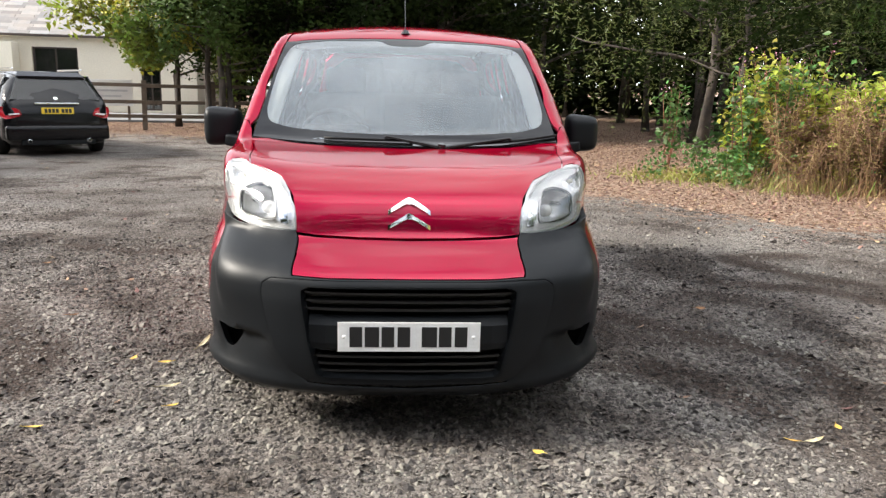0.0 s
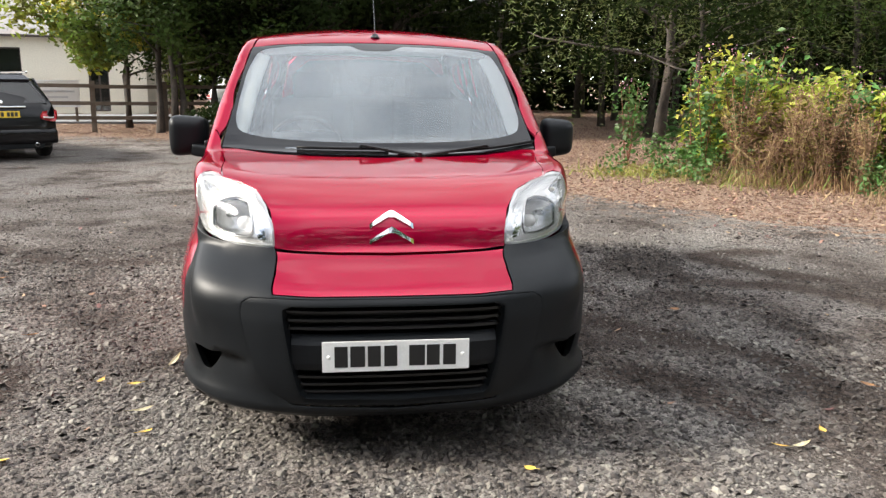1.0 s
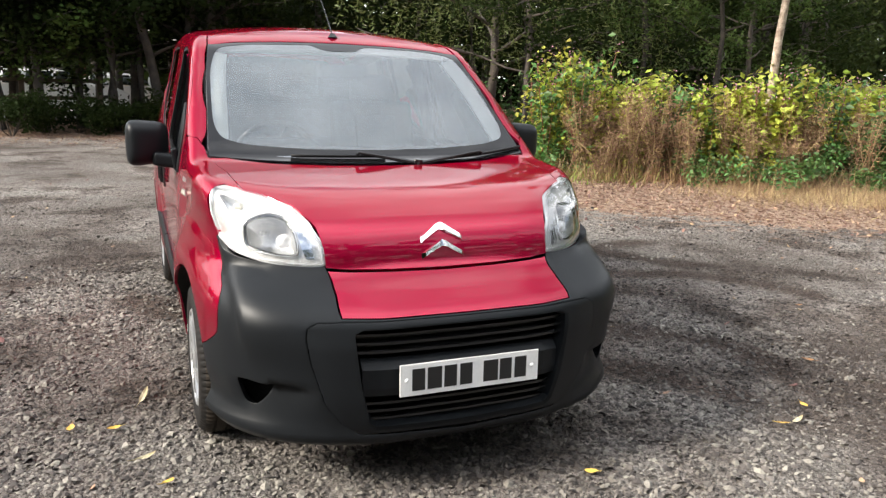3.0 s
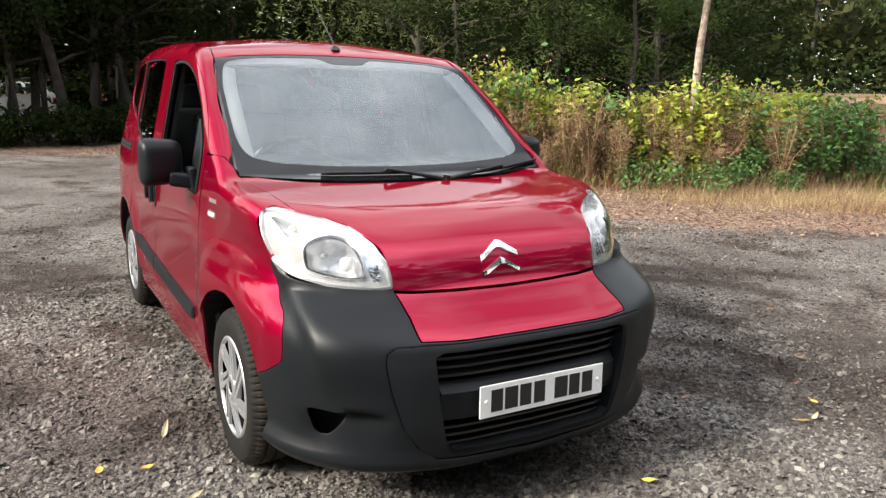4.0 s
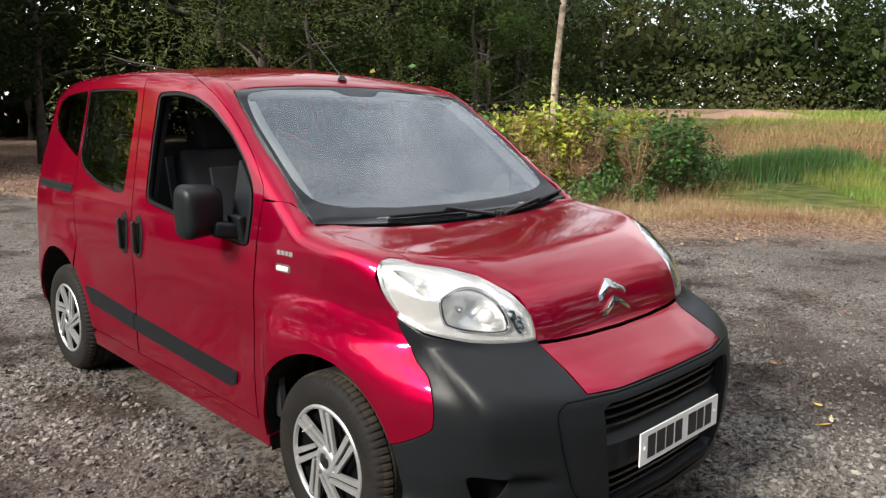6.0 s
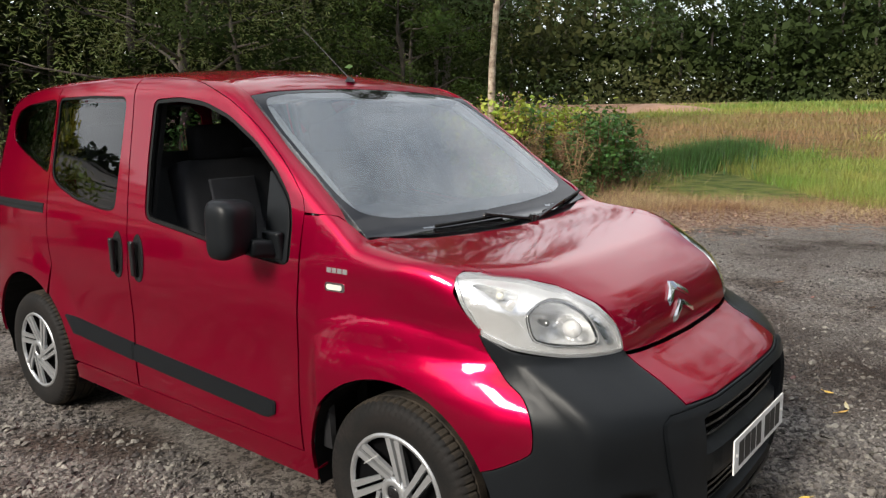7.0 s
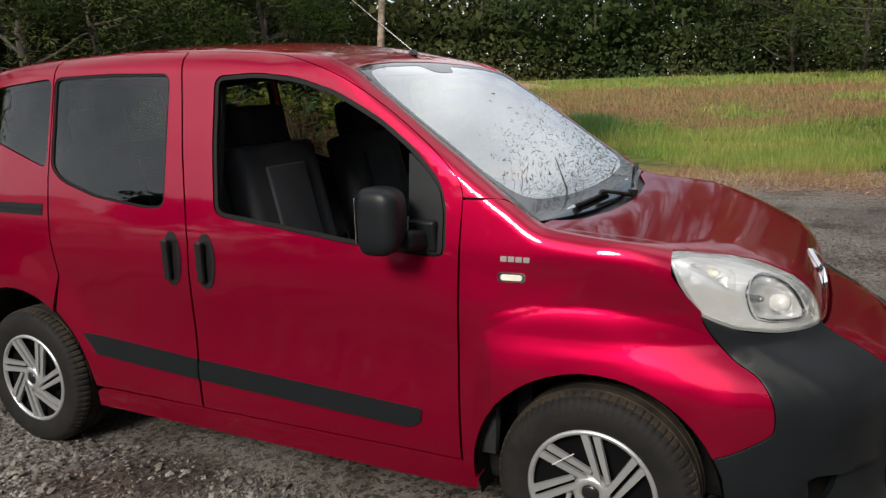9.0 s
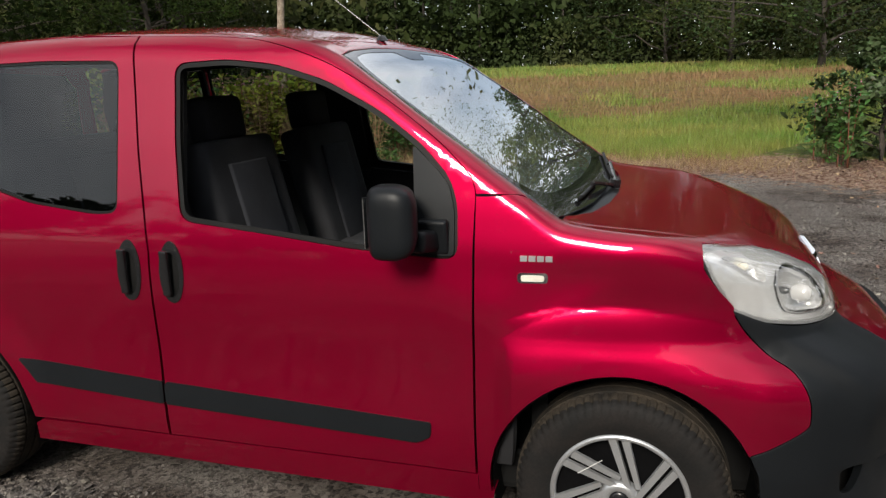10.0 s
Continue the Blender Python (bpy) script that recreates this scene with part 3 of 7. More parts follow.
plate = part("number_plate", boxed((0.52, 0.005, 0.111), pose(0, -0.0045, 0.457, -1), 0.002), WHITE_PLATE, bumper, "white plate with dark bars")
for i, w in enumerate((0.056, 0.062, 0.056, 0.056, 0.066, 0.056, 0.056)):
    x = -0.2 + 0.058 * i + (0.035 if i > 3 else 0)
    part("bar", boxed((w - 0.010, 0.0012, 0.076), pose(x + 0.006, -0.0078, 0.457, -1)), INK, plate)
for s in (-1, 1):
    part("screw_cap", turned([(0.0, 0.004), (0.006, 0.003), (0.008, 0.0)], 12, pose(s * 0.236, -0.0068, 0.457, 90)), WHITE_PLATE, plate, smooth=True)

# sides: everything is built for one side and mirrored
for mir in (False, True):
    kw, sx = dict(mirror=mir), (1 if mir else -1)
    side = lambda pts: on_side(pts)
    # fender
    pts = [tuple(p) for p in side([(.664, .980), (.634, .935)])] + [tuple(p) for p in side([(.583, .876)] + bumper_edge[1:])]
    pts += [tuple(p) for p in side(ARC_F)] + [tuple(p) for p in side([(1.285, .276), (1.283, 1.172), (1.22, 1.172)])]
    pts += [tuple(p) for p in on_top([(-.768, 1.155), (-.745, 1.11), (-.738, 1.06)])]
    pts += [tuple(p) for p in on_top(bonnet_side[::-1][:5])] + [tuple(p) for p in on_top([(-.69, .64), (-.722, .67)])]
    fender = panel("front_fender", pts, FENDER, PAINT, car, mesh=0.014, **kw)
    # front door with its window opening
    win = rounded([(2.292, 1.572), (2.10, 1.578), (1.93, 1.557), (1.76, 1.505), (1.58, 1.412), (1.45, 1.318), (1.362, 1.225), (1.336, 1.15), (1.332, .992), (1.68, 1.016), (1.954, 1.050), (2.255, 1.082), (2.282, 1.32)], 0.045)
    edge = [(1.290, .335), (1.288, 1.0)] + DOOR_TOP + B_SEAM[1:]
    door = panel("front_door", side(edge), SIDE, PAINT, car, holes=[side(win)], mesh=0.03, **kw)
    panel("door_lining", side(edge), SIDE, TRIM_DARK, door, holes=[side(win)], depth=0.018, thick=0.01, mesh=0.06, gap=0.004, lip=0, **kw)
    ring = inset(dense(win, 0.03), 0.015)
    panel("window_seal", side(win), SIDE, SEAL, door, holes=[side(ring)], depth=0.006, gap=0.0, mesh=0.02, **kw)
    if mir:
        pane = panel("window_pane", side(inset(dense(win, 0.03), 0.012)), SIDE, GLASS, door, depth=0.016, gap=0.0, thick=0.004, mesh=0.05, **kw)
    # black corner piece that carries the mirror
    tri = rounded([(1.475, 1.318), (1.40, 1.25), (1.358, 1.20), (1.342, 1.13), (1.340, 1.0), (1.455, 1.005)], 0.02)
    panel("mirror_base", side(tri), SIDE, PLASTIC, door, depth=-0.008, mesh=0.03, thick=0.03, lip=0.006, **kw)
    # sliding door
    rear_edge = [(3.150, 1.672), (3.145, 1.2), (3.125, .95), (3.09, .80)]
    arc = [(3.384 + 0.43 * math.cos(a), 0.31 + 0.43 * math.sin(a)) for a in np.linspace(radians(128), radians(176), 8)]
    s_door = [(2.383, .335), (2.382, .98), (2.40, 1.13), (2.425, 1.30), (2.46, 1.668), (2.8, 1.678)] + rear_edge + arc
    swin = rounded([(2.510, 1.588), (2.82, 1.598), (3.145, 1.594), (3.135, 1.235), (3.063, 1.182), (2.864, 1.127), (2.60, 1.096), (2.500, 1.10)], 0.04)
    slide = panel("sliding_door", side(s_door), SIDE, PAINT, car, holes=[side(swin)], mesh=0.03, **kw)
    panel("door_lining", side(s_door), SIDE, TRIM_DARK, slide, holes=[side(swin)], depth=0.018, thick=0.01, mesh=0.06, gap=0.004, lip=0, **kw)
    panel("window_seal", side(swin), SIDE, SEAL, slide, holes=[side(inset(dense(swin, 0.03), 0.008))], depth=0.004, gap=0.0, mesh=0.02, **kw)
    panel("window_pane", side(swin), SIDE, DARK_GLASS, slide, depth=0.010, gap=0.004, thick=0.004, mesh=0.04, **kw)
    # rear quarter
    qwin = rounded([(3.165, 1.592), (3.507, 1.566), (3.655, 1.536), (3.705, 1.46), (3.66, 1.385), (3.379, 1.299), (3.165, 1.232)], 0.04)
    quarter = [(3.155, 1.672), (3.150, 1.2), (3.130, .95), (3.095, .80)] + [(p[0], p[1]) for p in arc[:0]]
    quarter += [(3.384 + 0.415 * math.cos(a), 0.31 + 0.415 * math.sin(a)) for a in np.linspace(radians(126), radians(4), 16)]
    quarter += [(3.80, .50), (3.80, .62), (3.86, .66), (3.86, 1.0), (3.83, 1.4), (3.76, 1.60), (3.55, 1.65)]
    rear_q = panel("rear_quarter", side(quarter), SIDE, PAINT, car, holes=[side(qwin)], mesh=0.03, **kw)
    panel("quarter_lining", side(quarter), SIDE, TRIM_DARK, rear_q, holes=[side(qwin)], depth=0.018, thick=0.01, mesh=0.06, gap=0.004, lip=0, **kw)
    panel("window_pane", side(qwin), SIDE, DARK_GLASS, rear_q, depth=0.004, gap=0.003, thick=0.004, mesh=0.04, **kw)
    panel("sliding_rail", side(rounded([(3.168, 1.092), (3.168, 1.042), (3.74, 1.046), (3.74, 1.092)], 0.006)), SIDE, PLASTIC, rear_q, depth=-0.004, mesh=0.03, **kw)
    panel("rail_slot", side(rounded([(3.175, 1.072), (3.175, 1.060), (3.73, 1.062), (3.73, 1.073)], 0.003)), SIDE, SEAL, rear_q, depth=-0.0055, gap=0, mesh=0.03, lip=0.0, thick=0.004, **kw)
    if not mir:
        panel("fuel_flap", side(rounded([(3.30, .98), (3.30, .84), (3.45, .84), (3.45, .98)], 0.04)), SIDE, PAINT, rear_q, depth=-0.0015, mesh=0.03, thick=0.004, lip=0.001)
    # sill
    sill = [(1.236, .276), (1.285, .276), (1.285, .330), (2.93, .330), (2.965, .31), (2.975, .24), (1.245, .225)]
    panel("sill", side(sill), SIDE, PAINT, car, depth=0.004, mesh=0.03, thick=0.05, **kw)
    # black rub strips on both doors
    strip_f = rounded([(1.425, .487), (1.428, .440), (1.47, .418), (2.368, .452), (2.368, .531)], 0.012)
    strip_r = rounded([(2.380, .531), (2.380, .452), (2.905, .482), (2.975, .570)], 0.008)
    panel("rub_strip", side(strip_f), SIDE, PLASTIC, door, depth=-0.015, thick=0.02, lip=0.010, gap=0, mesh=0.03, **kw)
    panel("rub_strip", side(strip_r), SIDE, PLASTIC, slide, depth=-0.015, thick=0.02, lip=0.010, gap=0, mesh=0.03, **kw)
    # handles: a black cup and an upright grip
    for y0, owner in ((2.294, door), (2.458, slide)):
        cup = [(y0 + .046 * math.cos(a) * (1 - 0.10 * math.sin(a) ** 3), .915 + .102 * math.sin(a)) for a in np.linspace(0, 2 * math.pi, 29)[:-1]]
        hollow = [(y0 + .031 * math.cos(a), .905 + .070 * math.sin(a)) for a in np.linspace(0, 2 * math.pi, 21)[:-1]]
        panel("handle_cup", side(cup), SIDE, GLOSS_BLACK, owner, holes=[side(hollow)], depth=-0.007, thick=0.014, lip=0.004, gap=0, mesh=0.015, **kw)
        panel("handle_hollow", side(hollow), SIDE, SEAL, owner, depth=-0.002, thick=0.004, lip=0.0, gap=0, mesh=0.015, **kw)
        bm = bmesh.new()
        box(bm, (0.018, 0.030, 0.150), pose(sx * 0.872, y0 + 0.008, 0.915, 0, sx * 1.0, 6 * sx), 0.0085, 3)
        part("handle", bm, GLOSS_BLACK, owner, smooth=True, angle=40)
    # roof rail and windscreen pillar
    ditch = [(-.655, 1.735), (-.640, 1.85), (-.628, 2.1), (-.622, 2.6), (-.615, 3.1), (-.600, 3.6), (-.585, 3.74)]
    pts = [tuple(p) for p in side([(1.225, 1.177), (1.283, 1.177)] + DOOR_TOP[1:])] + [tuple(p) for p in side([(2.8, 1.680), (3.15, 1.674), (3.55, 1.654), (3.74, 1.62)])]
    pts += [tuple(p) for p in on_top(ditch[::-1])] + [tuple(p) for p in on_top(SCREEN[::-1][1:-2])] + [tuple(p) for p in on_top([(-.744, 1.125), (-.768, 1.16)])]
    rail = panel("roof_rail", pts, CANT, PAINT, car, mesh=0.03, **kw)
    panel("rail_lining", pts, CANT, TRIM_DARK, rail, depth=0.016, thick=0.008, mesh=0.06, gap=0.003, lip=0, **kw)
    # headlamp: housing, reflector, bulb, inner lamp, clear lens
    lamp = empty("headlamp")
    lamp.parent = car
    lens = panel("lens", LAMP, WRAP, LENS, lamp, "clear plastic lens", mesh=0.022, thick=0.012, gap=0.0008, lip=0.001, **kw)
    lens.visible_shadow = False
    panel("bezel", LAMP, WRAP, SILVER, lamp, holes=[LAMP], depth=0.005, mesh=0.018, thick=0.02, gap=-0.005, lip=0.0, **kw)
    panel("housing", LAMP, WRAP, LAMP_BODY, lamp, "bright white housing", holes=[BOWL, SIGNAL], depth=0.016, mesh=0.018, thick=0.03, gap=0.001, lip=-0.013, **kw)
    bowl = part("reflector", pocket(BOWL, 0.015, 0.085, mir), LAMP_BOWL, lamp, "clear faceted reflector bowl", smooth=True)
    part("bowl_rim", tube_loop(BOWL, 0.014, 0.0060, mir), CHROME_REFLECTING_DARK, bowl, smooth=True)
    at = lambda x, y, z: (-sx * x, y, z)
    m = Matrix.Translation(at(-.615, .455, .888)) @ pose(0, 0, 0, 84, 0, sx * 34)
    part("bulb", turned([(0.0, 0.026), (0.006, 0.024), (0.010, 0.016), (0.011, -0.005), (0.009, -0.03)], 18, m), LAMP_CAP, bowl, "silvered bulb cap", smooth=True)
    m = Matrix.Translation(at(-.562, .385, .868)) @ pose(0, 0, 0, 84, 0, sx * 30)
    part("side_light", turned([(0.0, 0.020), (0.014, 0.017), (0.024, 0.006), (0.027, -0.012), (0.022, -0.03)], 22, m), LENS_WHITE, bowl, smooth=True)
    pod = part("indicator", pocket(SIGNAL, 0.015, 0.035, mir), REFLECTOR, lamp, smooth=True)
    m = Matrix.Translation(at(-.690, .563, .968)) @ pose(0, 0, 0, 70, 0, sx * 42)
    part("bulb", turned([(0.0, 0.018), (0.009, 0.014), (0.012, 0.0), (0.008, -0.02)], 16, m), CREAM_LENS, pod, smooth=True)
    # fins between the bowl and the inner corner
    for k in range(3):
        fin = [(-.520 + .018 * k, .355 - .012 * k, .915 - .02 * k), (-.509 + .018 * k, .345 - .012 * k, .915 - .02 * k),
               (-.484 + .010 * k, .30, .818), (-.497 + .010 * k, .305, .818)]
        panel("fin", rounded(fin, 0.004, 3), WRAP, CHROME, lamp, depth=0.008, mesh=0.02, thick=0.008, gap=0.0, lip=0.001, **kw)
    # side repeater and the lettering above it, as bars
    rep = panel("repeater", side(rounded([(1.075, .962), (1.160, .962), (1.160, .932), (1.075, .932)], 0.012)), SIDE, CHROME, fender, "small side repeater lamp", depth=-0.004, gap=0, mesh=0.01, thick=0.008, lip=0.003, **kw)
    panel("repeater_lens", side(rounded([(1.085, .956), (1.150, .956), (1.150, .938), (1.085, .938)], 0.008)), SIDE, CREAM_LENS, rep, depth=-0.008, gap=0, mesh=0.01, thick=0.006, lip=0.003, **kw)
    for k in range(4):
        y0 = 1.152 - 0.0235 * k
        panel("letter_bar", side([(y0, .994), (y0, 1.010), (y0 - .019, 1.010), (y0 - .019, .994)]), SIDE, SILVER, fender, depth=-0.002, gap=0, mesh=0.02, thick=0.003, lip=0, **kw)

# windscreen, its black border, roof
edge = [tuple(p) for p in on_top([(0, 1.790), (-.3, 1.783), (-.52, 1.762)] + SCREEN[::-1] + [(-.55, 1.035), (-.3, 1.008), (0, 1.0)])]
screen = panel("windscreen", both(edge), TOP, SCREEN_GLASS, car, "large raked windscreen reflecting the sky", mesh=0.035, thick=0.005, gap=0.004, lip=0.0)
clear_half = [(-.02, 1.715), (-.09, 1.718), (-.14, 1.762), (-.45, 1.748), (-.615, 1.712), (-.662, 1.56), (-.683, 1.35), (-.690, 1.24), (-.668, 1.155), (-.56, 1.122), (-.3, 1.103), (-.02, 1.098)]
clear = on_top(rounded(clear_half + [(-x, y) for x, y in clear_half[::-1]], 0.06))
panel("screen_border", both(edge), TOP, FRIT, screen, "black printed border", holes=[clear], depth=-0.0012, thick=0.001, gap=0.003, lip=0.0, mesh=0.03)
roof_edge = [tuple(p) for p in on_top([(0, 1.796), (-.3, 1.789), (-.52, 1.768), (-.652, 1.741)] + ditch[1:] + [(-.3, 3.80), (0, 3.82)])]
roof = panel("roof", both(roof_edge), TOP, PAINT, car, mesh=0.04, swell=lambda p: -0.004 * step(np.abs(p[:, 0]), 0.56, 0.62) + 0.0)
base_p, base_n = skin([(0, 1.865, 2.2)], [(0, 0, -1)])
bm = turned([(0.0, 0.022), (0.012, 0.020), (0.020, 0.008), (0.026, 0.0)], 16, Matrix.Translation(base_p[0]))
antenna = part("antenna_base", bm, GLOSS_BLACK, roof, smooth=True)
part("antenna", rod(bmesh.new(), base_p[0] + (0, 0, 0.015), base_p[0] + (0, 0.31, 0.26), 0.0028, 0.0018), GLOSS_BLACK, antenna)
# cowl below the windscreen
cowl = [tuple(p) for p in on_top([(0, .940), (-.3, .952), (-.52, .985), (-.70, 1.045), (-.735, 1.075), (-.70, 1.10), (-.5, 1.06), (0, 1.03)])]
panel("cowl", both(cowl), TOP, PLASTIC, car, depth=0.016, mesh=0.03, gap=0, thick=0.03)
# rear: tailgate and bumper
tail_half = [(0, 3.9, 1.70), (-.50, 3.8, 1.66), (-.62, 3.85, 1.55), (-.68, 3.9, 1.3), (-.74, 3.9, .9), (-.74, 3.9, .66), (0, 3.9, .66)]
gate_win = [(0, 3.9, 1.60), (-.46, 3.8, 1.58), (-.56, 3.85, 1.50), (-.62, 3.9, 1.15), (0, 3.9, 1.12)]
gate = panel("tailgate", both(tail_half), REAR, PAINT, car, holes=[both(gate_win)], mesh=0.05)
panel("window_pane", both(gate_win), REAR, DARK_GLASS, gate, depth=0.004, mesh=0.06, thick=0.004)
rear_half = [(0, 3.9, .65), (-.74, 3.9, .65), (-.79, 3.9, .62), (-.77, 3.9, .30), (-.6, 3.9, .25), (0, 3.9, .25)]
panel("rear_bumper", both(rear_half), REAR, PLASTIC, car, mesh=0.05)

# ---- wheels ----
def tyre_mesh(tread, r=0.308, w=0.185, seg=288):
    """Tyre round the x axis, outer face towards -x: sidewall, shoulder lugs, three grooves."""
    prof = [(0.195, 0.0), (0.205, -0.004), (0.225, -0.009), (0.255, -0.011), (0.28, -0.007), (0.293, 0.002), (0.300, 0.012), (0.305, 0.022)]
    for g in (0.047, 0.0925, 0.138):
        prof += [(r, g - 0.005), (r - 0.008, g - 0.004), (r - 0.008, g + 0.004), (r, g + 0.005)]
    prof += [(0.305, w - 0.022), (0.300, w - 0.012), (0.28, w + 0.004), (0.24, w + 0.008), (0.195, w - 0.01)]
    verts, faces = [], []
    for i in range(seg):
        a = 2 * math.pi * i / seg
        notch = 0.006 if i % 4 == 0 else 0.0
        for k, (rad, x) in enumerate(prof):
            q = rad - (notch if 4 < k < 9 or k > len(prof) - 6 else 0)
            verts.append((x, q * math.cos(a), q * math.sin(a)))
    n = len(prof)
    for i in range(seg):
        j = (i + 1) % seg
        faces += [(i * n + k, j * n + k, j * n + k + 1, i * n + k + 1) for k in (range(6, n - 5) if tread else [*range(6), *range(n - 5, n - 1)])]
    used = sorted({v for f in faces for v in f})
    place = {v: i for i, v in enumerate(used)}
    return [verts[v] for v in used], [tuple(place[v] for v in f) for f in faces]


def wheel(parent, at, flip, turn):
    hub = empty("wheel")
    hub.parent = parent
    hub.matrix_basis = pose(*at, 0, 0, 180 if flip else 0) @ pose(0, 0, 0, turn)
    tyre = None
    for name, worn, mat, label in (("tyre", False, RUBBER, "worn black tyre"), ("tread", True, TREAD, "dusty brown tread")):
        v, f = tyre_mesh(worn)
        me = mesh_of(name, v, f, mat)
        me.set_sharp_from_angle(angle=radians(35))
        tyre = part(name, me, None, hub if tyre is None else tyre, label)
    axis = pose(0, 0, 0, 0, -90)
    part("rim", turned([(0.0, -0.05), (0.12, -0.045), (0.185, -0.025), (0.196, -0.015), (0.199, 0.0)], 56, axis), DISH, hub, smooth=True)
    trim = part("wheel_trim", turned([(0.182, -0.006), (0.185, 0.006), (0.192, 0.008), (0.199, 0.003), (0.201, -0.006)], 72, axis), SILVER, hub, "silver plastic wheel trim", smooth=True)
    part("hub_cap", turned([(0.0, 0.012), (0.020, 0.011), (0.026, 0.006), (0.027, -0.004)], 28, axis), GLOSS_BLACK, trim, smooth=True)
    part("hub_ring", turned([(0.027, 0.006), (0.030, 0.012), (0.045, 0.010), (0.056, 0.002), (0.058, -0.02)], 36, axis), SILVER, trim, smooth=True)
    for k in range(7):
        m = pose(0, 0, 0, 360 / 7 * k)
        for a, b, c, d, e in (((-0.030, 0.020), (0.066, 0.174), (0.0085, 0.0125), 0.008, 0.0), ((-0.042, 0.052), (0.030, 0.182), (0.0080, 0.0125), 0.008, 0.0)):
            p, q = Vector((0, a[0], a[1])), Vector((0, b[0], b[1]))
            t = (q - p).normalized()
            s = Vector((0, -t.z, t.y))
            bm = bmesh.new()
            low = [bm.verts.new(m @ (o + s * w + Vector((x, 0, 0)))) for o, w, x in ((p, -c[0], 0.004), (p, c[0], 0.004), (q, c[1], 0.004), (q, -c[1], 0.004))]
            top = [bm.verts.new(m @ (o + s * w * 0.86 + Vector((x, 0, 0)))) for o, w, x in ((p, -c[0], -0.008), (p, c[0], -0.008), (q, c[1], -0.006), (q, -c[1], -0.006))]
            bm.faces.new(top)
            for i in range(4):
                bm.faces.new((low[i], low[(i + 1) % 4], top[(i + 1) % 4], top[i]))
            part("spoke", bm, SILVER, trim)
    part("brake_drum", turned([(0.0, -0.07), (0.11, -0.07), (0.115, -0.12)], 32, axis), PLASTIC, hub, smooth=True)
    return hub


for a, b in (((0.986, 0.379), (0.917, 0.430)),):
    part("cable_tie", rod(bmesh.new(), Vector((-0.853, *a)), Vector((-0.857, *b)), 0.0014, 0.0014), TRIM_GREY, car, "pale cable tie holding the wheel trim")
for s in (-1, 1):
    wheel(car, (s * 0.835, 0.87, 0.304), s > 0, 14)
    wheel(car, (s * 0.832, 3.384, 0.304), s > 0, 40)
    for y, r in ((0.87, 0.372), (3.384, 0.408)):
        bm = bmesh.new()
        prev = None
        for a in np.linspace(-0.25, math.pi + 0.25, 20):
            yy, zz = y + r * math.cos(a), 0.31 + r * math.sin(a)
            xs = abs(float(on_side([(yy, max(zz, 0.27))])[0][0])) - 0.012
            pair = [bm.verts.new((s * xs, yy, zz)), bm.verts.new((s * 0.55, yy, zz))]
            if prev:
                bm.faces.new((prev[0], prev[1], pair[1], pair[0]))
            prev = pair
        part("arch_liner", bm, SEAL, car)

# ---- underbody, engine bay, floor ----
part("underbody", boxed((1.46, 2.0, 0.14), pose(0, 2.13, 0.30), 0.02), SEAL, car)
part("rear_underbody", boxed((1.08, 1.0, 0.24), pose(0, 3.44, 0.40), 0.02), SEAL, car)
part("engine_block", boxed((1.06, 0.84, 0.52), pose(0, 0.66, 0.46), 0.04), SEAL, car)
part("bulkhead", boxed((1.44, 0.05, 0.68), pose(0, 1.12, 0.66)), SEAL, car)
part("load_floor", boxed((1.3, 0.9, 0.03), pose(0, 3.42, 0.62)), CLOTH, car)
part("dashboard", boxed((1.46, 0.46, 0.24), pose(0, 1.36, 0.95, 4), 0.05, 3), TRIM_DARK, car, smooth=True, angle=50)
part("dash_top", boxed((1.40, 0.26, 0.05), pose(0, 1.24, 1.065, 12), 0.02, 2), TRIM_DARK, car, smooth=True, angle=50)
part("instrument_hood", boxed((0.34, 0.20, 0.09), pose(-0.37, 1.38, 1.095, 6), 0.04, 3), TRIM_DARK, car, smooth=True, angle=60)
# steering wheel on the driver's side
m = pose(-0.375, 1.56, 1.055, -62)
bm = bmesh.new()
R, rr = 0.185, 0.015
for i in range(40):
    a = 2 * math.pi * i / 40
    for k in range(8):
        b = 2 * math.pi * k / 8
        bm.verts.new(m @ Vector(((R + rr * math.cos(b)) * math.cos(a), (R + rr * math.cos(b)) * math.sin(a), rr * math.sin(b))))
bm.verts.ensure_lookup_table()
for i in range(40):
    for k in range(8):
        bm.faces.new([bm.verts[j] for j in (i * 8 + k, ((i + 1) % 40) * 8 + k, ((i + 1) % 40) * 8 + (k + 1) % 8, i * 8 + (k + 1) % 8)])
steering = part("steering_wheel", bm, GLOSS_BLACK, car, smooth=True)
part("steering_hub", boxed((0.15, 0.13, 0.05), m @ pose(0, -0.01, -0.01), 0.03, 3), TRIM_DARK, steering, smooth=True)
for a in (0, 180, 250, 290):
    part("steering_spoke", boxed((0.12, 0.03, 0.015), m @ pose(0, 0, 0, 0, 0, a) @ pose(0.12, 0, 0), 0.006), TRIM_DARK, steering)


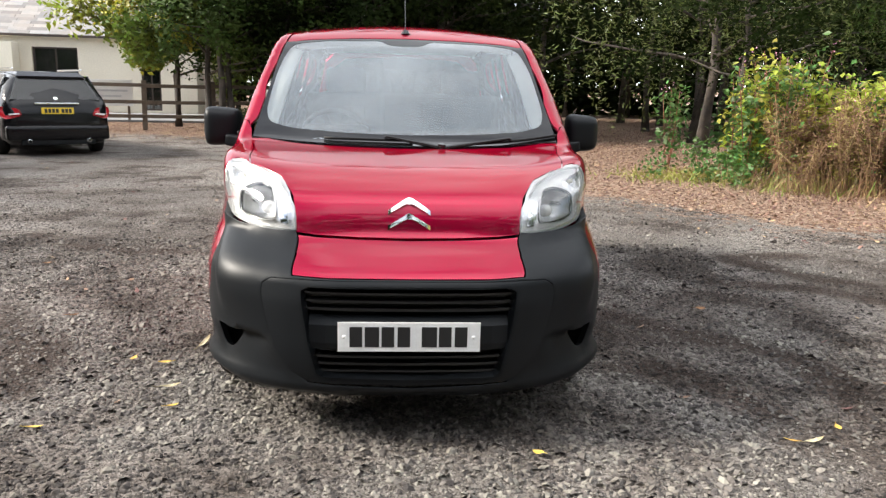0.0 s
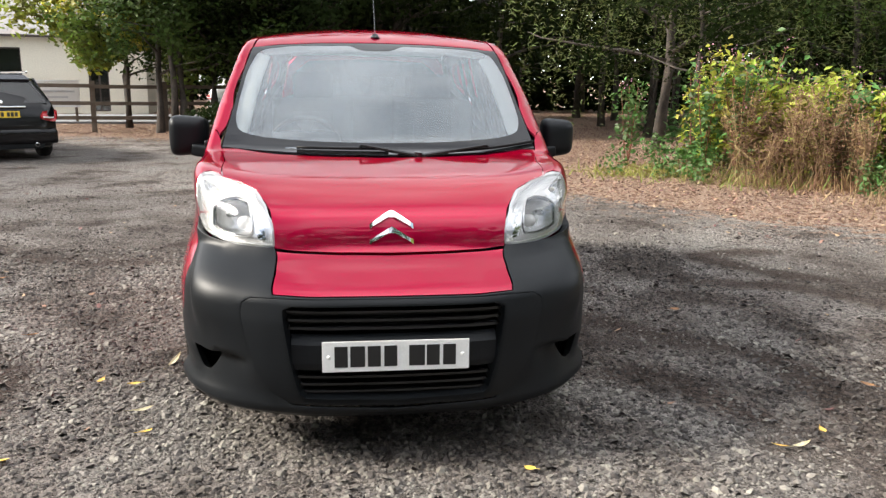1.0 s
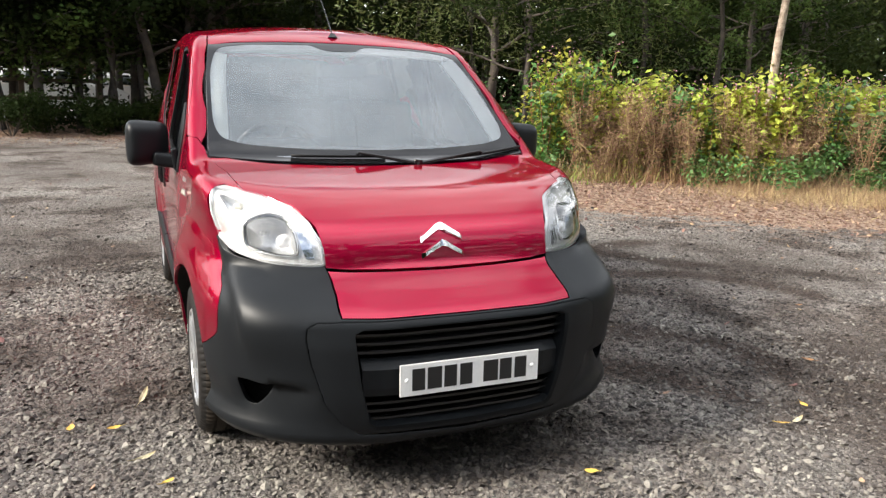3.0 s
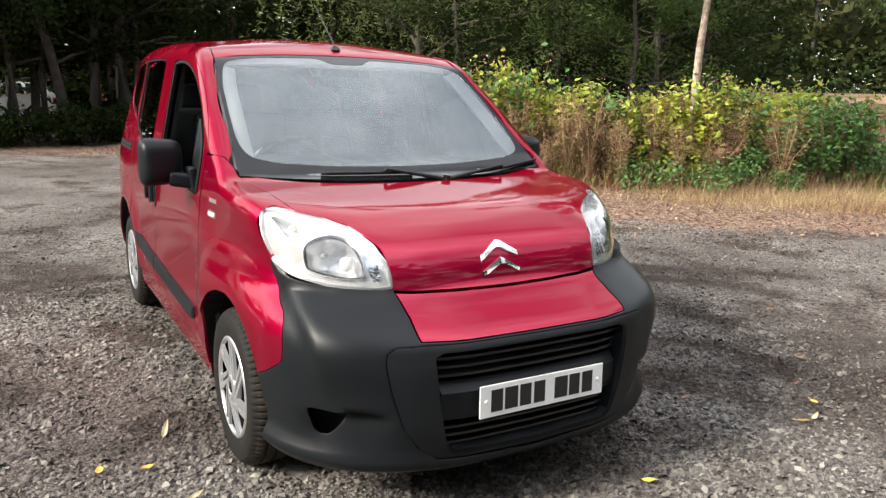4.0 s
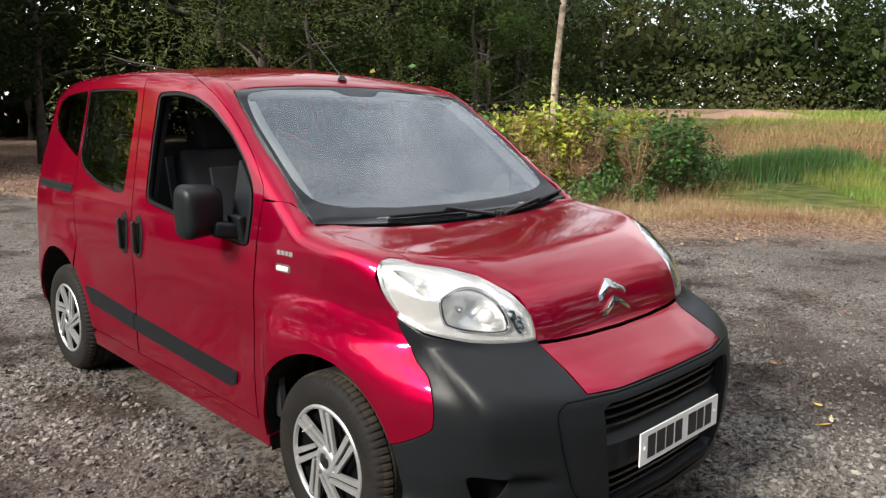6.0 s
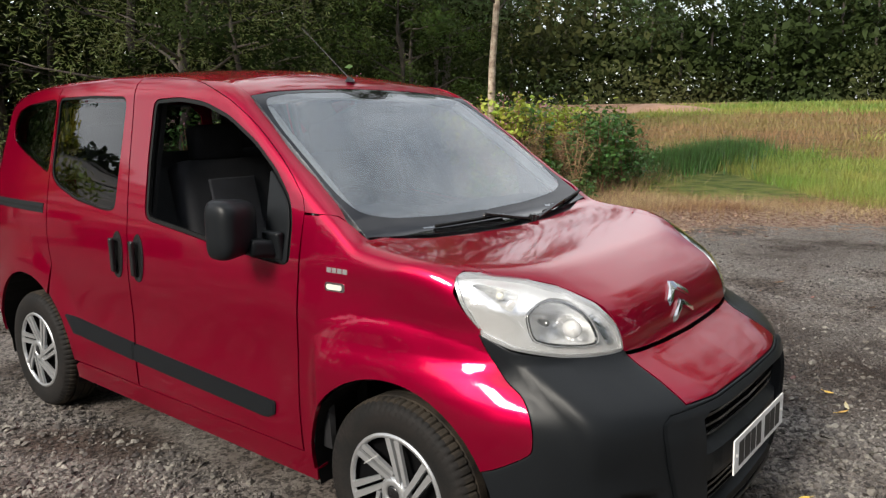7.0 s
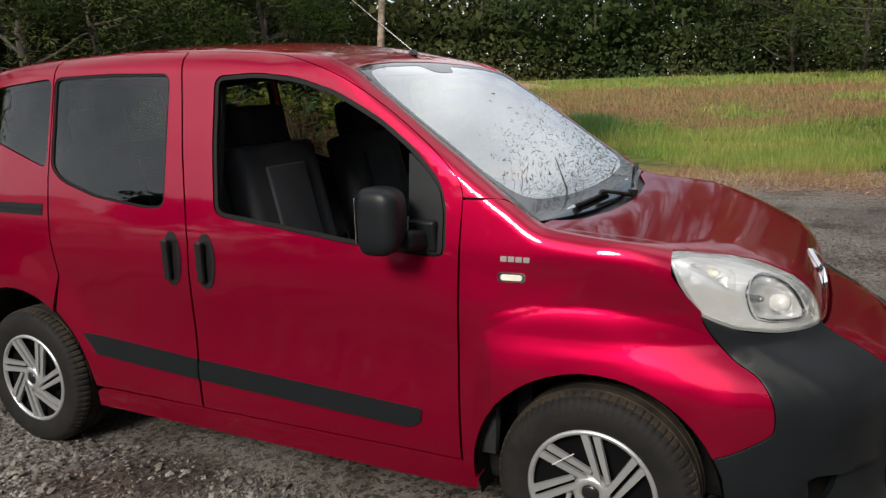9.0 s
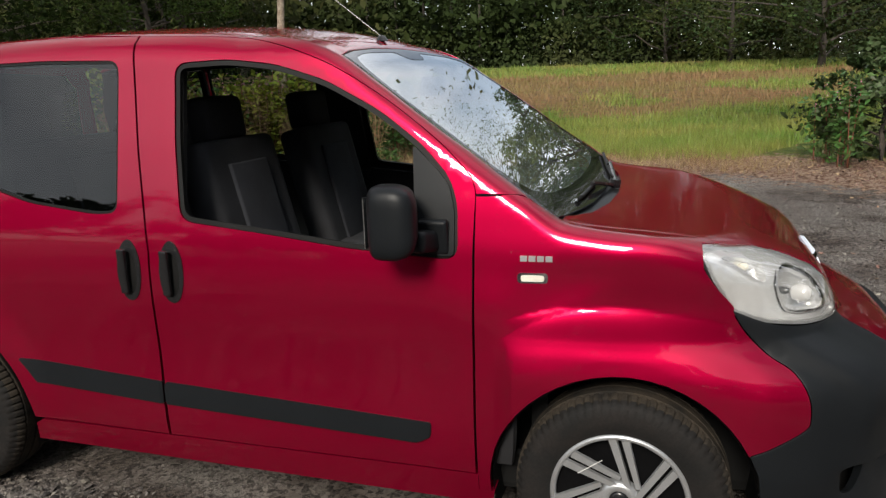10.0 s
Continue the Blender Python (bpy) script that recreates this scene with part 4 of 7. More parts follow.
def seat(x, y, wide, rests):
    st = empty("seat")
    st.parent = car
    part("cushion", boxed((wide, 0.50, 0.17), pose(x, y - 0.14, 0.70, 6), 0.06, 4), CLOTH, st, smooth=True)
    part("backrest", boxed((wide, 0.13, 0.64), pose(x, y + 0.17, 0.99, -14), 0.055, 4), CLOTH, st, smooth=True)
    part("seat_panel", boxed((wide * 0.5, 0.02, 0.50), pose(x, y + 0.098, 0.98, -14), 0.009, 2), CLOTH_GREY, st, smooth=True)
    for dx in rests:
        head = part("headrest", boxed((0.25, 0.10, 0.17), pose(x + dx, y + 0.275, 1.375, -8), 0.045, 4), CLOTH, st, smooth=True)
        bm = bmesh.new()
        for s in (-0.06, 0.06):
            rod(bm, (x + dx + s, y + 0.26, 1.22), (x + dx + s, y + 0.27, 1.34), 0.006)
        part("headrest_rods", bm, CHROME, head)
    return st


seat(-0.37, 2.12, 0.50, (0,))
seat(0.37, 2.12, 0.50, (0,))
seat(0.0, 3.02, 1.22, (-0.40, 0.40))
# inside trim of doors, pillars and roof
for mir in (False, True):
    kw = dict(mirror=mir, gap=0.0, lip=0.0, mesh=0.06)
    win = rounded([(2.292, 1.572), (2.10, 1.578), (1.93, 1.557), (1.76, 1.505), (1.58, 1.412), (1.45, 1.318), (1.362, 1.225), (1.336, 1.15), (1.332, .992), (1.68, 1.016), (1.954, 1.050), (2.255, 1.082), (2.282, 1.32)], 0.045)
    swin = rounded([(2.510, 1.588), (2.82, 1.598), (3.145, 1.594), (3.135, 1.235), (3.063, 1.182), (2.864, 1.127), (2.60, 1.096), (2.500, 1.10)], 0.04)
    qwin = rounded([(3.165, 1.592), (3.507, 1.566), (3.655, 1.536), (3.705, 1.46), (3.66, 1.385), (3.379, 1.299), (3.165, 1.232)], 0.04)
    low = [(1.20, .34), (2.93, .34), (2.97, .56), (3.09, .78), (3.25, .80), (3.5, .80), (3.80, .80), (3.80, 1.0), (3.80, 1.28)]
    belt = low + [(3.70, 1.38), (3.379, 1.290), (3.15, 1.215), (3.063, 1.172), (2.864, 1.117), (2.50, 1.088), (2.26, 1.072), (1.954, 1.040), (1.68, 1.006), (1.335, .984), (1.30, 1.15), (1.20, 1.10)]
    panel("door_trim", on_side(belt), SIDE, TRIM_DARK, car, depth=0.055, thick=0.02, **kw)
    for y0, y1, name in ((2.292, 2.505, "pillar_trim"), (3.140, 3.170, "pillar_trim")):
        panel(name, on_side([(y0 - .02, 1.05), (y0, 1.585), (y1, 1.585), (y1 - 0.01, 1.07)]), SIDE, TRIM_DARK, car, depth=0.045, thick=0.02, **kw)
    top = [(1.30, 1.16), (1.36, 1.23), (1.45, 1.322), (1.58, 1.416), (1.76, 1.51), (1.93, 1.562), (2.10, 1.583), (2.5, 1.592), (3.14, 1.598), (3.66, 1.54), (3.72, 1.60), (3.15, 1.65), (2.4, 1.65), (2.1, 1.63), (1.82, 1.57), (1.55, 1.43), (1.36, 1.28), (1.28, 1.20)]
    panel("cant_trim", on_side(top), SIDE, TRIM_DARK, car, depth=0.035, thick=0.01, **kw)
    strip = [tuple(p) for p in on_top([(-.650, 1.10), (-.628, 1.22), (-.615, 1.35), (-.592, 1.56), (-.565, 1.70), (-.65, 1.74), (-.682, 1.57), (-.708, 1.32), (-.730, 1.12)])]
    panel("screen_pillar_trim", strip, TOP, TRIM_GREY, car, depth=0.03, thick=0.01, **kw)
lining = [tuple(p) for p in on_top([(0, 1.80), (-.3, 1.79), (-.60, 1.75), (-.61, 2.1), (-.60, 2.6), (-.58, 3.6), (0, 3.75)])]
panel("headlining", both(lining), TOP, TRIM_GREY, car, depth=0.045, gap=0, lip=0, mesh=0.08, thick=0.01)
part("rear_view_mirror", boxed((0.24, 0.03, 0.07), pose(0, 1.66, 1.47, 10), 0.015, 3), GLOSS_BLACK, car, smooth=True)

# ---- door mirrors ----
for s in (-1, 1):
    mirror = empty("door_mirror")
    mirror.parent = car
    bm = bmesh.new()
    bmesh.ops.create_cube(bm, size=1)
    bmesh.ops.subdivide_edges(bm, edges=bm.edges[:], cuts=9, use_grid_fill=True)
    for v in bm.verts:
        c = v.co * 2
        p = Vector([math.copysign(abs(t) ** 0.9, t) for t in c])
        k = (abs(p.x) ** 5 + abs(p.y) ** 5 + abs(p.z) ** 5) ** (1 / 5)
        p = p / max(k, 1e-6) * max(abs(c.x), abs(c.y), abs(c.z))
        w = 1 - 0.22 * max(0, -p.y) ** 2
        v.co = Vector((s * 0.957 + s * p.x * 0.092 * w, 1.475 + p.y * 0.068 + (0.022 if s * p.x > 0 else -0.02) * abs(p.x), 1.126 + p.z * (0.098 - 0.008 * (s * p.x)) * w))
    part("mirror_housing", bm, PLASTIC, mirror, smooth=True)
    part("mirror_glass", boxed((0.115, 0.004, 0.140), pose(s * 0.960, 1.528, 1.126, 0, 0, s * 10), 0.0015), CHROME, mirror)
    part("mirror_arm", boxed((0.13, 0.062, 0.062), pose(s * 0.872, 1.415, 1.052, 0, s * -8, s * 12), 0.024, 4), PLASTIC, mirror, smooth=True)
    part("mirror_foot", boxed((0.030, 0.09, 0.10), pose(s * 0.846, 1.400, 1.060, 0, s * 8, 0), 0.013, 3), PLASTIC, mirror, smooth=True)

# ---- wipers ----
def above(x, y, h):
    p, n = skin([(x, y, 2.2)], [(0, 0, -1)])
    return Vector(p[0] + n[0] * h)


for tips, pivot, elbow in ((((-0.395, 1.052), (0.03, 1.045)), (0.16, 0.985), (-0.10, 1.05)), (((0.27, 1.003), (0.735, 1.092)), (0.17, 0.975), (0.50, 1.045))):
    wiper = empty("wiper")
    wiper.parent = car
    bm = bmesh.new()
    pts = [above(tips[0][0] + (tips[1][0] - tips[0][0]) * t, tips[0][1] + (tips[1][1] - tips[0][1]) * t, 0.012) for t in np.linspace(0, 1, 8)]
    bm.free()
    part("wiper_blade", mesh_of("wiper_blade", *tube(pts, [0.007] * 8, 6), SEAL), None, wiper)
    bm = bmesh.new()
    rod(bm, above(*pivot, 0.0), above(*elbow, 0.030), 0.010, 0.007, 6)
    rod(bm, above(*elbow, 0.030), above(elbow[0], elbow[1], 0.010), 0.008, seg=6)
    part("wiper_arm", bm, GLOSS_BLACK, wiper)
    part("wiper_pivot", rod(bmesh.new(), above(*pivot, -0.01), above(*pivot, 0.02), 0.014), GLOSS_BLACK, wiper)

# ---- ground: gravel yard, leaf litter, verge and rising field, in one sheet ----
EDGE_PTS = [(2.2, 9.5), (2.6, 7.2), (3.8, 5.6), (5.1, 4.2), (6.8, 2.9), (8.0, 2.2), (8.8, 0.5), (8.0, -0.9), (7.2, -1.7), (6.4, -3.0), (6.0, -6.0), (5.0, -14.0)]


def edge_side(x, y):
    """Metres beyond the gravel's edge on the field's side (negative on the gravel)."""
    p = np.stack([np.ravel(x), np.ravel(y)], 1)
    a, b = np.array(EDGE_PTS[:-1]), np.array(EDGE_PTS[1:])
    ab = b - a
    t = np.clip(((p[:, None] - a) * ab).sum(2) / (ab * ab).sum(1), 0, 1)
    d = np.linalg.norm(p[:, None] - (a + ab * t[..., None]), axis=2)
    i = d.argmin(1)
    s = ab[i, 0] * (p[:, 1] - a[i, 1]) - ab[i, 1] * (p[:, 0] - a[i, 0])
    return (np.where(s > 0, 1, -1) * d.min(1)).reshape(np.shape(x))


def wave(x, y, s, seed=0.0):
    """A soft pattern of about unit height, for arrays."""
    return (np.sin(x * 1.7 / s + 1.3 * np.sin(y * 1.1 / s + seed)) + np.sin(y * 1.9 / s + 1.7 * np.sin(x * 0.9 / s + 2 * seed + 1.0))
            + 0.5 * np.sin((x + y) * 4.1 / s + seed * 3)) / 2.5


def height(x, y):
    x, y = np.asarray(x, float), np.asarray(y, float)
    d = 0.93 * x + 0.22 * y - 15
    rise = 0.050 * np.where(d > 40, 40 + (d - 40) * 0.25, np.maximum(d, 0)) * step(d, 0, 14)
    rise = rise * (1 - step(y, 22, 40) * (1 - step(x, 18, 40)))
    e = edge_side(x, y)
    verge = 0.06 * step(e, 0.0, 1.2)
    rough = 0.010 * wave(x, y, 0.9) + 0.005 * wave(x, y, 0.23, 1.0)
    flat = 1 - 0.85 * np.exp(-((x / 1.4) ** 4 + ((y - 2.0) / 2.6) ** 4))
    return rise + verge + rough * flat + 0.02 * step(e, 0.4, 2.0) * wave(x, y, 1.4, 2.0)


def spread(lo, hi, a, b, fine, grow=1.12):
    mid = list(np.arange(a, b + 1e-6, fine))
    up, d = [], fine
    while (up[-1] if up else b) < hi:
        d = min(d * grow, 12)
        up.append((up[-1] if up else b) + d)
    down, d = [], fine
    while (down[-1] if down else a) > lo:
        d = min(d * grow, 12)
        down.append((down[-1] if down else a) - d)
    return np.array(down[::-1] + mid + up)


gx, gy = spread(-260, 260, -5.0, 11.0, 0.08), spread(-260, 260, -3.0, 11.0, 0.08)
XX, YY = np.meshgrid(gx, gy)
ZZ = height(XX, YY)
nx, ny = len(gx), len(gy)
verts = np.stack([XX.ravel(), YY.ravel(), ZZ.ravel()], 1)
idx = np.arange(nx * ny).reshape(ny, nx)
faces = np.stack([idx[:-1, :-1].ravel(), idx[:-1, 1:].ravel(), idx[1:, 1:].ravel(), idx[1:, :-1].ravel()], 1)
E = edge_side(XX, YY)
# cover: red channel leaf litter, green grass, blue reddish dry growth
behind = step(YY + 0.25 * XX + 0.8 * wave(XX, YY, 1.3), 14.5, 17.5) * (1 - step(XX, 10, 14))
litter = np.maximum(step(E + 0.25 * wave(XX, YY, 0.5), -0.35, 0.45), behind)
litter = np.maximum(litter, 0.45 * step(E, -1.8, 0.2))
far = 0.93 * XX + 0.22 * YY
grass = step(E + 0.3 * wave(XX, YY, 0.7, 3.0), 1.6, 3.2) * step(far + 0.5 * wave(XX, YY, 1.0), 7.6, 9.5) * (1 - step(YY - 0.35 * XX, 4.6, 6.5))
grass = np.maximum(grass, step(far, 18, 24) * (1 - step(YY - 0.85 * XX, 6, 14)))
dry = grass * step(wave(XX, YY, 8.0, 0.7) + 0.5 * wave(XX, YY, 2.6, 2.0) + 1.2 * np.exp(-((far - 24) / 6) ** 2) + 1.0 * np.exp(-((far - 36) / 5) ** 2), 0.45, 0.95)
soil = step(far + 2 * wave(XX, YY, 6.0, 0.4), 47, 52) * (1 - step(far, 74, 80)) * step(YY, 10, 24)
TRACKS = [((3.44, 3.6), (2.75, 3.5), (3.05, 2.95), (3.5, 2.5)), ((2.3, 2.65), (3.1, 2.35), (3.45, 1.65)), ((1.2, 1.85), (1.55, 1.55), (1.9, 1.2), (2.1, 0.85), (1.95, 0.3)),
          ((-1.05, 2.95), (-0.95, 2.7), (-0.8, 2.5)), ((-3.2, 4.2), (-2.4, 3.6), (-1.5, 3.5)), ((0.9, 0.9), (1.4, 0.75), (1.6, 0.3)), ((2.4, 0.2), (2.2, -0.5), (1.6, -1.0)), ((-2.4, 1.9), (-1.9, 1.2), (-1.7, 0.6))]


def dug(x, y):
    """How far the gravel is darkened and thinned, along tyre tracks and in broad patches, 0 to 1."""
    p = np.stack([np.ravel(x), np.ravel(y)], 1)
    best = np.full(len(p), 9.0)
    for line_ in TRACKS:
        q = np.array(flowing(line_))
        for a, b in zip(q, q[1:]):
            ab = b - a
            t = np.clip(((p - a) * ab).sum(1) / ((ab * ab).sum() + 1e-9), 0, 1)
            best = np.minimum(best, np.linalg.norm(p - (a + ab * t[:, None]), axis=1))
    best = best.reshape(np.shape(x)) + 0.07 * wave(x, y, 0.22, 4.0) + 0.05 * wave(x, y, 0.5, 1.5)
    # broad uneven darker patches with fewer stones, on both sides of the parking place
    zone = np.maximum(step(x, 0.5, 1.4) * (1 - step(x, 3.6, 5.2)) * step(y, -3.2, -1.8) * (1 - step(y, 2.0, 3.2)), step(x, -3.6, -2.6) * (1 - step(x, -1.0, -0.6)) * step(y, 1.4, 2.4) * (1 - step(y, 5.0, 7.0)))
    thin = zone * step(wave(x, y, 0.55, 2.2) + 0.6 * wave(x, y, 0.2, 0.3), -0.5, 0.7)
    return np.maximum(1 - step(best, 0.05, 0.22), 0.75 * thin)


me = mesh_of("ground", verts, faces, None)
earth = me.attributes.new("earth", "FLOAT", "POINT")
earth.data.foreach_set("value", dug(XX, YY).ravel().astype(np.float32))
col = me.color_attributes.new("cover", "FLOAT_COLOR", "POINT")
col.data.foreach_set("color", np.stack([litter.ravel(), grass.ravel(), np.maximum(dry, 0.0).ravel(), soil.ravel()], 1).astype(np.float32).ravel())

GROUND = bpy.data.materials.new("ground_cover")
GROUND.use_nodes = True
n, l = GROUND.node_tree.nodes, GROUND.node_tree.links
bsdf = n["Principled BSDF"]
bsdf.inputs["Roughness"].default_value = 0.85
bsdf.inputs["Specular IOR Level"].default_value = 0.3
co = n.new("ShaderNodeTexCoord")


def tex(kind, scale, detail=4, **kw):
    t = n.new(kind)
    t.inputs["Scale"].default_value = scale
    if "Detail" in t.inputs:
        t.inputs["Detail"].default_value = detail
    l.new(co.outputs["Object"], t.inputs["Vector"])
    return t


def blend(fac, a, b, mode="MIX"):
    m = n.new("ShaderNodeMixRGB")
    m.blend_type = mode
    for i, v in enumerate((fac, a, b)):
        if hasattr(v, "links"):
            l.new(v, m.inputs[i])
        else:
            m.inputs[i].default_value = v if i == 0 else (*v, 1)
    return m.outputs[0]


def ramp(src, *stops):
    r = n.new("ShaderNodeValToRGB")
    while len(r.color_ramp.elements) < len(stops):
        r.color_ramp.elements.new(0.5)
    for e, (p, c) in zip(r.color_ramp.elements, stops):
        e.position, e.color = p, (*c, 1)
    l.new(src, r.inputs[0])
    return r.outputs[0]


stones = tex("ShaderNodeTexVoronoi", 48)
stones2 = tex("ShaderNodeTexVoronoi", 110)
sep = n.new("ShaderNodeSeparateColor")
l.new(stones.outputs["Color"], sep.inputs[0])
stone_col = ramp(sep.outputs[0], (0.0, (0.03, 0.027, 0.025)), (0.35, (0.10, 0.095, 0.092)), (0.68, (0.22, 0.21, 0.203)), (0.88, (0.40, 0.385, 0.37)), (1.0, (0.62, 0.60, 0.57)))
sep2 = n.new("ShaderNodeSeparateColor")
l.new(stones2.outputs["Color"], sep2.inputs[0])
dirt = ramp(sep2.outputs[0], (0.0, (0.025, 0.021, 0.018)), (0.6, (0.105, 0.094, 0.085)), (1.0, (0.38, 0.36, 0.34)))
wear = tex("ShaderNodeTexNoise", 0.55, 6)
wear_r = ramp(wear.outputs["Fac"], (0.42, (0, 0, 0)), (0.60, (1, 1, 1)))
gravel = blend(wear_r, stone_col, dirt)
damp = tex("ShaderNodeTexNoise", 1.1, 8)
damp.inputs["Roughness"].default_value = 0.62
damp_r = ramp(damp.outputs["Fac"], (0.38, (0.25, 0.205, 0.18)), (0.50, (0.66, 0.60, 0.57)), (0.60, (0.80, 0.765, 0.735)))
gravel = blend(1.0, gravel, damp_r, "MULTIPLY")
scraped = n.new("ShaderNodeAttribute")
scraped.attribute_name = "earth"
gravel = blend(scraped.outputs["Fac"], gravel, blend(1.0, gravel, (0.36, 0.30, 0.27), "MULTIPLY"))
leafy = tex("ShaderNodeTexVoronoi", 24)
sep3 = n.new("ShaderNodeSeparateColor")
l.new(leafy.outputs["Color"], sep3.inputs[0])
leaf_col = ramp(sep3.outputs[1], (0.0, (0.05, 0.028, 0.018)), (0.45, (0.16, 0.085, 0.055)), (0.8, (0.29, 0.160, 0.105)), (1.0, (0.45, 0.32, 0.24)))
grain = tex("ShaderNodeTexNoise", 2.2, 8)
grass_col = ramp(grain.outputs["Fac"], (0.30, (0.070, 0.105, 0.018)), (0.50, (0.155, 0.205, 0.034)), (0.66, (0.28, 0.27, 0.07)))
dry_col = ramp(grain.outputs["Fac"], (0.30, (0.12, 0.10, 0.035)), (0.50, (0.29, 0.165, 0.075)), (0.68, (0.22, 0.22, 0.06)))
cover = n.new("ShaderNodeAttribute")
cover.attribute_name = "cover"
sepc = n.new("ShaderNodeSeparateColor")
l.new(cover.outputs["Color"], sepc.inputs[0])
mixn = tex("ShaderNodeTexNoise", 7, 6)


def mask(src):
    """A cover's strength, broken up at its border."""
    a = n.new("ShaderNodeMath")
    a.operation = "MULTIPLY_ADD"
    l.new(mixn.outputs["Fac"], a.inputs[0])
    a.inputs[1].default_value = 1.6
    a.inputs[2].default_value = -0.8
    b = n.new("ShaderNodeMath")
    l.new(a.outputs[0], b.inputs[0])
    l.new(src, b.inputs[1])
    r = n.new("ShaderNodeMapRange")
    r.inputs["From Min"].default_value, r.inputs["From Max"].default_value = 0.35, 0.65
    l.new(b.outputs[0], r.inputs["Value"])
    return r.outputs[0]


full = blend(mask(sepc.outputs[0]), gravel, leaf_col)
full = blend(mask(sepc.outputs[1]), full, grass_col)
full = blend(mask(sepc.outputs[2]), full, dry_col)
full = blend(mask(cover.outputs["Alpha"]), full, (0.33, 0.20, 0.13))
l.new(full, bsdf.inputs["Base Color"])
bump1, bump2 = n.new("ShaderNodeBump"), n.new("ShaderNodeBump")
bump1.inputs["Distance"].default_value, bump2.inputs["Distance"].default_value = 0.032, 0.014
bump1.invert = bump2.invert = True
l.new(stones.outputs["Distance"], bump1.inputs["Height"])
l.new(stones2.outputs["Distance"], bump2.inputs["Height"])
l.new(bump1.outputs[0], bump2.inputs["Normal"])
l.new(bump2.outputs[0], bsdf.inputs["Normal"])
me.materials.append(GROUND)
ground = tagged(part("ground", me, None), "grey gravel yard edged with brown fallen leaves and a rising grass field", "ground", kind="structure")

# loose stones
rng = np.random.default_rng(4)


def scatter(name, verts_of_one, faces_of_one, pos, size, rot, mat, smooth=False, outward=None):
    """Many small pieces in one mesh: pos (n,3), size (n,) or (n,3), rot (n,3,3)."""
    v1, f1 = np.array(verts_of_one, float), np.array(faces_of_one)
    n_ = len(pos)
    size = np.asarray(size, float)
    if size.ndim == 1:
        size = np.repeat(size[:, None], 3, 1)
    v = np.einsum("nij,nkj->nki", rot, v1[None] * size[:, None, :]) + pos[:, None, :]
    f = f1[None] + (np.arange(n_) * len(v1))[:, None, None]
    if outward is not None:
        # leaves face out of their crown and take its rounded shading
        g = np.cross(v[:, 1] - v[:, 0], v[:, 2] - v[:, 0])
        back = (g * outward).sum(1) < 0
        f[back] = f[back][:, :, ::-1]
        smooth = True
    me_ = bpy.data.meshes.new(name)
    k = f1.shape[1]
    me_.vertices.add(n_ * len(v1))
    me_.vertices.foreach_set("co", v.astype(np.float32).ravel())
    me_.loops.add(f.size)
    me_.loops.foreach_set("vertex_index", f.astype(np.int32).ravel())
    me_.polygons.add(len(f1) * n_)
    me_.polygons.foreach_set("loop_start", np.arange(0, f.size, k, dtype=np.int32))
    me_.polygons.foreach_set("use_smooth", np.full(len(f1) * n_, smooth))
    me_.update(calc_edges=True)
    if outward is not None:
        o = outward / (np.linalg.norm(outward, axis=1, keepdims=True) + 1e-9)
        soft = me_.attributes.new("custom_normal", "FLOAT_VECTOR", "POINT")
        soft.data.foreach_set("vector", np.repeat(o, len(v1), 0).astype(np.float32).ravel())
    me_.materials.append(mat)
    return me_


def turns(n_, tilt=1.0, r=None):
    """Random rotations: any heading, leaning by up to about tilt radians."""
    r = r or rng
    a, b, c = r.uniform(0, 2 * np.pi, n_), r.normal(0, tilt, n_), r.normal(0, tilt, n_)
    ca, sa, cb, sb, cc, sc = np.cos(a), np.sin(a), np.cos(b), np.sin(b), np.cos(c), np.sin(c)
    z, o = np.zeros(n_), np.ones(n_)
    A = np.array([[ca, -sa, z], [sa, ca, z], [z, z, o]])
    B = np.array([[o, z, z], [z, cb, -sb], [z, sb, cb]])
    C = np.array([[cc, z, sc], [z, o, z], [-sc, z, cc]])
    return np.einsum("ijn,jkn,kln->nil", A, B, C)


STONE = material("loose_stone", (0.180, 0.163, 0.150), 0.85, 0, 0.2, 3.0, 150.0, island=0.78)
octa_v = [(1, 0, 0.1), (0.3, 0.9, -0.1), (-0.9, 0.4, 0.1), (-0.5, -0.85, 0), (0.55, -0.8, 0.15), (0.1, 0.05, 0.75), (0, 0, -0.6)]
octa_f = [(i, (i + 1) % 5, 5) for i in range(5)] + [((i + 1) % 5, i, 6) for i in range(5)]
N = 205000
near = np.arange(N) < 120000
sx = np.where(near, rng.uniform(-3.6, 2.6, N), rng.uniform(-5.5, 6.6, N))
sy = np.where(near, rng.uniform(-1.8, 4.0, N), rng.uniform(-1.9, 8.5, N))
keep = (edge_side(sx, sy) < 0.2) & ~((np.abs(sx) < 0.7) & (sy > 0.6) & (sy < 3.6)) & (rng.uniform(0, 1, N) < (0.75 + 0.3 * wave(sx, sy, 0.6)) * (1 - 0.8 * step(sy, 3.5, 8.5)) * (1 - 0.6 * step(np.abs(sx), 3.5, 6.4)))
sx, sy = sx[keep], sy[keep]
keep = rng.uniform(0, 1, len(sx)) > 0.72 * dug(sx, sy)
sx, sy = sx[keep], sy[keep]
sz = rng.lognormal(-4.68, 0.45, len(sx)).clip(0.004, 0.026)
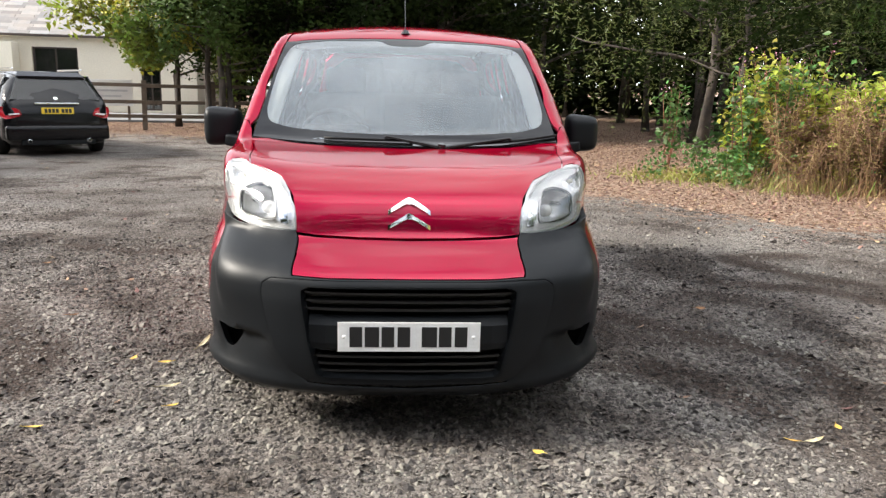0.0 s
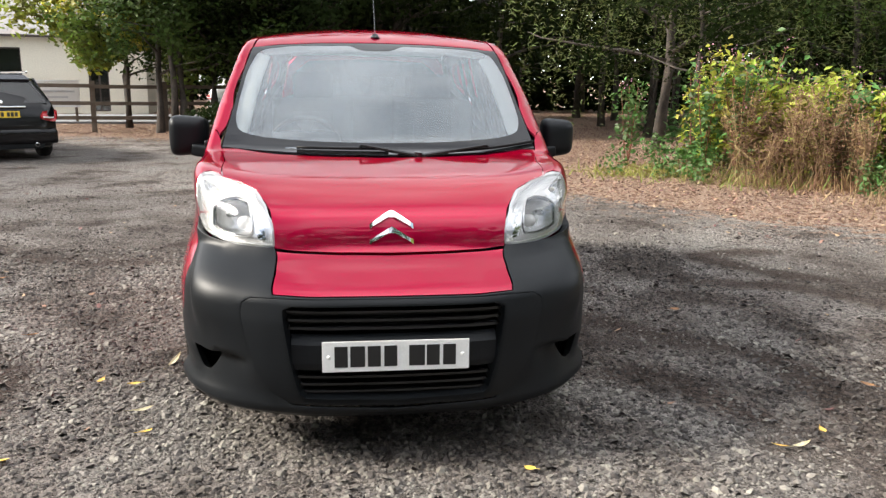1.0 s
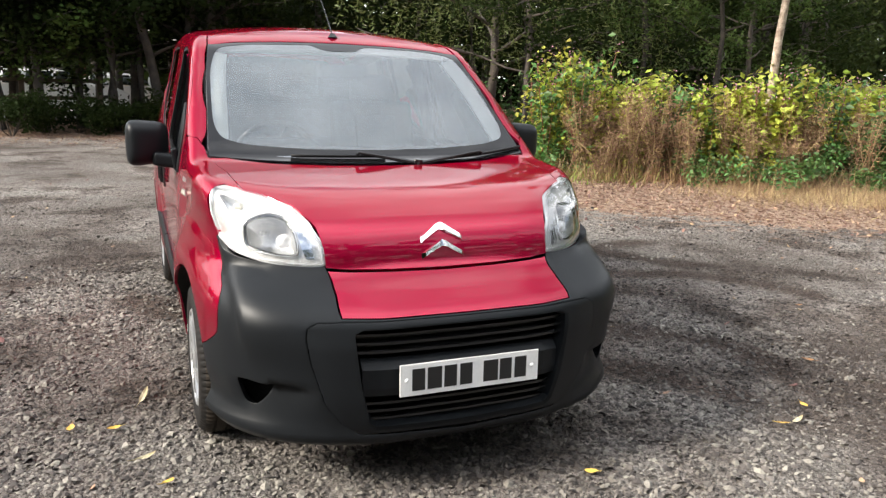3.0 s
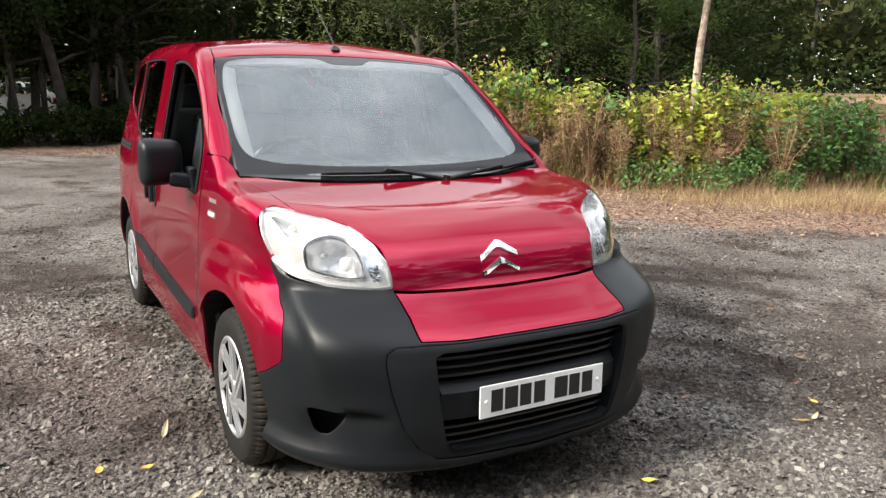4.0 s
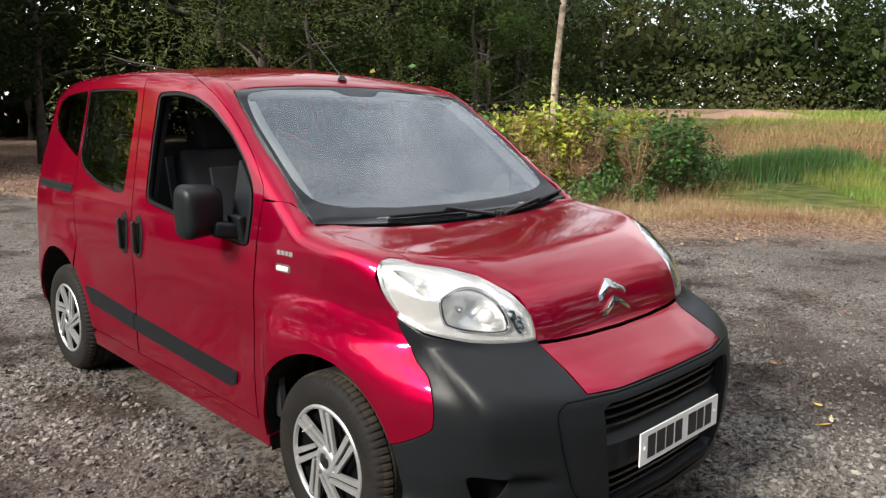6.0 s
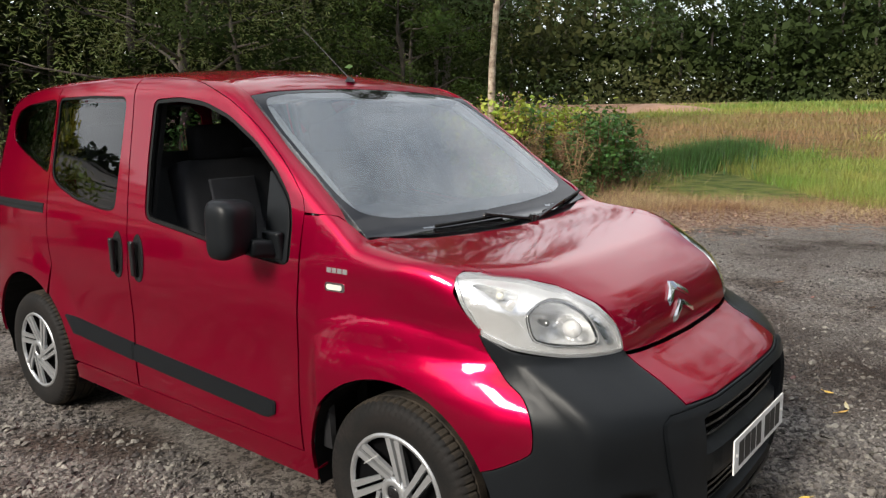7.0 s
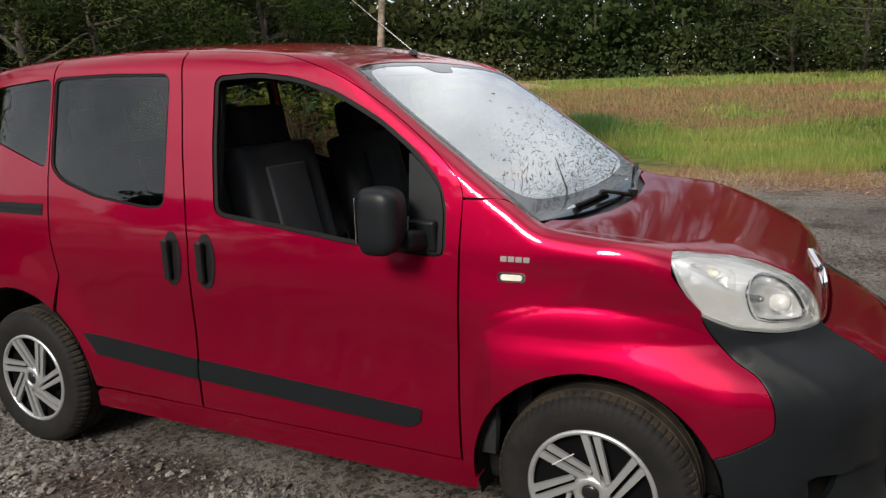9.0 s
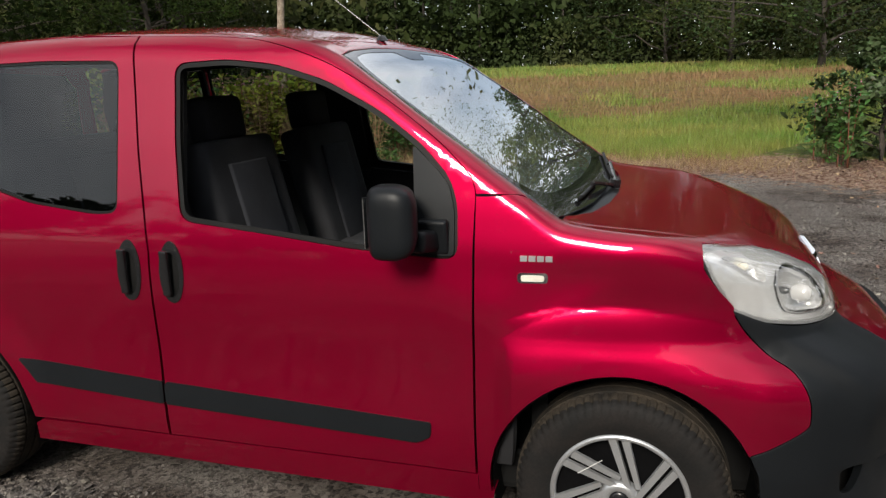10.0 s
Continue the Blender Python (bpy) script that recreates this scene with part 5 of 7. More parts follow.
# the stones are stained by the same damp as the ground under them
sn, sl = STONE.node_tree.nodes, STONE.node_tree.links
s_co, s_no, s_ra, s_mu = sn.new("ShaderNodeTexCoord"), sn.new("ShaderNodeTexNoise"), sn.new("ShaderNodeValToRGB"), sn.new("ShaderNodeMixRGB")
s_no.inputs["Scale"].default_value, s_no.inputs["Detail"].default_value, s_no.inputs["Roughness"].default_value = 1.1, 8, 0.62
s_ra.color_ramp.elements[0].position, s_ra.color_ramp.elements[1].position = 0.40, 0.58
s_ra.color_ramp.elements[0].color, s_ra.color_ramp.elements[1].color = (0.28, 0.24, 0.22, 1), (0.95, 0.93, 0.91, 1)
s_mu.blend_type, s_mu.inputs[0].default_value = "MULTIPLY", 1.0
base = sn["Principled BSDF"].inputs["Base Color"]
sl.new(base.links[0].from_socket, s_mu.inputs[1])
sl.new(s_co.outputs["Object"], s_no.inputs["Vector"])
sl.new(s_no.outputs["Fac"], s_ra.inputs[0])
sl.new(s_ra.outputs[0], s_mu.inputs[2])
sl.new(s_mu.outputs[0], base)
me = scatter("loose_stones", octa_v, octa_f[:5], np.stack([sx, sy, height(sx, sy) + sz * 0.06], 1), np.stack([sz, sz * 0.8, sz * 0.7], 1), turns(len(sx), 0.5), STONE)
tagged(part("loose_stones", me, None), "loose grey and pale stones of the gravel", "gravel", kind="stuff")

# fallen leaves
LEAF_BROWN = material("fallen_leaf", (0.28, 0.15, 0.11), 0.7, 0, 0.25, 6.0, 80.0, island=0.7)
LEAF_YELLOW = material("yellow_leaf", (0.62, 0.40, 0.08), 0.6, 0, 0.2, 20.0, 120.0, island=0.3, obrand=0.25)
leaf_v = [(-1, 0, 0.10), (-0.3, -0.5, 0.0), (0.5, -0.42, 0.05), (1, 0, 0.22), (0.5, 0.42, 0.05), (-0.3, 0.5, 0.0)]
leaf_f = [(0, 1, 4, 5), (1, 2, 3, 4)]
N = 120000
lx, ly = rng.uniform(-12, 13, N), rng.uniform(-7, 24, N)
e = edge_side(lx, ly)
dens = np.maximum(step(e, -0.5, 0.8) * (1 - step(0.93 * lx + 0.22 * ly, 8.6, 10.5)), step(ly + 0.25 * lx, 13.5, 16.5) * (1 - step(lx, 8, 12)))
dens = np.maximum(dens, 0.05 * step(e, -2.5, -0.3))
dens = np.maximum(dens, 0.010 * (np.abs(lx) > 0.9))
keep = rng.uniform(0, 1, N) < dens
lx, ly = lx[keep], ly[keep]
s = rng.uniform(0.013, 0.031, len(lx))
me = scatter("leaf_litter", leaf_v, leaf_f, np.stack([lx, ly, height(lx, ly) + 0.008], 1), s, turns(len(lx), 0.3), LEAF_BROWN)
tagged(part("leaf_litter", me, None), "brown fallen leaves lying over the ground", "leaves", kind="stuff")

# ---- plants ----
BARK = material("bark", (0.075, 0.060, 0.048), 0.9, 0, 0.35, 5.0, 40.0, bump=0.01, second=(0.04, 0.034, 0.03))
BIRCH_BARK = material("birch_bark", (0.52, 0.43, 0.33), 0.8, 0, 0.25, 9.0, 50.0, bump=0.004, second=(0.22, 0.16, 0.12))
# leaf green taken near black, with the wood's inner shade in its colour
LEAF_DARK = material("shaded_woodland_leaf", (0.016, 0.029, 0.007), 0.7, 0, 0.3, 0.22, 9.0, island=0.15, through_light=0.3, second=(0.030, 0.042, 0.010), spec=0.1)
LEAF_MID = material("maple_leaf", (0.19, 0.27, 0.045), 0.5, 0, 0.25, 0.4, 9.0, island=0.4, through_light=0.4, second=(0.24, 0.24, 0.03))
LEAF_GOLD = material("turning_leaf", (0.40, 0.36, 0.045), 0.5, 0, 0.25, 0.6, 9.0, island=0.4, through_light=0.4)
LEAF_WILLOW = material("willow_leaf", (0.125, 0.15, 0.04), 0.5, 0, 0.2, 0.8, 9.0, island=0.4, through_light=0.35)
LEAF_BIRCH = material("birch_leaf", (0.085, 0.125, 0.042), 0.5, 0, 0.25, 0.8, 9.0, island=0.45, through_light=0.4)
LEAF_BALSAM = material("balsam_leaf", (0.34, 0.38, 0.055), 0.5, 0, 0.25, 0.9, 9.0, island=0.55, through_light=0.35, second=(0.48, 0.43, 0.07))
LEAF_GREEN = material("bramble_leaf", (0.09, 0.17, 0.04), 0.5, 0, 0.25, 0.9, 9.0, island=0.5, through_light=0.3)
STRAW = material("dry_stems", (0.30, 0.205, 0.115), 0.8, 0, 0.25, 0.8, 12.0, island=0.5, second=(0.20, 0.10, 0.05))
GRASS_B = material("grass_blades", (0.16, 0.24, 0.040), 0.6, 0, 0.3, 0.35, 9.0, island=0.3, through_light=0.3, second=(0.30, 0.28, 0.07))
DRY_B = material("rusty_grass_blades", (0.28, 0.165, 0.08), 0.7, 0, 0.2, 0.18, 9.0, island=0.14, through_light=0.25, second=(0.21, 0.20, 0.06))
PINK = material("balsam_flower", (0.55, 0.25, 0.38), 0.6, 0, 0.2, 3.0, 40.0, island=0.4)
STEM_RED = material("balsam_stem", (0.20, 0.07, 0.04), 0.6, 0, 0.25, 3.0, 40.0)

quad_v = [(-0.05, 0, 0), (0.42, -0.30, 0.05), (1.0, 0, -0.10), (0.42, 0.30, 0.05)]
quad_f = [(0, 1, 2, 3)]
slim_v = [(0, 0, 0), (0.45, -0.11, 0.02), (1.0, 0, -0.14), (0.45, 0.11, 0.02)]
blade_v = [(-0.5, 0, 0), (0.5, 0, 0), (0.0, 0.35, 1.0)]
blade_f = [(0, 1, 2)]


def clumps(r, centres, radii, count, flat=0.75):
    """Leaf places gathered in loose, hollowed clumps round the centres."""
    i = r.integers(0, len(centres), count)
    d = r.normal(0, 1, (count, 3))
    d /= np.linalg.norm(d, axis=1, keepdims=True)
    rad = radii[i] * r.uniform(0.25, 1.0, count) ** 0.6 * r.uniform(0.6, 1.15, count)
    return centres[i] + d * rad[:, None] * (1, 1, flat)


def skeleton_of(r, h, girth, lean, spread_, low, limbs, wobble=0.02):
    """Trunk and limbs as tubes, with the places where foliage gathers."""
    tubes, tips, rads = [], [], []

    def add(pts, rd, seg):
        tubes.append(tube(pts, rd, seg))
    trunk = [Vector((lean[0] * t * h + r.normal(0, wobble * h) * t, lean[1] * t * h + r.normal(0, wobble * h) * t, h * 0.92 * t)) for t in np.linspace(0, 1, 9)]
    trunk[0].z = -0.15
    add(trunk, [girth * (1 - 0.85 * t) * (1.35 if t == 0 else 1) for t in np.linspace(0, 1, 9)], 9)
    for k in range(limbs):
        t = low + (0.97 - low) * (k + r.uniform(0, 0.8)) / limbs
        q = t * 8
        i = min(int(q), 7)
        base = trunk[i].lerp(trunk[i + 1], q - i)
        a = k * 2.4 + r.uniform(-0.5, 0.5)
        length = spread_ * (1.05 - 0.65 * ((t - low) / (1 - low)) ** 1.5) * r.uniform(0.7, 1.15)
        up = r.uniform(0.15, 0.6)
        pts = [base + Vector((math.cos(a), math.sin(a), up * (1 - 0.4 * s))) * length * s + Vector(r.normal(0, 0.05 * length, 3)) * s for s in np.linspace(0, 1, 5)]
        g = girth * 0.42 * (1 - 0.6 * t)
        add(pts, [g * (1 - 0.85 * s) for s in np.linspace(0, 1, 5)], 5)
        for s in (0.45, 0.7, 0.9, 1.0):
            j = min(int(s * 4), 3)
            c = pts[j].lerp(pts[j + 1], s * 4 - j) + Vector(r.normal(0, 0.12 * length, 3))
            tips.append(c)
            rads.append(length * r.uniform(0.22, 0.42))
    return tubes, np.array([tuple(c) for c in tips]), np.array(rads)


def joined(tubes):
    v_all, f_all = [], []
    for v, f in tubes:
        o = len(v_all)
        v_all.extend(v)
        f_all.extend(tuple(i + o for i in q) for q in f)
    return v_all, f_all


def woody(ob, bark, bones, split):
    """Trunk and limbs under the tree: one by one where they can be told apart."""
    tubes, tips, rads = bones
    trunk = part("trunk", mesh_of("trunk", *tubes[0], bark), None, ob)
    if split:
        for v, f in tubes[1:]:
            part("limb", mesh_of("limb", v, f, BARK), None, ob)
    else:
        tagged(part("branchwork", mesh_of("branchwork", *joined(tubes[1:]), bark), None, trunk), kind="stuff")
    return tips, rads


def tree(name, label, at, h, seed, leaf=LEAF_DARK, bark=BARK, leaves=9000, size=0.10, girth=None, spread_=None, low=0.3, limbs=16, lean=(0, 0), shape_v=quad_v, group="", droop=0.7, split=False, wobble=0.02, sag=0.0):
    r = np.random.default_rng(seed)
    ob = tagged(empty(name), label, "tree", group)
    ob.location = (at[0], at[1], float(height(at[0], at[1])))
    tips, rads = woody(ob, bark, skeleton_of(r, h, girth or h * 0.018, lean, spread_ or h * 0.30, low, limbs, wobble), split)
    pos = clumps(r, tips, rads, leaves)
    pos[:, 2] -= sag * ((pos[:, 0] - lean[0] * pos[:, 2]) ** 2 + (pos[:, 1] - lean[1] * pos[:, 2]) ** 2)
    out = pos - (lean[0] * h * 0.5, lean[1] * h * 0.5, h * 0.45)
    out = out / np.linalg.norm(out, axis=1, keepdims=True) + r.normal(0, 0.22, (leaves, 3))
    me_ = scatter("crown", shape_v, quad_f, pos, size * r.uniform(0.6, 1.3, leaves), turns(leaves, droop, r), leaf, outward=out)
    tagged(part("crown", me_, None, ob), kind="stuff")
    return ob


# woodland behind the yard
wood = np.random.default_rng(11)
spots = []
for x0 in np.arange(-4, 34, 2.6):
    for y0 in (19.0, 24.0, 30.0, 38.0):
        x, y = x0 + wood.uniform(-1.0, 1.0), y0 + wood.uniform(-1.6, 1.6) - 0.10 * max(0, x0 - 6)
        if (abs(x - 0.28 * y + 1.0) < 1.1 and y < 34) or x + 1.7 > 1.22 * (y + 1.75):
            continue
        spots.append((x, y))
for i, (x, y) in enumerate(spots):
    h = wood.uniform(11.0, 15.0)
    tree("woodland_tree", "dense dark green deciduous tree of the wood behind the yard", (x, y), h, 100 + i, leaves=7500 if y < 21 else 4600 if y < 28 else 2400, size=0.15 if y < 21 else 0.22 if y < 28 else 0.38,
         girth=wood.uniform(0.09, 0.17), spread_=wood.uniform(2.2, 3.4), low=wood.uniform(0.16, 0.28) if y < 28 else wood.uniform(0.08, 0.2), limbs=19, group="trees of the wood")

# undergrowth that closes the wood behind
r = np.random.default_rng(12)
n_ = 34000
px = r.uniform(-30, 46, n_)
py = 43 - 0.10 * np.maximum(px - 6, 0) + r.normal(0, 1.6, n_)
pz = r.uniform(0, 1, n_) ** 1.2 * (7 + 3 * wave(px, py, 5.0))
ok = (px > -6) | (pz < 5)
px, py, pz = px[ok], py[ok] + 18 * (px[ok] < -6), pz[ok]
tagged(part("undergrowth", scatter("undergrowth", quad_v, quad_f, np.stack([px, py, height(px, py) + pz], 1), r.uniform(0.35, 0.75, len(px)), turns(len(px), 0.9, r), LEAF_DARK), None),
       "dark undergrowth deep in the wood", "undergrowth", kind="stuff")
n_ = 9000
px, py = r.uniform(8.5, 30, n_), r.uniform(15.5, 21, n_)
py = py - 0.12 * np.maximum(px - 6, 0)
pz = r.uniform(0, 1, n_) ** 1.6 * (1.1 + 0.9 * wave(px, py, 2.0, 1.0)) + 0.05
ok = (np.abs(px - 0.28 * py + 1.0) > 1.2) & (pz > 0) & (px + 1.7 < 1.22 * (py + 1.75))
px, py, pz = px[ok], py[ok], pz[ok]
tagged(part("wood_edge_growth", scatter("wood_edge_growth", quad_v, quad_f, np.stack([px, py, height(px, py) + pz], 1), r.uniform(0.10, 0.22, len(px)), turns(len(px), 0.7, r), LEAF_GREEN), None),
       "low green growth at the wood's edge", "undergrowth", kind="stuff")

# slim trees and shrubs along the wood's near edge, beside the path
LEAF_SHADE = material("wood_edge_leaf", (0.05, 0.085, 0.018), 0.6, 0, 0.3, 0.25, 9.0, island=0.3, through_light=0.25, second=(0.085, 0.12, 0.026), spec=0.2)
edge_rng = np.random.default_rng(13)
for k, (x, y, h, g, lx) in enumerate(((-5.2, 19.3, 6.8, 0.10, 0.05), (-4.5, 19.1, 7.2, 0.11, -0.02), (-3.8, 19.7, 7.5, 0.12, 0.0), (-3.5, 21.0, 8.0, 0.11, 0.02), (-2.8, 18.9, 7.6, 0.13, -0.04), (-2.0, 20.2, 8.2, 0.12, 0.02),
                                      (-1.2, 19.0, 8.0, 0.14, 0.0), (-0.7, 20.3, 8.4, 0.12, 0.03), (-0.1, 18.7, 8.2, 0.14, -0.10), (0.6, 19.0, 8.8, 0.17, 0.02), (1.25, 18.8, 9.0, 0.16, -0.02), (1.7, 21.5, 9.0, 0.14, 0.0), (4.4, 20.6, 9.0, 0.15, 0.0))):
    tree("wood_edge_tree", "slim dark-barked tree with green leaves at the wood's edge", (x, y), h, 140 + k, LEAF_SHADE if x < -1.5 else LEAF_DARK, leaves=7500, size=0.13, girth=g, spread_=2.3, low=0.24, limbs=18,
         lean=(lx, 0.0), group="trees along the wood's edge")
for k, x in enumerate((-3.6, -2.9, -2.2, -1.5, -0.8, -0.1, 0.6, 1.2)):
    at = (x + edge_rng.normal(0, 0.15), 18.1 + edge_rng.normal(0, 0.25))
    shrub = tagged(empty("shrub"), "low dark evergreen shrub under the trees of the wood", "bush", "shrubs along the wood's edge")
    shrub.location = (*at, float(height(*at)))
    c = edge_rng.normal(0, 1, (8, 3)) * (0.35, 0.25, 0.16) + (0, 0, 0.5)
    v_all, f_all = joined([tube([(0, 0, -0.05), tuple(q * 0.6), tuple(q)], [0.012, 0.009, 0.004], 5) for q in c])
    tagged(part("stalk", mesh_of("stalk", v_all, f_all, BARK), None, shrub), kind="stuff")
    pos = clumps(edge_rng, c, np.full(8, 0.42), 1500)
    pos[:, 2] = np.maximum(pos[:, 2], 0.03)
    tagged(part("foliage", scatter("foliage", quad_v, quad_f, pos, edge_rng.uniform(0.06, 0.12, 1500), turns(1500, 0.7, edge_rng), LEAF_DARK), None, shrub), kind="stuff")

# trees by the fence, on the near side of the buildings
tree("young_tree", "slender green and yellowing tree beside the fence", (-6.6, 21.5), 7.5, 31, LEAF_MID, leaves=17000, size=0.20, girth=0.10, spread_=2.3, low=0.22, limbs=20, split=True)
tree("young_tree", "slender yellow-leaved tree beside the fence", (-7.0, 22.9), 6.6, 32, LEAF_GOLD, leaves=13000, size=0.20, girth=0.08, spread_=2.4, low=0.30, limbs=16, split=True)
tree("young_tree", "slender green tree beside the fence", (-5.0, 22.5), 8.5, 33, LEAF_MID, leaves=11000, size=0.20, girth=0.12, spread_=2.3, low=0.26, limbs=18, split=True)
tree("young_tree", "dark green tree beside the fence", (-3.2, 20.8), 8.0, 34, LEAF_DARK, leaves=9000, size=0.16, girth=0.12, spread_=2.2, low=0.2, limbs=18, split=True)

# willow with hanging sprays at the wood's edge
r = np.random.default_rng(51)
willow = tagged(empty("willow"), "yellow-green willow with long hanging sprays at the wood's edge", "tree")
willow.location = (6.6, 13.6, 0)
tips, rads = woody(willow, BARK, skeleton_of(r, 8.0, 0.13, (0.06, -0.04), 3.6, 0.22, 24), True)
i = r.integers(0, len(tips), 1100)
start = tips[i] + r.normal(0, 0.5, (1100, 3))
out = r.normal(0, 0.35, (1100, 2))
pos, rots = [], []
for k in range(1100):
    m = r.integers(12, 24)
    t = np.linspace(0, 1, m)
    ln = r.uniform(0.5, 1.4)
    p = start[k] + np.stack([out[k, 0] * t * ln, out[k, 1] * t * ln, -(t ** 1.5) * ln * 0.9], 1)
    pos.append(p + r.normal(0, 0.03, p.shape))
pos = np.concatenate(pos)
tagged(part("crown", scatter("crown", slim_v, quad_f, pos, 0.13 * r.uniform(0.6, 1.2, len(pos)), turns(len(pos), 0.8, r), LEAF_WILLOW), None, willow), kind="stuff")

# birch behind the bushes
tree("birch", "slim birch with a pale peeling trunk and light green leaves", (8.0, 6.78), 9.5, 61, LEAF_BIRCH, BIRCH_BARK, leaves=30000, size=0.085, girth=0.075, spread_=2.3, low=0.33, limbs=30, lean=(0.05, -0.01), droop=1.0, split=True, wobble=0.004, sag=0.05)
tree("sapling", "thin sapling with dark green leaves behind the bushes", (6.3, 11.2), 6.5, 62, LEAF_DARK, leaves=9000, size=0.09, girth=0.07, spread_=2.0, low=0.2, limbs=16, split=True)
tree("sapling", "thin sapling with dark green leaves behind the bushes", (11.5, 11.8), 7.5, 63, LEAF_SHADE, leaves=14000, size=0.09, girth=0.08, spread_=2.4, low=0.12, limbs=18, split=True)
tree("sapling", "thin sapling with dark green leaves behind the bushes", (15.0, 14.5), 8.5, 64, LEAF_DARK, leaves=14000, size=0.10, girth=0.09, spread_=2.8, low=0.1, limbs=18, split=True)


def balsam(at, h, seed, leaf=LEAF_BALSAM, flowers=True, label="tall balsam plant with red stems, yellow-green leaves and pink flowers"):
    """An upright leafy plant with red stems, whorled leaves and pink flowers on top."""
    r = np.random.default_rng(seed)
    ob = tagged(empty("balsam_plant"), label, "bush", "balsam along the verge")
    ob.location = (at[0], at[1], float(height(*at)))
    v_all, f_all, pos, fl = [], [], [], []
    for k in range(r.integers(4, 7)):
        a, lean = r.uniform(0, 6.28), r.uniform(0.05, 0.22)
        hh = h * r.uniform(0.7, 1.05)
        b = Vector((r.normal(0, 0.12), r.normal(0, 0.12), -0.05))
        pts = [b + Vector((math.cos(a) * lean * t * hh, math.sin(a) * lean * t * hh, hh * t)) for t in np.linspace(0, 1, 6)]
        v, f = tube(pts, [0.011 * (1 - 0.6 * t) for t in np.linspace(0, 1, 6)], 5)
        o = len(v_all)
        v_all.extend(v)
        f_all.extend(tuple(i + o for i in q) for q in f)
        for t in np.linspace(0.22, 1.0, 13):
            c = pts[0].lerp(pts[-1], t)
            for w in range(r.integers(4, 8)):
                pos.append(tuple(c + Vector(r.normal(0, 0.085 + 0.05 * (1 - t), 3))))
        if flowers:
            for w in range(r.integers(2, 6)):
                fl.append(tuple(pts[-1] + Vector(r.normal(0, 0.07, 3)) + Vector((0, 0, 0.02))))
    tagged(part("stalk", mesh_of("stalk", v_all, f_all, STEM_RED), None, ob), kind="stuff")
    pos = np.array(pos)
    tagged(part("foliage", scatter("foliage", quad_v, quad_f, pos, r.uniform(0.07, 0.15, len(pos)), turns(len(pos), 0.6, r), leaf), None, ob), kind="stuff")
    if flowers:
        fl = np.array(fl)
        tagged(part("blossom", scatter("blossom", octa_v, octa_f, fl, r.uniform(0.008, 0.016, len(fl)), turns(len(fl), 1, r), PINK), None, ob), kind="stuff")
    return ob


r = np.random.default_rng(70)
line = [(5.6, 8.3), (6.1, 7.8), (6.8, 7.2), (7.8, 6.45), (9.0, 6.2), (10.4, 6.3), (11.8, 6.5), (13.2, 7.2)]
for k in range(92):
    t = r.uniform(0, len(line) - 1.001)
    i = int(t)
    p = Vector(line[i]).lerp(Vector(line[i + 1]), t - i)
    at = (p.x + r.normal(0, 0.25), p.y + abs(r.normal(0, 0.7)) + 0.1)
    balsam(at, r.uniform(1.0, 1.75) * (1.12 if at[0] < 7 else 1.05 - 0.03 * max(0, at[0] - 9)), 700 + k, LEAF_BALSAM if r.uniform() < 0.75 else LEAF_GREEN)
WEED = "tall dark green weed with reddish stems at the verge's end"
for k, at in enumerate(((9.6, 6.0), (10.0, 5.7), (10.3, 6.1), (10.7, 5.8), (11.0, 6.2), (11.3, 5.9), (9.3, 5.8), (11.7, 6.3))):
    balsam(at, r.uniform(1.15, 1.5), 740 + k, LEAF_GREEN, False, WEED)
for k, at in enumerate(((4.75, 10.3),)):
    balsam(at, 1.6, 760 + k, LEAF_GREEN)


def low_growth(name, label, cat, centres, spread_, n_, mat, h0, h1, seed, width=0.010, fwd=0.35):
    """Upright blades and stems over a patch."""
    r = np.random.default_rng(seed)
    c = np.array(centres)[r.integers(0, len(centres), n_)] + r.normal(0, 1, (n_, 2)) * spread_
    keep = edge_side(c[:, 0], c[:, 1]) > 0.25
    c = c[keep]
    hh = r.uniform(h0, h1, len(c))
    pos = np.stack([c[:, 0], c[:, 1], height(c[:, 0], c[:, 1]) - 0.02], 1)
    size = np.stack([np.full(len(c), width) * r.uniform(0.6, 1.5, len(c)), hh * 0.7, hh], 1)
    return tagged(part(name, scatter(name, blade_v, blade_f, pos, size, turns(len(c), fwd * 0.5, r), mat), None), label, cat, kind="stuff")


low_growth("dry_stems", "brown dry stems and seed heads among the bushes", "dry grass", [(5.8, 7.9), (6.3, 7.3), (7.0, 6.7), (7.8, 6.0), (8.7, 5.8), (9.7, 5.8), (11.0, 6.0), (12.5, 6.2)], (0.55, 0.40), 4200, STRAW, 0.2, 0.55, 5, 0.008, 1.0)
low_growth("verge_grass", "straw-coloured grass along the verge", "grass", [(6.9, 5.4), (7.8, 4.7), (8.6, 4.0), (9.2, 3.2), (9.8, 2.2), (10.0, 1.0), (9.6, 0.0), (7.6, 5.6), (8.8, 4.8), (9.6, 4.9), (8.2, 5.2)], (0.55, 0.5), 34000, STRAW, 0.06, 0.26, 6, 0.006, 1.6)
low_growth("bramble_stems", "low green growth under the bushes", "grass", [(4.7, 8.9), (6.0, 7.9), (9.4, 6.7), (10.6, 6.3), (12, 6.2), (13, 6.8)], (0.6, 0.4), 5000, GRASS_B, 0.06, 0.30, 7, 0.02, 1.4)
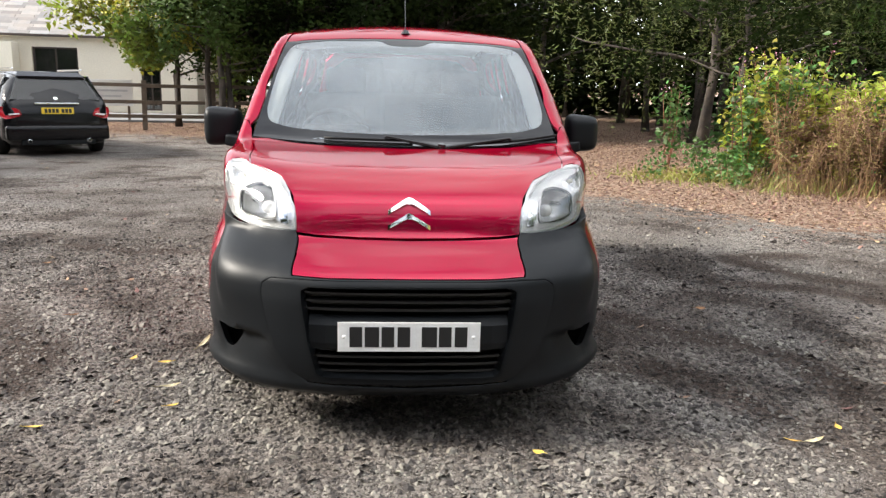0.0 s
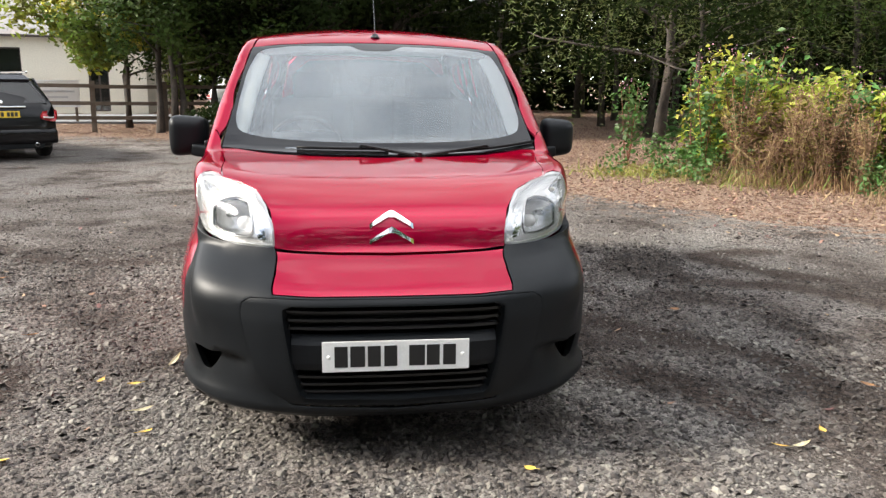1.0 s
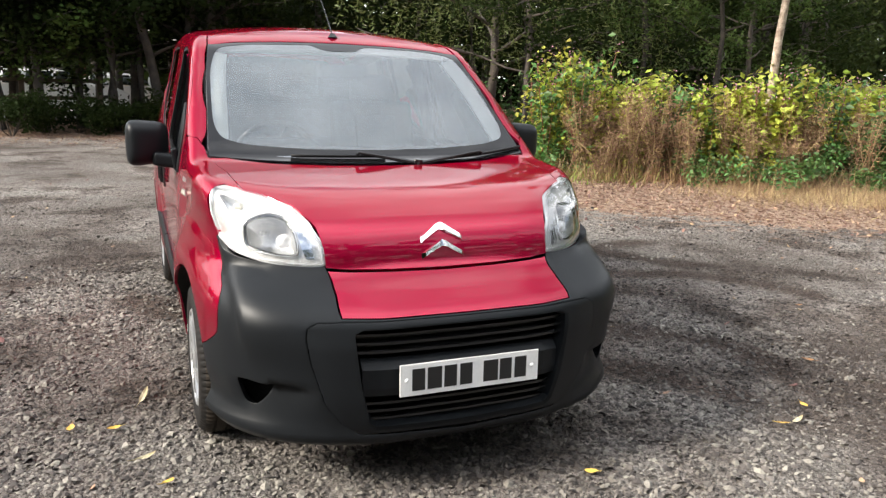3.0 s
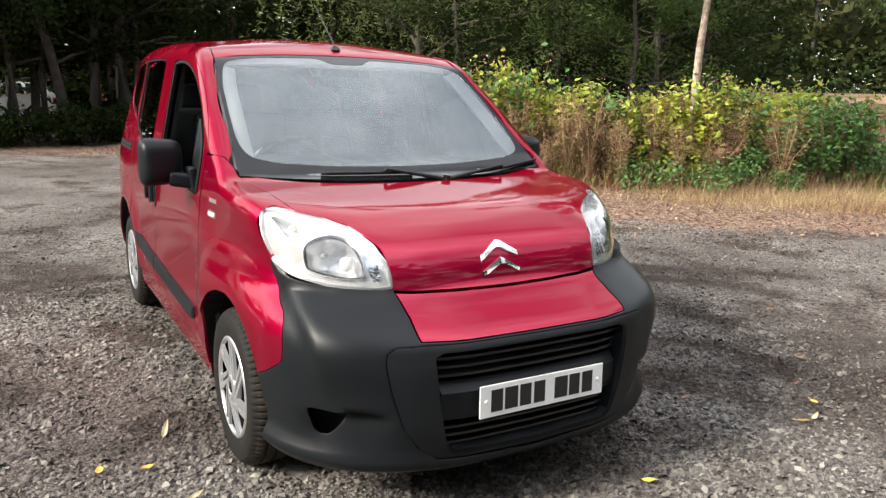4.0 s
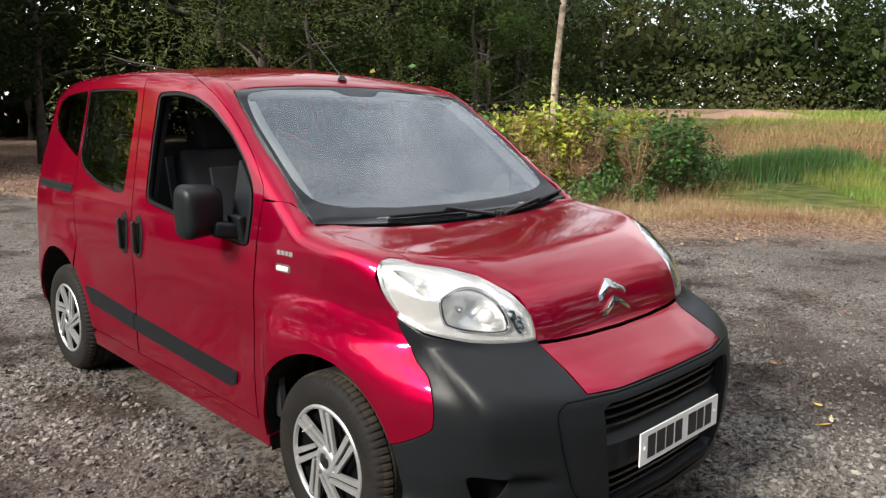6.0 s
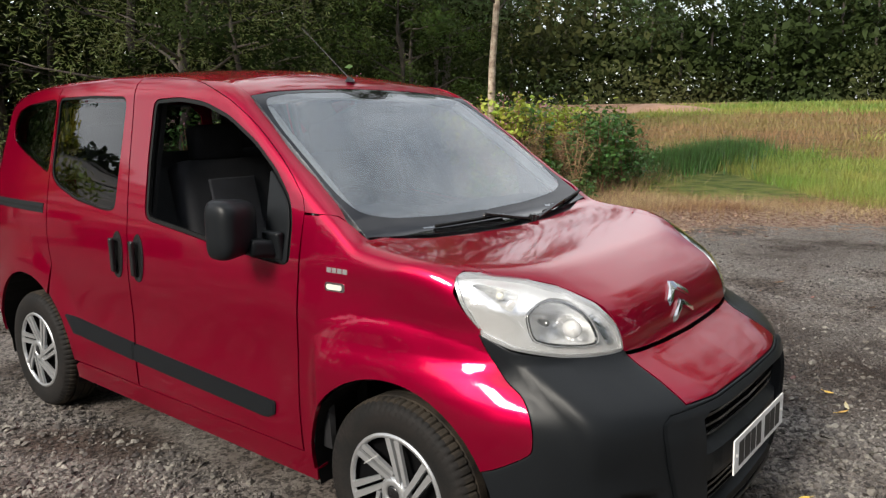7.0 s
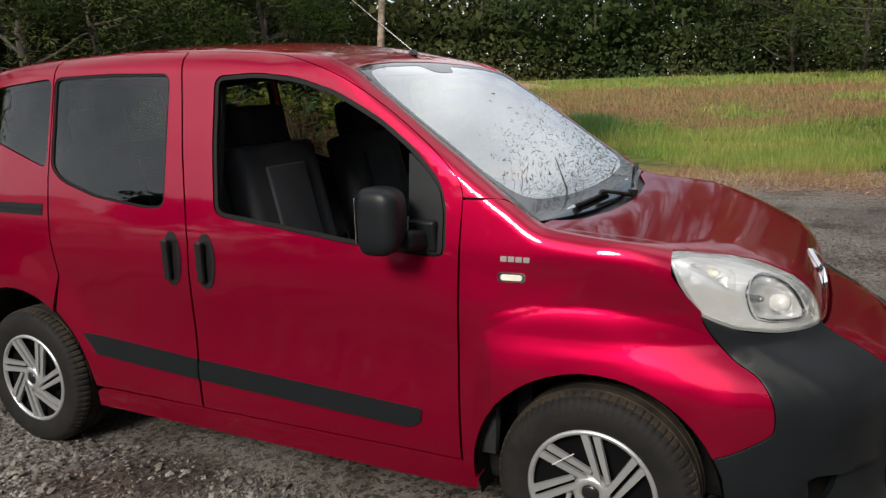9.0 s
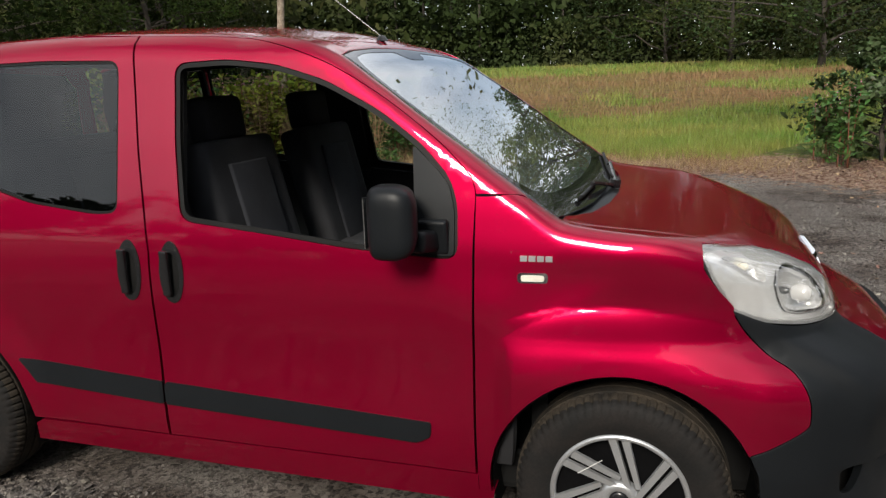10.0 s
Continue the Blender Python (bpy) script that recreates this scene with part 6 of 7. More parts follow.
low_growth("reeds", "dark green reeds at the field's near edge", "reeds", [(15.5, 6.8), (17, 7.0), (18.5, 7.2), (20, 7.0), (21.5, 7.2)], (0.8, 0.6), 6000, LEAF_GREEN, 0.25, 0.60, 8, 0.03, 0.3)

# brown, feathery seed plants in front of the balsam
DOCK = material("dry_seed_plant", (0.27, 0.155, 0.095), 0.85, 0, 0.25, 1.2, 14.0, island=0.5, second=(0.17, 0.10, 0.05), through_light=0.2)
r = np.random.default_rng(71)
for k in range(44):
    t = r.uniform(0, 6.99)
    i = int(t)
    p = Vector(line[i]).lerp(Vector(line[i + 1]), t - i)
    at = (p.x + r.normal(0, 0.3), p.y - abs(r.normal(0, 0.35)) + 0.1)
    h = r.uniform(0.7, 1.4)
    ob = tagged(empty("seed_plant"), "brown feathery plant gone to seed on the verge", "bush", "seed plants along the verge")
    ob.location = (*at, float(height(*at)))
    tb, pos = [], []
    for j in range(7):
        a, ln = r.uniform(0, 6.28), r.uniform(0.1, 0.4)
        pts = [Vector((0.1 * r.normal(), 0.1 * r.normal(), -0.03)), Vector((math.cos(a) * ln * 0.4, math.sin(a) * ln * 0.4, h * 0.55)), Vector((math.cos(a) * ln, math.sin(a) * ln, h * r.uniform(0.8, 1.05)))]
        tb.append(tube(pts, [0.006, 0.005, 0.003], 4))
        for q in np.linspace(0.25, 1, 26):
            c = pts[0].lerp(pts[1], q * 2) if q < 0.5 else pts[1].lerp(pts[2], q * 2 - 1)
            for w in range(5):
                pos.append(tuple(c + Vector(r.normal(0, 0.055, 3))))
    pos = np.array(pos)
    tagged(part("stalk", mesh_of("stalk", *joined(tb), STRAW), None, ob), kind="stuff")
    tagged(part("seed_mass", scatter("seed_mass", slim_v, quad_f, pos, r.uniform(0.03, 0.075, len(pos)), turns(len(pos), 1.0, r), DOCK), None, ob), kind="stuff")

# low leafy brambles
r = np.random.default_rng(72)
for k, at in enumerate(((5.5, 8.3), (4.8, 8.9), (7.0, 6.7), (7.5, 6.2), (8.2, 5.95), (9.3, 6.0), (10.5, 5.9), (11.6, 6.1), (12.8, 6.5))):
    ob = tagged(empty("bramble"), "low spreading bramble with dark green leaves", "bush", "brambles along the verge")
    ob.location = (*at, float(height(*at)))
    n_ = 650
    c = r.normal(0, 1, (7, 3)) * (0.40, 0.3, 0.10) + (0, 0, 0.26 + 0.2 * (at[0] > 10))
    tagged(part("foliage", scatter("foliage", quad_v, quad_f, clumps(r, c, np.full(7, 0.30 + 0.15 * (at[0] > 10)), n_), r.uniform(0.05, 0.10, n_), turns(n_, 0.7, r), LEAF_GREEN), None, ob), kind="stuff")
    v_all, f_all = [], []
    for q in c:
        v, f = tube([(0, 0, -0.05), tuple(q * 0.6), tuple(q)], [0.010, 0.007, 0.004], 5)
        o = len(v_all)
        v_all.extend(v)
        f_all.extend(tuple(i + o for i in g) for g in f)
    tagged(part("stalk", mesh_of("stalk", v_all, f_all, STEM_RED), None, ob), kind="stuff")

# field grass in tufts, thinning with distance
r = np.random.default_rng(73)
for name, label, mat, seed, n_, want_dry in (("field_grass", "long green grass of the field", GRASS_B, 1, 60000, False), ("rusty_field_grass", "reddish dry growth of the field", DRY_B, 2, 36000, True)):
    d = r.uniform(0, 1, n_) ** 1.7 * 46
    a = r.uniform(-0.42, 0.60, n_)
    px, py = 8.6 + d * np.cos(a), 0.6 + d * np.sin(a)
    ff = 0.93 * px + 0.22 * py
    gr = (edge_side(px, py) > 1.4) & (ff > 7.4) & (py - 0.35 * px < 4.8)
    dr = wave(px, py, 8.0, 0.7) + 0.5 * wave(px, py, 2.6, 2.0) + 1.2 * np.exp(-((ff - 24) / 6) ** 2) + 1.0 * np.exp(-((ff - 36) / 5) ** 2) > 0.7
    ok = gr & (dr if want_dry else ~dr)
    px, py, d = px[ok], py[ok], d[ok]
    hh = r.uniform(0.10, 0.28, len(px)) * (1 + 0.012 * d)
    size = np.stack([0.010 + 0.0016 * d, hh * 0.8, hh], 1)
    tagged(part(name, scatter(name, blade_v, blade_f, np.stack([px, py, height(px, py) - 0.02], 1), size, turns(len(px), 0.3, r), mat), None), label, "grass", kind="stuff")

# low bank of bare reddish soil at the far side of the field
SOIL = material("bare_soil", (0.36, 0.21, 0.135), 0.9, 0, 0.2, 0.4, 3.0, bump=0.05, second=(0.27, 0.165, 0.11))
bm = bmesh.new()
rows = []
for i, t in enumerate(np.linspace(0, 1, 40)):
    cx, cy = 40.5 + 4.0 * t, 27.0 - 12.0 * t
    top_z = 0.6 * math.sin(math.pi * t) ** 0.7 * (0.75 + 0.25 * math.sin(9 * t + 1) + 0.12 * math.sin(23 * t))
    rows.append([bm.verts.new((cx + u, cy + 0.35 * u, float(height(cx + u, cy)) - 0.1 + top_z * math.exp(-(u / 1.7) ** 2))) for u in np.linspace(-4, 4, 13)])
for a, b in zip(rows, rows[1:]):
    for i in range(12):
        bm.faces.new((a[i], a[i + 1], b[i + 1], b[i]))
tagged(part("soil_bank", bm, SOIL, None, smooth=True), "low bank of bare reddish soil across the field", "bank")

# bush and willows at the field's near corner
for k, (x, y, h, s_, n_) in enumerate(((10.1, -2.1, 1.9, 1.0, 5200), (10.8, -3.2, 3.2, 1.4, 6500), (12.6, -4.8, 4.2, 1.9, 6500))):
    tree("willow_bush", "grey-green willow bush at the edge of the field", (x, y), h, 80 + k, LEAF_BIRCH, leaves=n_, size=0.10, girth=0.05, spread_=s_, low=0.04, limbs=20, shape_v=slim_v if k else quad_v, droop=0.8)
balsam((9.2, -1.45), 1.2, 790, LEAF_GREEN, label="low balsam plant with dark green leaves and pink flowers")
balsam((9.7, -1.25), 1.1, 791, LEAF_GREEN, label="low balsam plant with dark green leaves and pink flowers")
for k, (x, y, h) in enumerate(((46, -6.5, 13), (54, -2.0, 14), (62, 2.5, 14), (40, -12.5, 13), (70, 6.5, 15))):
    tree("field_willow", "broad grey-green willow beside the field", (x, y), h, 90 + k, LEAF_WILLOW if k % 2 else LEAF_BIRCH, leaves=12000, size=0.24, girth=0.22, spread_=6.0, low=0.02, limbs=30)

# far belt of trees round the field
r = np.random.default_rng(75)
pts, sz, mids = [], [], []
v_all, f_all = [], []
for a in np.arange(-0.30, 1.02, 0.036):
    for ring in (0, 1, 2):
        dist = r.uniform(65, 75) + ring * 8 - 10 * max(0, 0.25 - a)
        x, y, h = dist * math.cos(a), dist * math.sin(a), r.uniform(11, 17) + 4.0 * ring
        z0 = float(height(x, y))
        # a rounded crown of uneven lumps over a short trunk
        m, wide = 16, r.uniform(2.0, 3.6)
        u = r.normal(0, 1, (m, 3))
        u /= np.linalg.norm(u, axis=1, keepdims=True)
        c = u * (wide, wide, h * 0.45) * r.uniform(0.4, 1.0, (m, 1)) + (x, y, z0 + h * 0.47)
        many = (3000, 800, 200)[ring]
        pts.append(clumps(r, c, r.uniform(0.9, 2.0, m), many, 0.8))
        sz.append(r.uniform(0.14, 0.32, many) * (1, 1.8, 3.4)[ring])
        mids.append(np.tile((x, y, z0 + h * 0.35), (many + 260, 1)))
        # dense low growth below and between the crowns
        low_n = 260
        b = r.normal(0, 1, (low_n, 3)) * (2.6, 2.6, 0) + (x, y, z0)
        b[:, 2] += r.uniform(0, 1, low_n) * h * 0.5
        pts.append(b)
        sz.append(r.uniform(0.5, 1.1, low_n))
        v, f = tube([(x, y, z0 - 0.3), (x, y, z0 + h * 0.5)], [0.2, 0.1], 5)
        o = len(v_all)
        v_all.extend(v)
        f_all.extend(tuple(i + o for i in q) for q in f)
a = r.uniform(-0.32, 1.05, 16000)
d = 67 + r.normal(0, 2.0, 16000) - 10 * np.maximum(0, 0.25 - a)
hx, hy = d * np.cos(a), d * np.sin(a)
pts.append(np.stack([hx, hy, height(hx, hy) + r.uniform(0, 1, 16000) ** 1.5 * 3.6], 1))
sz.append(r.uniform(0.2, 0.5, 16000))
mids.append(np.stack([hx * 1.08, hy * 1.08, height(hx, hy) - 2], 1))
pts, sz, mids = np.concatenate(pts), np.concatenate(sz), np.concatenate(mids)
out = pts - mids
out = out / np.linalg.norm(out, axis=1, keepdims=True) + r.normal(0, 0.12, out.shape)
LEAF_FAR = material("far_leaf", (0.033, 0.052, 0.013), 0.7, 0, 0.15, 0.07, 0.5, island=0.06, through_light=0.35, second=(0.085, 0.083, 0.028), spec=0.2)
belt = tagged(part("far_woods", scatter("far_woods", quad_v, quad_f, pts, sz, turns(len(sz), 0.9, r), LEAF_FAR, outward=out), None), "dark green belt of trees across the field", "woods", kind="stuff")
part("far_trunks", mesh_of("far_trunks", v_all, f_all, BARK), None, belt)

# unseen trees added behind the camera, so the cars reflect something dark
r = np.random.default_rng(76)
for k in range(18):
    a = radians(148 + 10.8 * k)
    front = math.exp(-((148 + 10.8 * k - 275) / 48) ** 2)
    d = r.uniform(16, 20) - 5 * front
    tree("unseen_yard_tree", "unseen broad green tree behind the camera, added to darken reflections", (d * math.cos(a) * 1.15, d * math.sin(a)), r.uniform(6.5, 9) + 4.5 * front, 300 + k, LEAF_DARK, leaves=3000, size=0.38, girth=0.16, spread_=3.4, low=0.05, limbs=18, group="trees round the yard")

# a tree leaning over the yard's near corner
tree("overhanging_tree", "tall willow with drooping leafy branches over the yard's corner", (12.4, -4.4), 8.6, 66, LEAF_WILLOW, leaves=40000, size=0.075, girth=0.18, spread_=3.6, low=0.42, limbs=28, lean=(-0.02, 0.36), shape_v=slim_v, droop=0.9, split=True)
tree("overhanging_tree", "tall willow with drooping leafy branches over the yard's corner", (13.5, -7.5), 11.0, 67, LEAF_BIRCH, leaves=12000, size=0.16, girth=0.2, spread_=4.6, low=0.2, limbs=24, droop=0.9, split=True)
# unseen hedge added on the yard's open side, blocking low sky in the paint
r = np.random.default_rng(77)
for k in range(9):
    x, y = -13.0 + r.normal(0, 0.5), -9.0 + 2.3 * k
    tree("unseen_hedge_tree", "unseen dark hedgerow tree, added to block low sky from the car's side", (x, y), r.uniform(4.6, 6.0), 330 + k, LEAF_DARK, leaves=3200, size=0.30, girth=0.1, spread_=2.3, low=0.03, limbs=20, group="hedgerow")
# tall trees added far behind the cream building, to shape the side windows' reflections
for k, (x, y, h) in enumerate(((-10.0, 44.0, 11.0), (-17.0, 58.0, 13.0), (-27.0, 60.0, 12.0), (-36.0, 38.0, 10.0))):
    tree("tall_tree", "tall full-crowned tree added beyond the buildings for window reflections", (x, y), h, 350 + k, LEAF_DARK, leaves=2600, size=0.70, girth=0.25, spread_=5.0, low=0.3, limbs=22, group="tall trees beyond the buildings")

# ---- fence ----
WOOD = material("weathered_wood", (0.14, 0.105, 0.075), 0.85, 0, 0.3, 3.0, 60.0, bump=0.004)
fence = tagged(empty("fence"), "weathered wooden post and rail fence", "fence")
A, B = Vector((-14.35, 18.2, 0)), Vector((-1.55, 20.8, 0))
for k in range(8):
    p = A.lerp(B, k / 7)
    part("post", boxed((0.13, 0.10, 1.5), Matrix.Translation(p + Vector((0, 0, 0.62))) @ pose(0, 0, 0, random.uniform(-1, 1), random.uniform(-1.5, 1.5), 11), 0.012), WOOD, fence)
    if k < 7:
        q = A.lerp(B, (k + 1) / 7)
        for z in (0.36, 0.76, 1.22):
            m = Matrix.Translation((p + q) / 2 + Vector((0, -0.07, z + random.uniform(-0.02, 0.02)))) @ (q - p).to_track_quat("X", "Z").to_matrix().to_4x4()
            part("rail", boxed(((q - p).length + 0.1, 0.05, 0.10), m, 0.012), WOOD, fence)

# ---- buildings behind the fence ----
RENDER = material("cream_render", (0.76, 0.71, 0.59), 0.85, 0, 0.08, 0.5, 20.0, bump=0.003)
SLATE = material("slate", (0.22, 0.215, 0.215), 0.7, 0, 0.2, 1.5, 30.0, obrand=0.3, second=(0.27, 0.24, 0.22))
FRAME_W = material("white_frame", (0.7, 0.7, 0.68), 0.5, 0, 0.05, 3.0, 30.0)
FRAME_D = material("dark_frame", (0.05, 0.035, 0.03), 0.5, 0, 0.1, 3.0, 30.0)
BRICK = material("red_brick", (0.30, 0.11, 0.07), 0.85, 0, 0.25, 2.0, 25.0)
TARMAC = material("pale_road", (0.22, 0.22, 0.225), 0.9, 0, 0.12, 0.8, 50.0)
ROOM = material("dim_room", (0.03, 0.03, 0.03), 0.9, 0, 0.2, 2.0, 20.0)


def house(at, turn, size, eaves, ridge, openings, wall_mat, label, rows=11, skylights=()):
    w, d = size
    ob = tagged(empty("house", pose(*at, 0, 0, turn)), label, "house")
    # front wall in piers and aprons round its openings
    xs = sorted({-w / 2, w / 2, *[o[0] for o in openings], *[o[1] for o in openings]})
    for a, b in zip(xs, xs[1:]):
        hit = [o for o in openings if o[0] <= a and o[1] >= b]
        spans = [(-0.3, hit[0][2]), (hit[0][3], eaves)] if hit else [(-0.3, eaves)]
        for lo, hi in spans:
            if hi - lo > 0.02:
                part("wall", boxed((b - a, 0.3, hi - lo), pose((a + b) / 2, 0.15, (lo + hi) / 2)), wall_mat, ob)
    for s in (-1, 1):
        part("wall", boxed((0.3, d - 0.6, eaves + 0.3), pose(s * (w / 2 - 0.15), d / 2, eaves / 2 - 0.15)), wall_mat, ob)
    part("wall", boxed((w, 0.3, eaves + 0.3), pose(0, d - 0.15, eaves / 2 - 0.15)), wall_mat, ob)
    for s in (-1, 1):
        bm = bmesh.new()
        vs = [bm.verts.new((s * (w / 2 - t), y, z)) for t in (0.0, 0.3) for y, z in ((0.0, eaves), (d, eaves), (d / 2, ridge - 0.1))]
        bm.faces.new(vs[:3])
        bm.faces.new(vs[3:][::-1])
        for i in range(3):
            bm.faces.new((vs[i], vs[(i + 1) % 3], vs[3 + (i + 1) % 3], vs[3 + i]))
        part("gable", bm, wall_mat, ob)
    rise, run = ridge - eaves, d / 2 + 0.35
    ln = math.hypot(rise, run)
    roof_ = empty("roof")
    roof_.parent = ob
    for s in (1, -1):
        tilt = math.degrees(math.atan2(rise, run)) * s
        for k in range(rows):
            t = (k + 0.5) / rows
            y = (-0.35 + run * t) if s > 0 else d + 0.35 - run * t
            z = eaves - 0.05 + rise * t + 0.02
            step_w = 13.0 / rows if s > 0 else w + 0.5
            x = -w / 2 - 0.25 + (0.6 if k % 2 and s > 0 else 0)
            while x < w / 2 + 0.2:
                b = min(x + step_w, w / 2 + 0.25)
                part("slate_course", boxed((b - x - 0.012, ln / rows + 0.05, 0.03), pose((x + b) / 2, y, z + random.uniform(0, 0.006), tilt + 1.5 * s)), SLATE, roof_)
                x = b
    part("ridge", boxed((w + 0.5, 0.22, 0.10), pose(0, d / 2, ridge + 0.03), 0.03), SLATE, roof_)
    for x, y, a, b in skylights:
        sk = part("skylight", boxed((a, b, 0.10), pose(x, -0.35 + run * y, eaves + rise * y + 0.06, math.degrees(math.atan2(rise, run)))), FRAME_W, roof_)
        part("pane", boxed((a - 0.16, b - 0.16, 0.02), pose(x, -0.35 + run * y, eaves + rise * y + 0.13, math.degrees(math.atan2(rise, run)))), GLASS, sk)
    bm = bmesh.new()
    box(bm, (w + 0.5, 0.10, 0.10), pose(0, -0.34, eaves - 0.05), 0.02)
    part("gutter", bm, FRAME_D, ob)
    for x0, x1, z0, z1, kind in openings:
        win = part("door" if kind == "door" else "window", boxed((x1 - x0, 0.02, z1 - z0), pose((x0 + x1) / 2, 0.24, (z0 + z1) / 2)), ROOM, ob)
        cx = (x0 + x1) / 2
        for a, b, c, e in ((x0 + 0.035, 0.07, (z0 + z1) / 2, z1 - z0), (x1 - 0.035, 0.07, (z0 + z1) / 2, z1 - z0), (cx, 0.06, (z0 + z1) / 2, z1 - z0)):
            part("frame", boxed((b, 0.08, e), pose(a, 0.16, c), 0.01), FRAME_D, win)
        for c in (z0 + 0.035, z1 - 0.035):
            part("frame", boxed((x1 - x0 - 0.14, 0.08, 0.07), pose(cx, 0.16, c), 0.01), FRAME_D, win)
        part("pane", boxed((x1 - x0 - 0.1, 0.01, z1 - z0 - 0.1), pose(cx, 0.18, (z0 + z1) / 2)), GLASS, win)
        if kind != "door":
            part("sill", boxed((x1 - x0 + 0.1, 0.14, 0.06), pose(cx, -0.04, z0 - 0.03), 0.01), FRAME_W, win)
    return ob


house((-17.0, 31.0, 0), 6, (17.0, 8.0), 3.15, 5.6, [(1.9, 3.7, 1.5, 2.65, "win"), (6.2, 7.0, 0.1, 2.3, "door"), (-5.0, -3.4, 1.3, 2.6, "win")], RENDER,
      "low cream rendered building with a slate roof and skylights", skylights=((-1.0, 0.45, 1.5, 1.2), (-5.0, 0.45, 1.5, 1.2)), rows=17)
house((-24.0, 46.0, 0), 6, (24.0, 9.0), 5.0, 8.6, [(-3, -1.5, 1.5, 2.8, "win"), (4, 5.5, 1.5, 2.8, "win")], RENDER, "taller slate-roofed building behind the cream one", rows=9)
house((1.0, 52.0, 0), -6, (14.0, 8.0), 3.0, 5.4, [(-4, -2.6, 1.0, 2.2, "win"), (0.5, 2.0, 1.0, 2.2, "win")], BRICK, "red brick building glimpsed beyond the trees", rows=7)
bm = bmesh.new()
box(bm, (34, 6.0, 0.06), pose(-13, 26.2, 0.04, 0, 0, 6))
tagged(part("road", bm, TARMAC), "pale tarmac lane beyond the fence", "road", kind="structure")
unit = tagged(empty("extractor_unit", pose(-15.6, 30.4, 0, 0, 0, 6)), "cream boxed extractor unit with a round fan on a wall", "fan unit")
part("casing", boxed((2.4, 0.8, 1.15), pose(-1.0, 0, 2.2), 0.02), RENDER, unit)
part("bracket", boxed((0.1, 0.7, 1.7), pose(-1.0, 0.1, 0.8)), FRAME_D, unit)
part("fan_ring", turned([(0.18, 0.0), (0.26, 0.05), (0.30, 0.0)], 24, pose(-1.6, -0.41, 2.3, 90)), FRAME_W, unit, smooth=True)
part("fan_grille", turned([(0.0, 0.02), (0.19, 0.01)], 20, pose(-1.6, -0.41, 2.3, 90)), GLOSS_BLACK, unit)
sign = tagged(empty("notice_board", pose(-9.6, 23.6, 0, 0, 0, 8)), "white notice board on two legs behind the fence", "sign")
part("board", boxed((1.9, 0.04, 0.85), pose(0, 0, 0.95), 0.01), FRAME_W, sign)
for s in (-1, 1):
    part("leg", boxed((0.07, 0.07, 1.3), pose(s * 0.8, 0.05, 0.6)), WOOD, sign)
for z, w in ((1.2, 1.4), (1.02, 1.6), (0.84, 1.2)):
    part("text_bar", boxed((w, 0.006, 0.06), pose(0, -0.024, z)), SILVER, sign)

# ---- cars ----
BLACK_PAINT = material("black_paint", (0.004, 0.004, 0.005), 0.22, 0.0, 0.05, 3.0, 900.0, spec=0.25, coat=0.25)
WHITE_PAINT = material("white_paint", (0.7, 0.7, 0.7), 0.35, 0, 0.05, 3.0, 900.0, coat=1.0)
TAIL_RED = material("tail_lamp_red", (0.38, 0.008, 0.014), 0.15, 0, 0.1, 12.0, 90.0, coat=1.0)


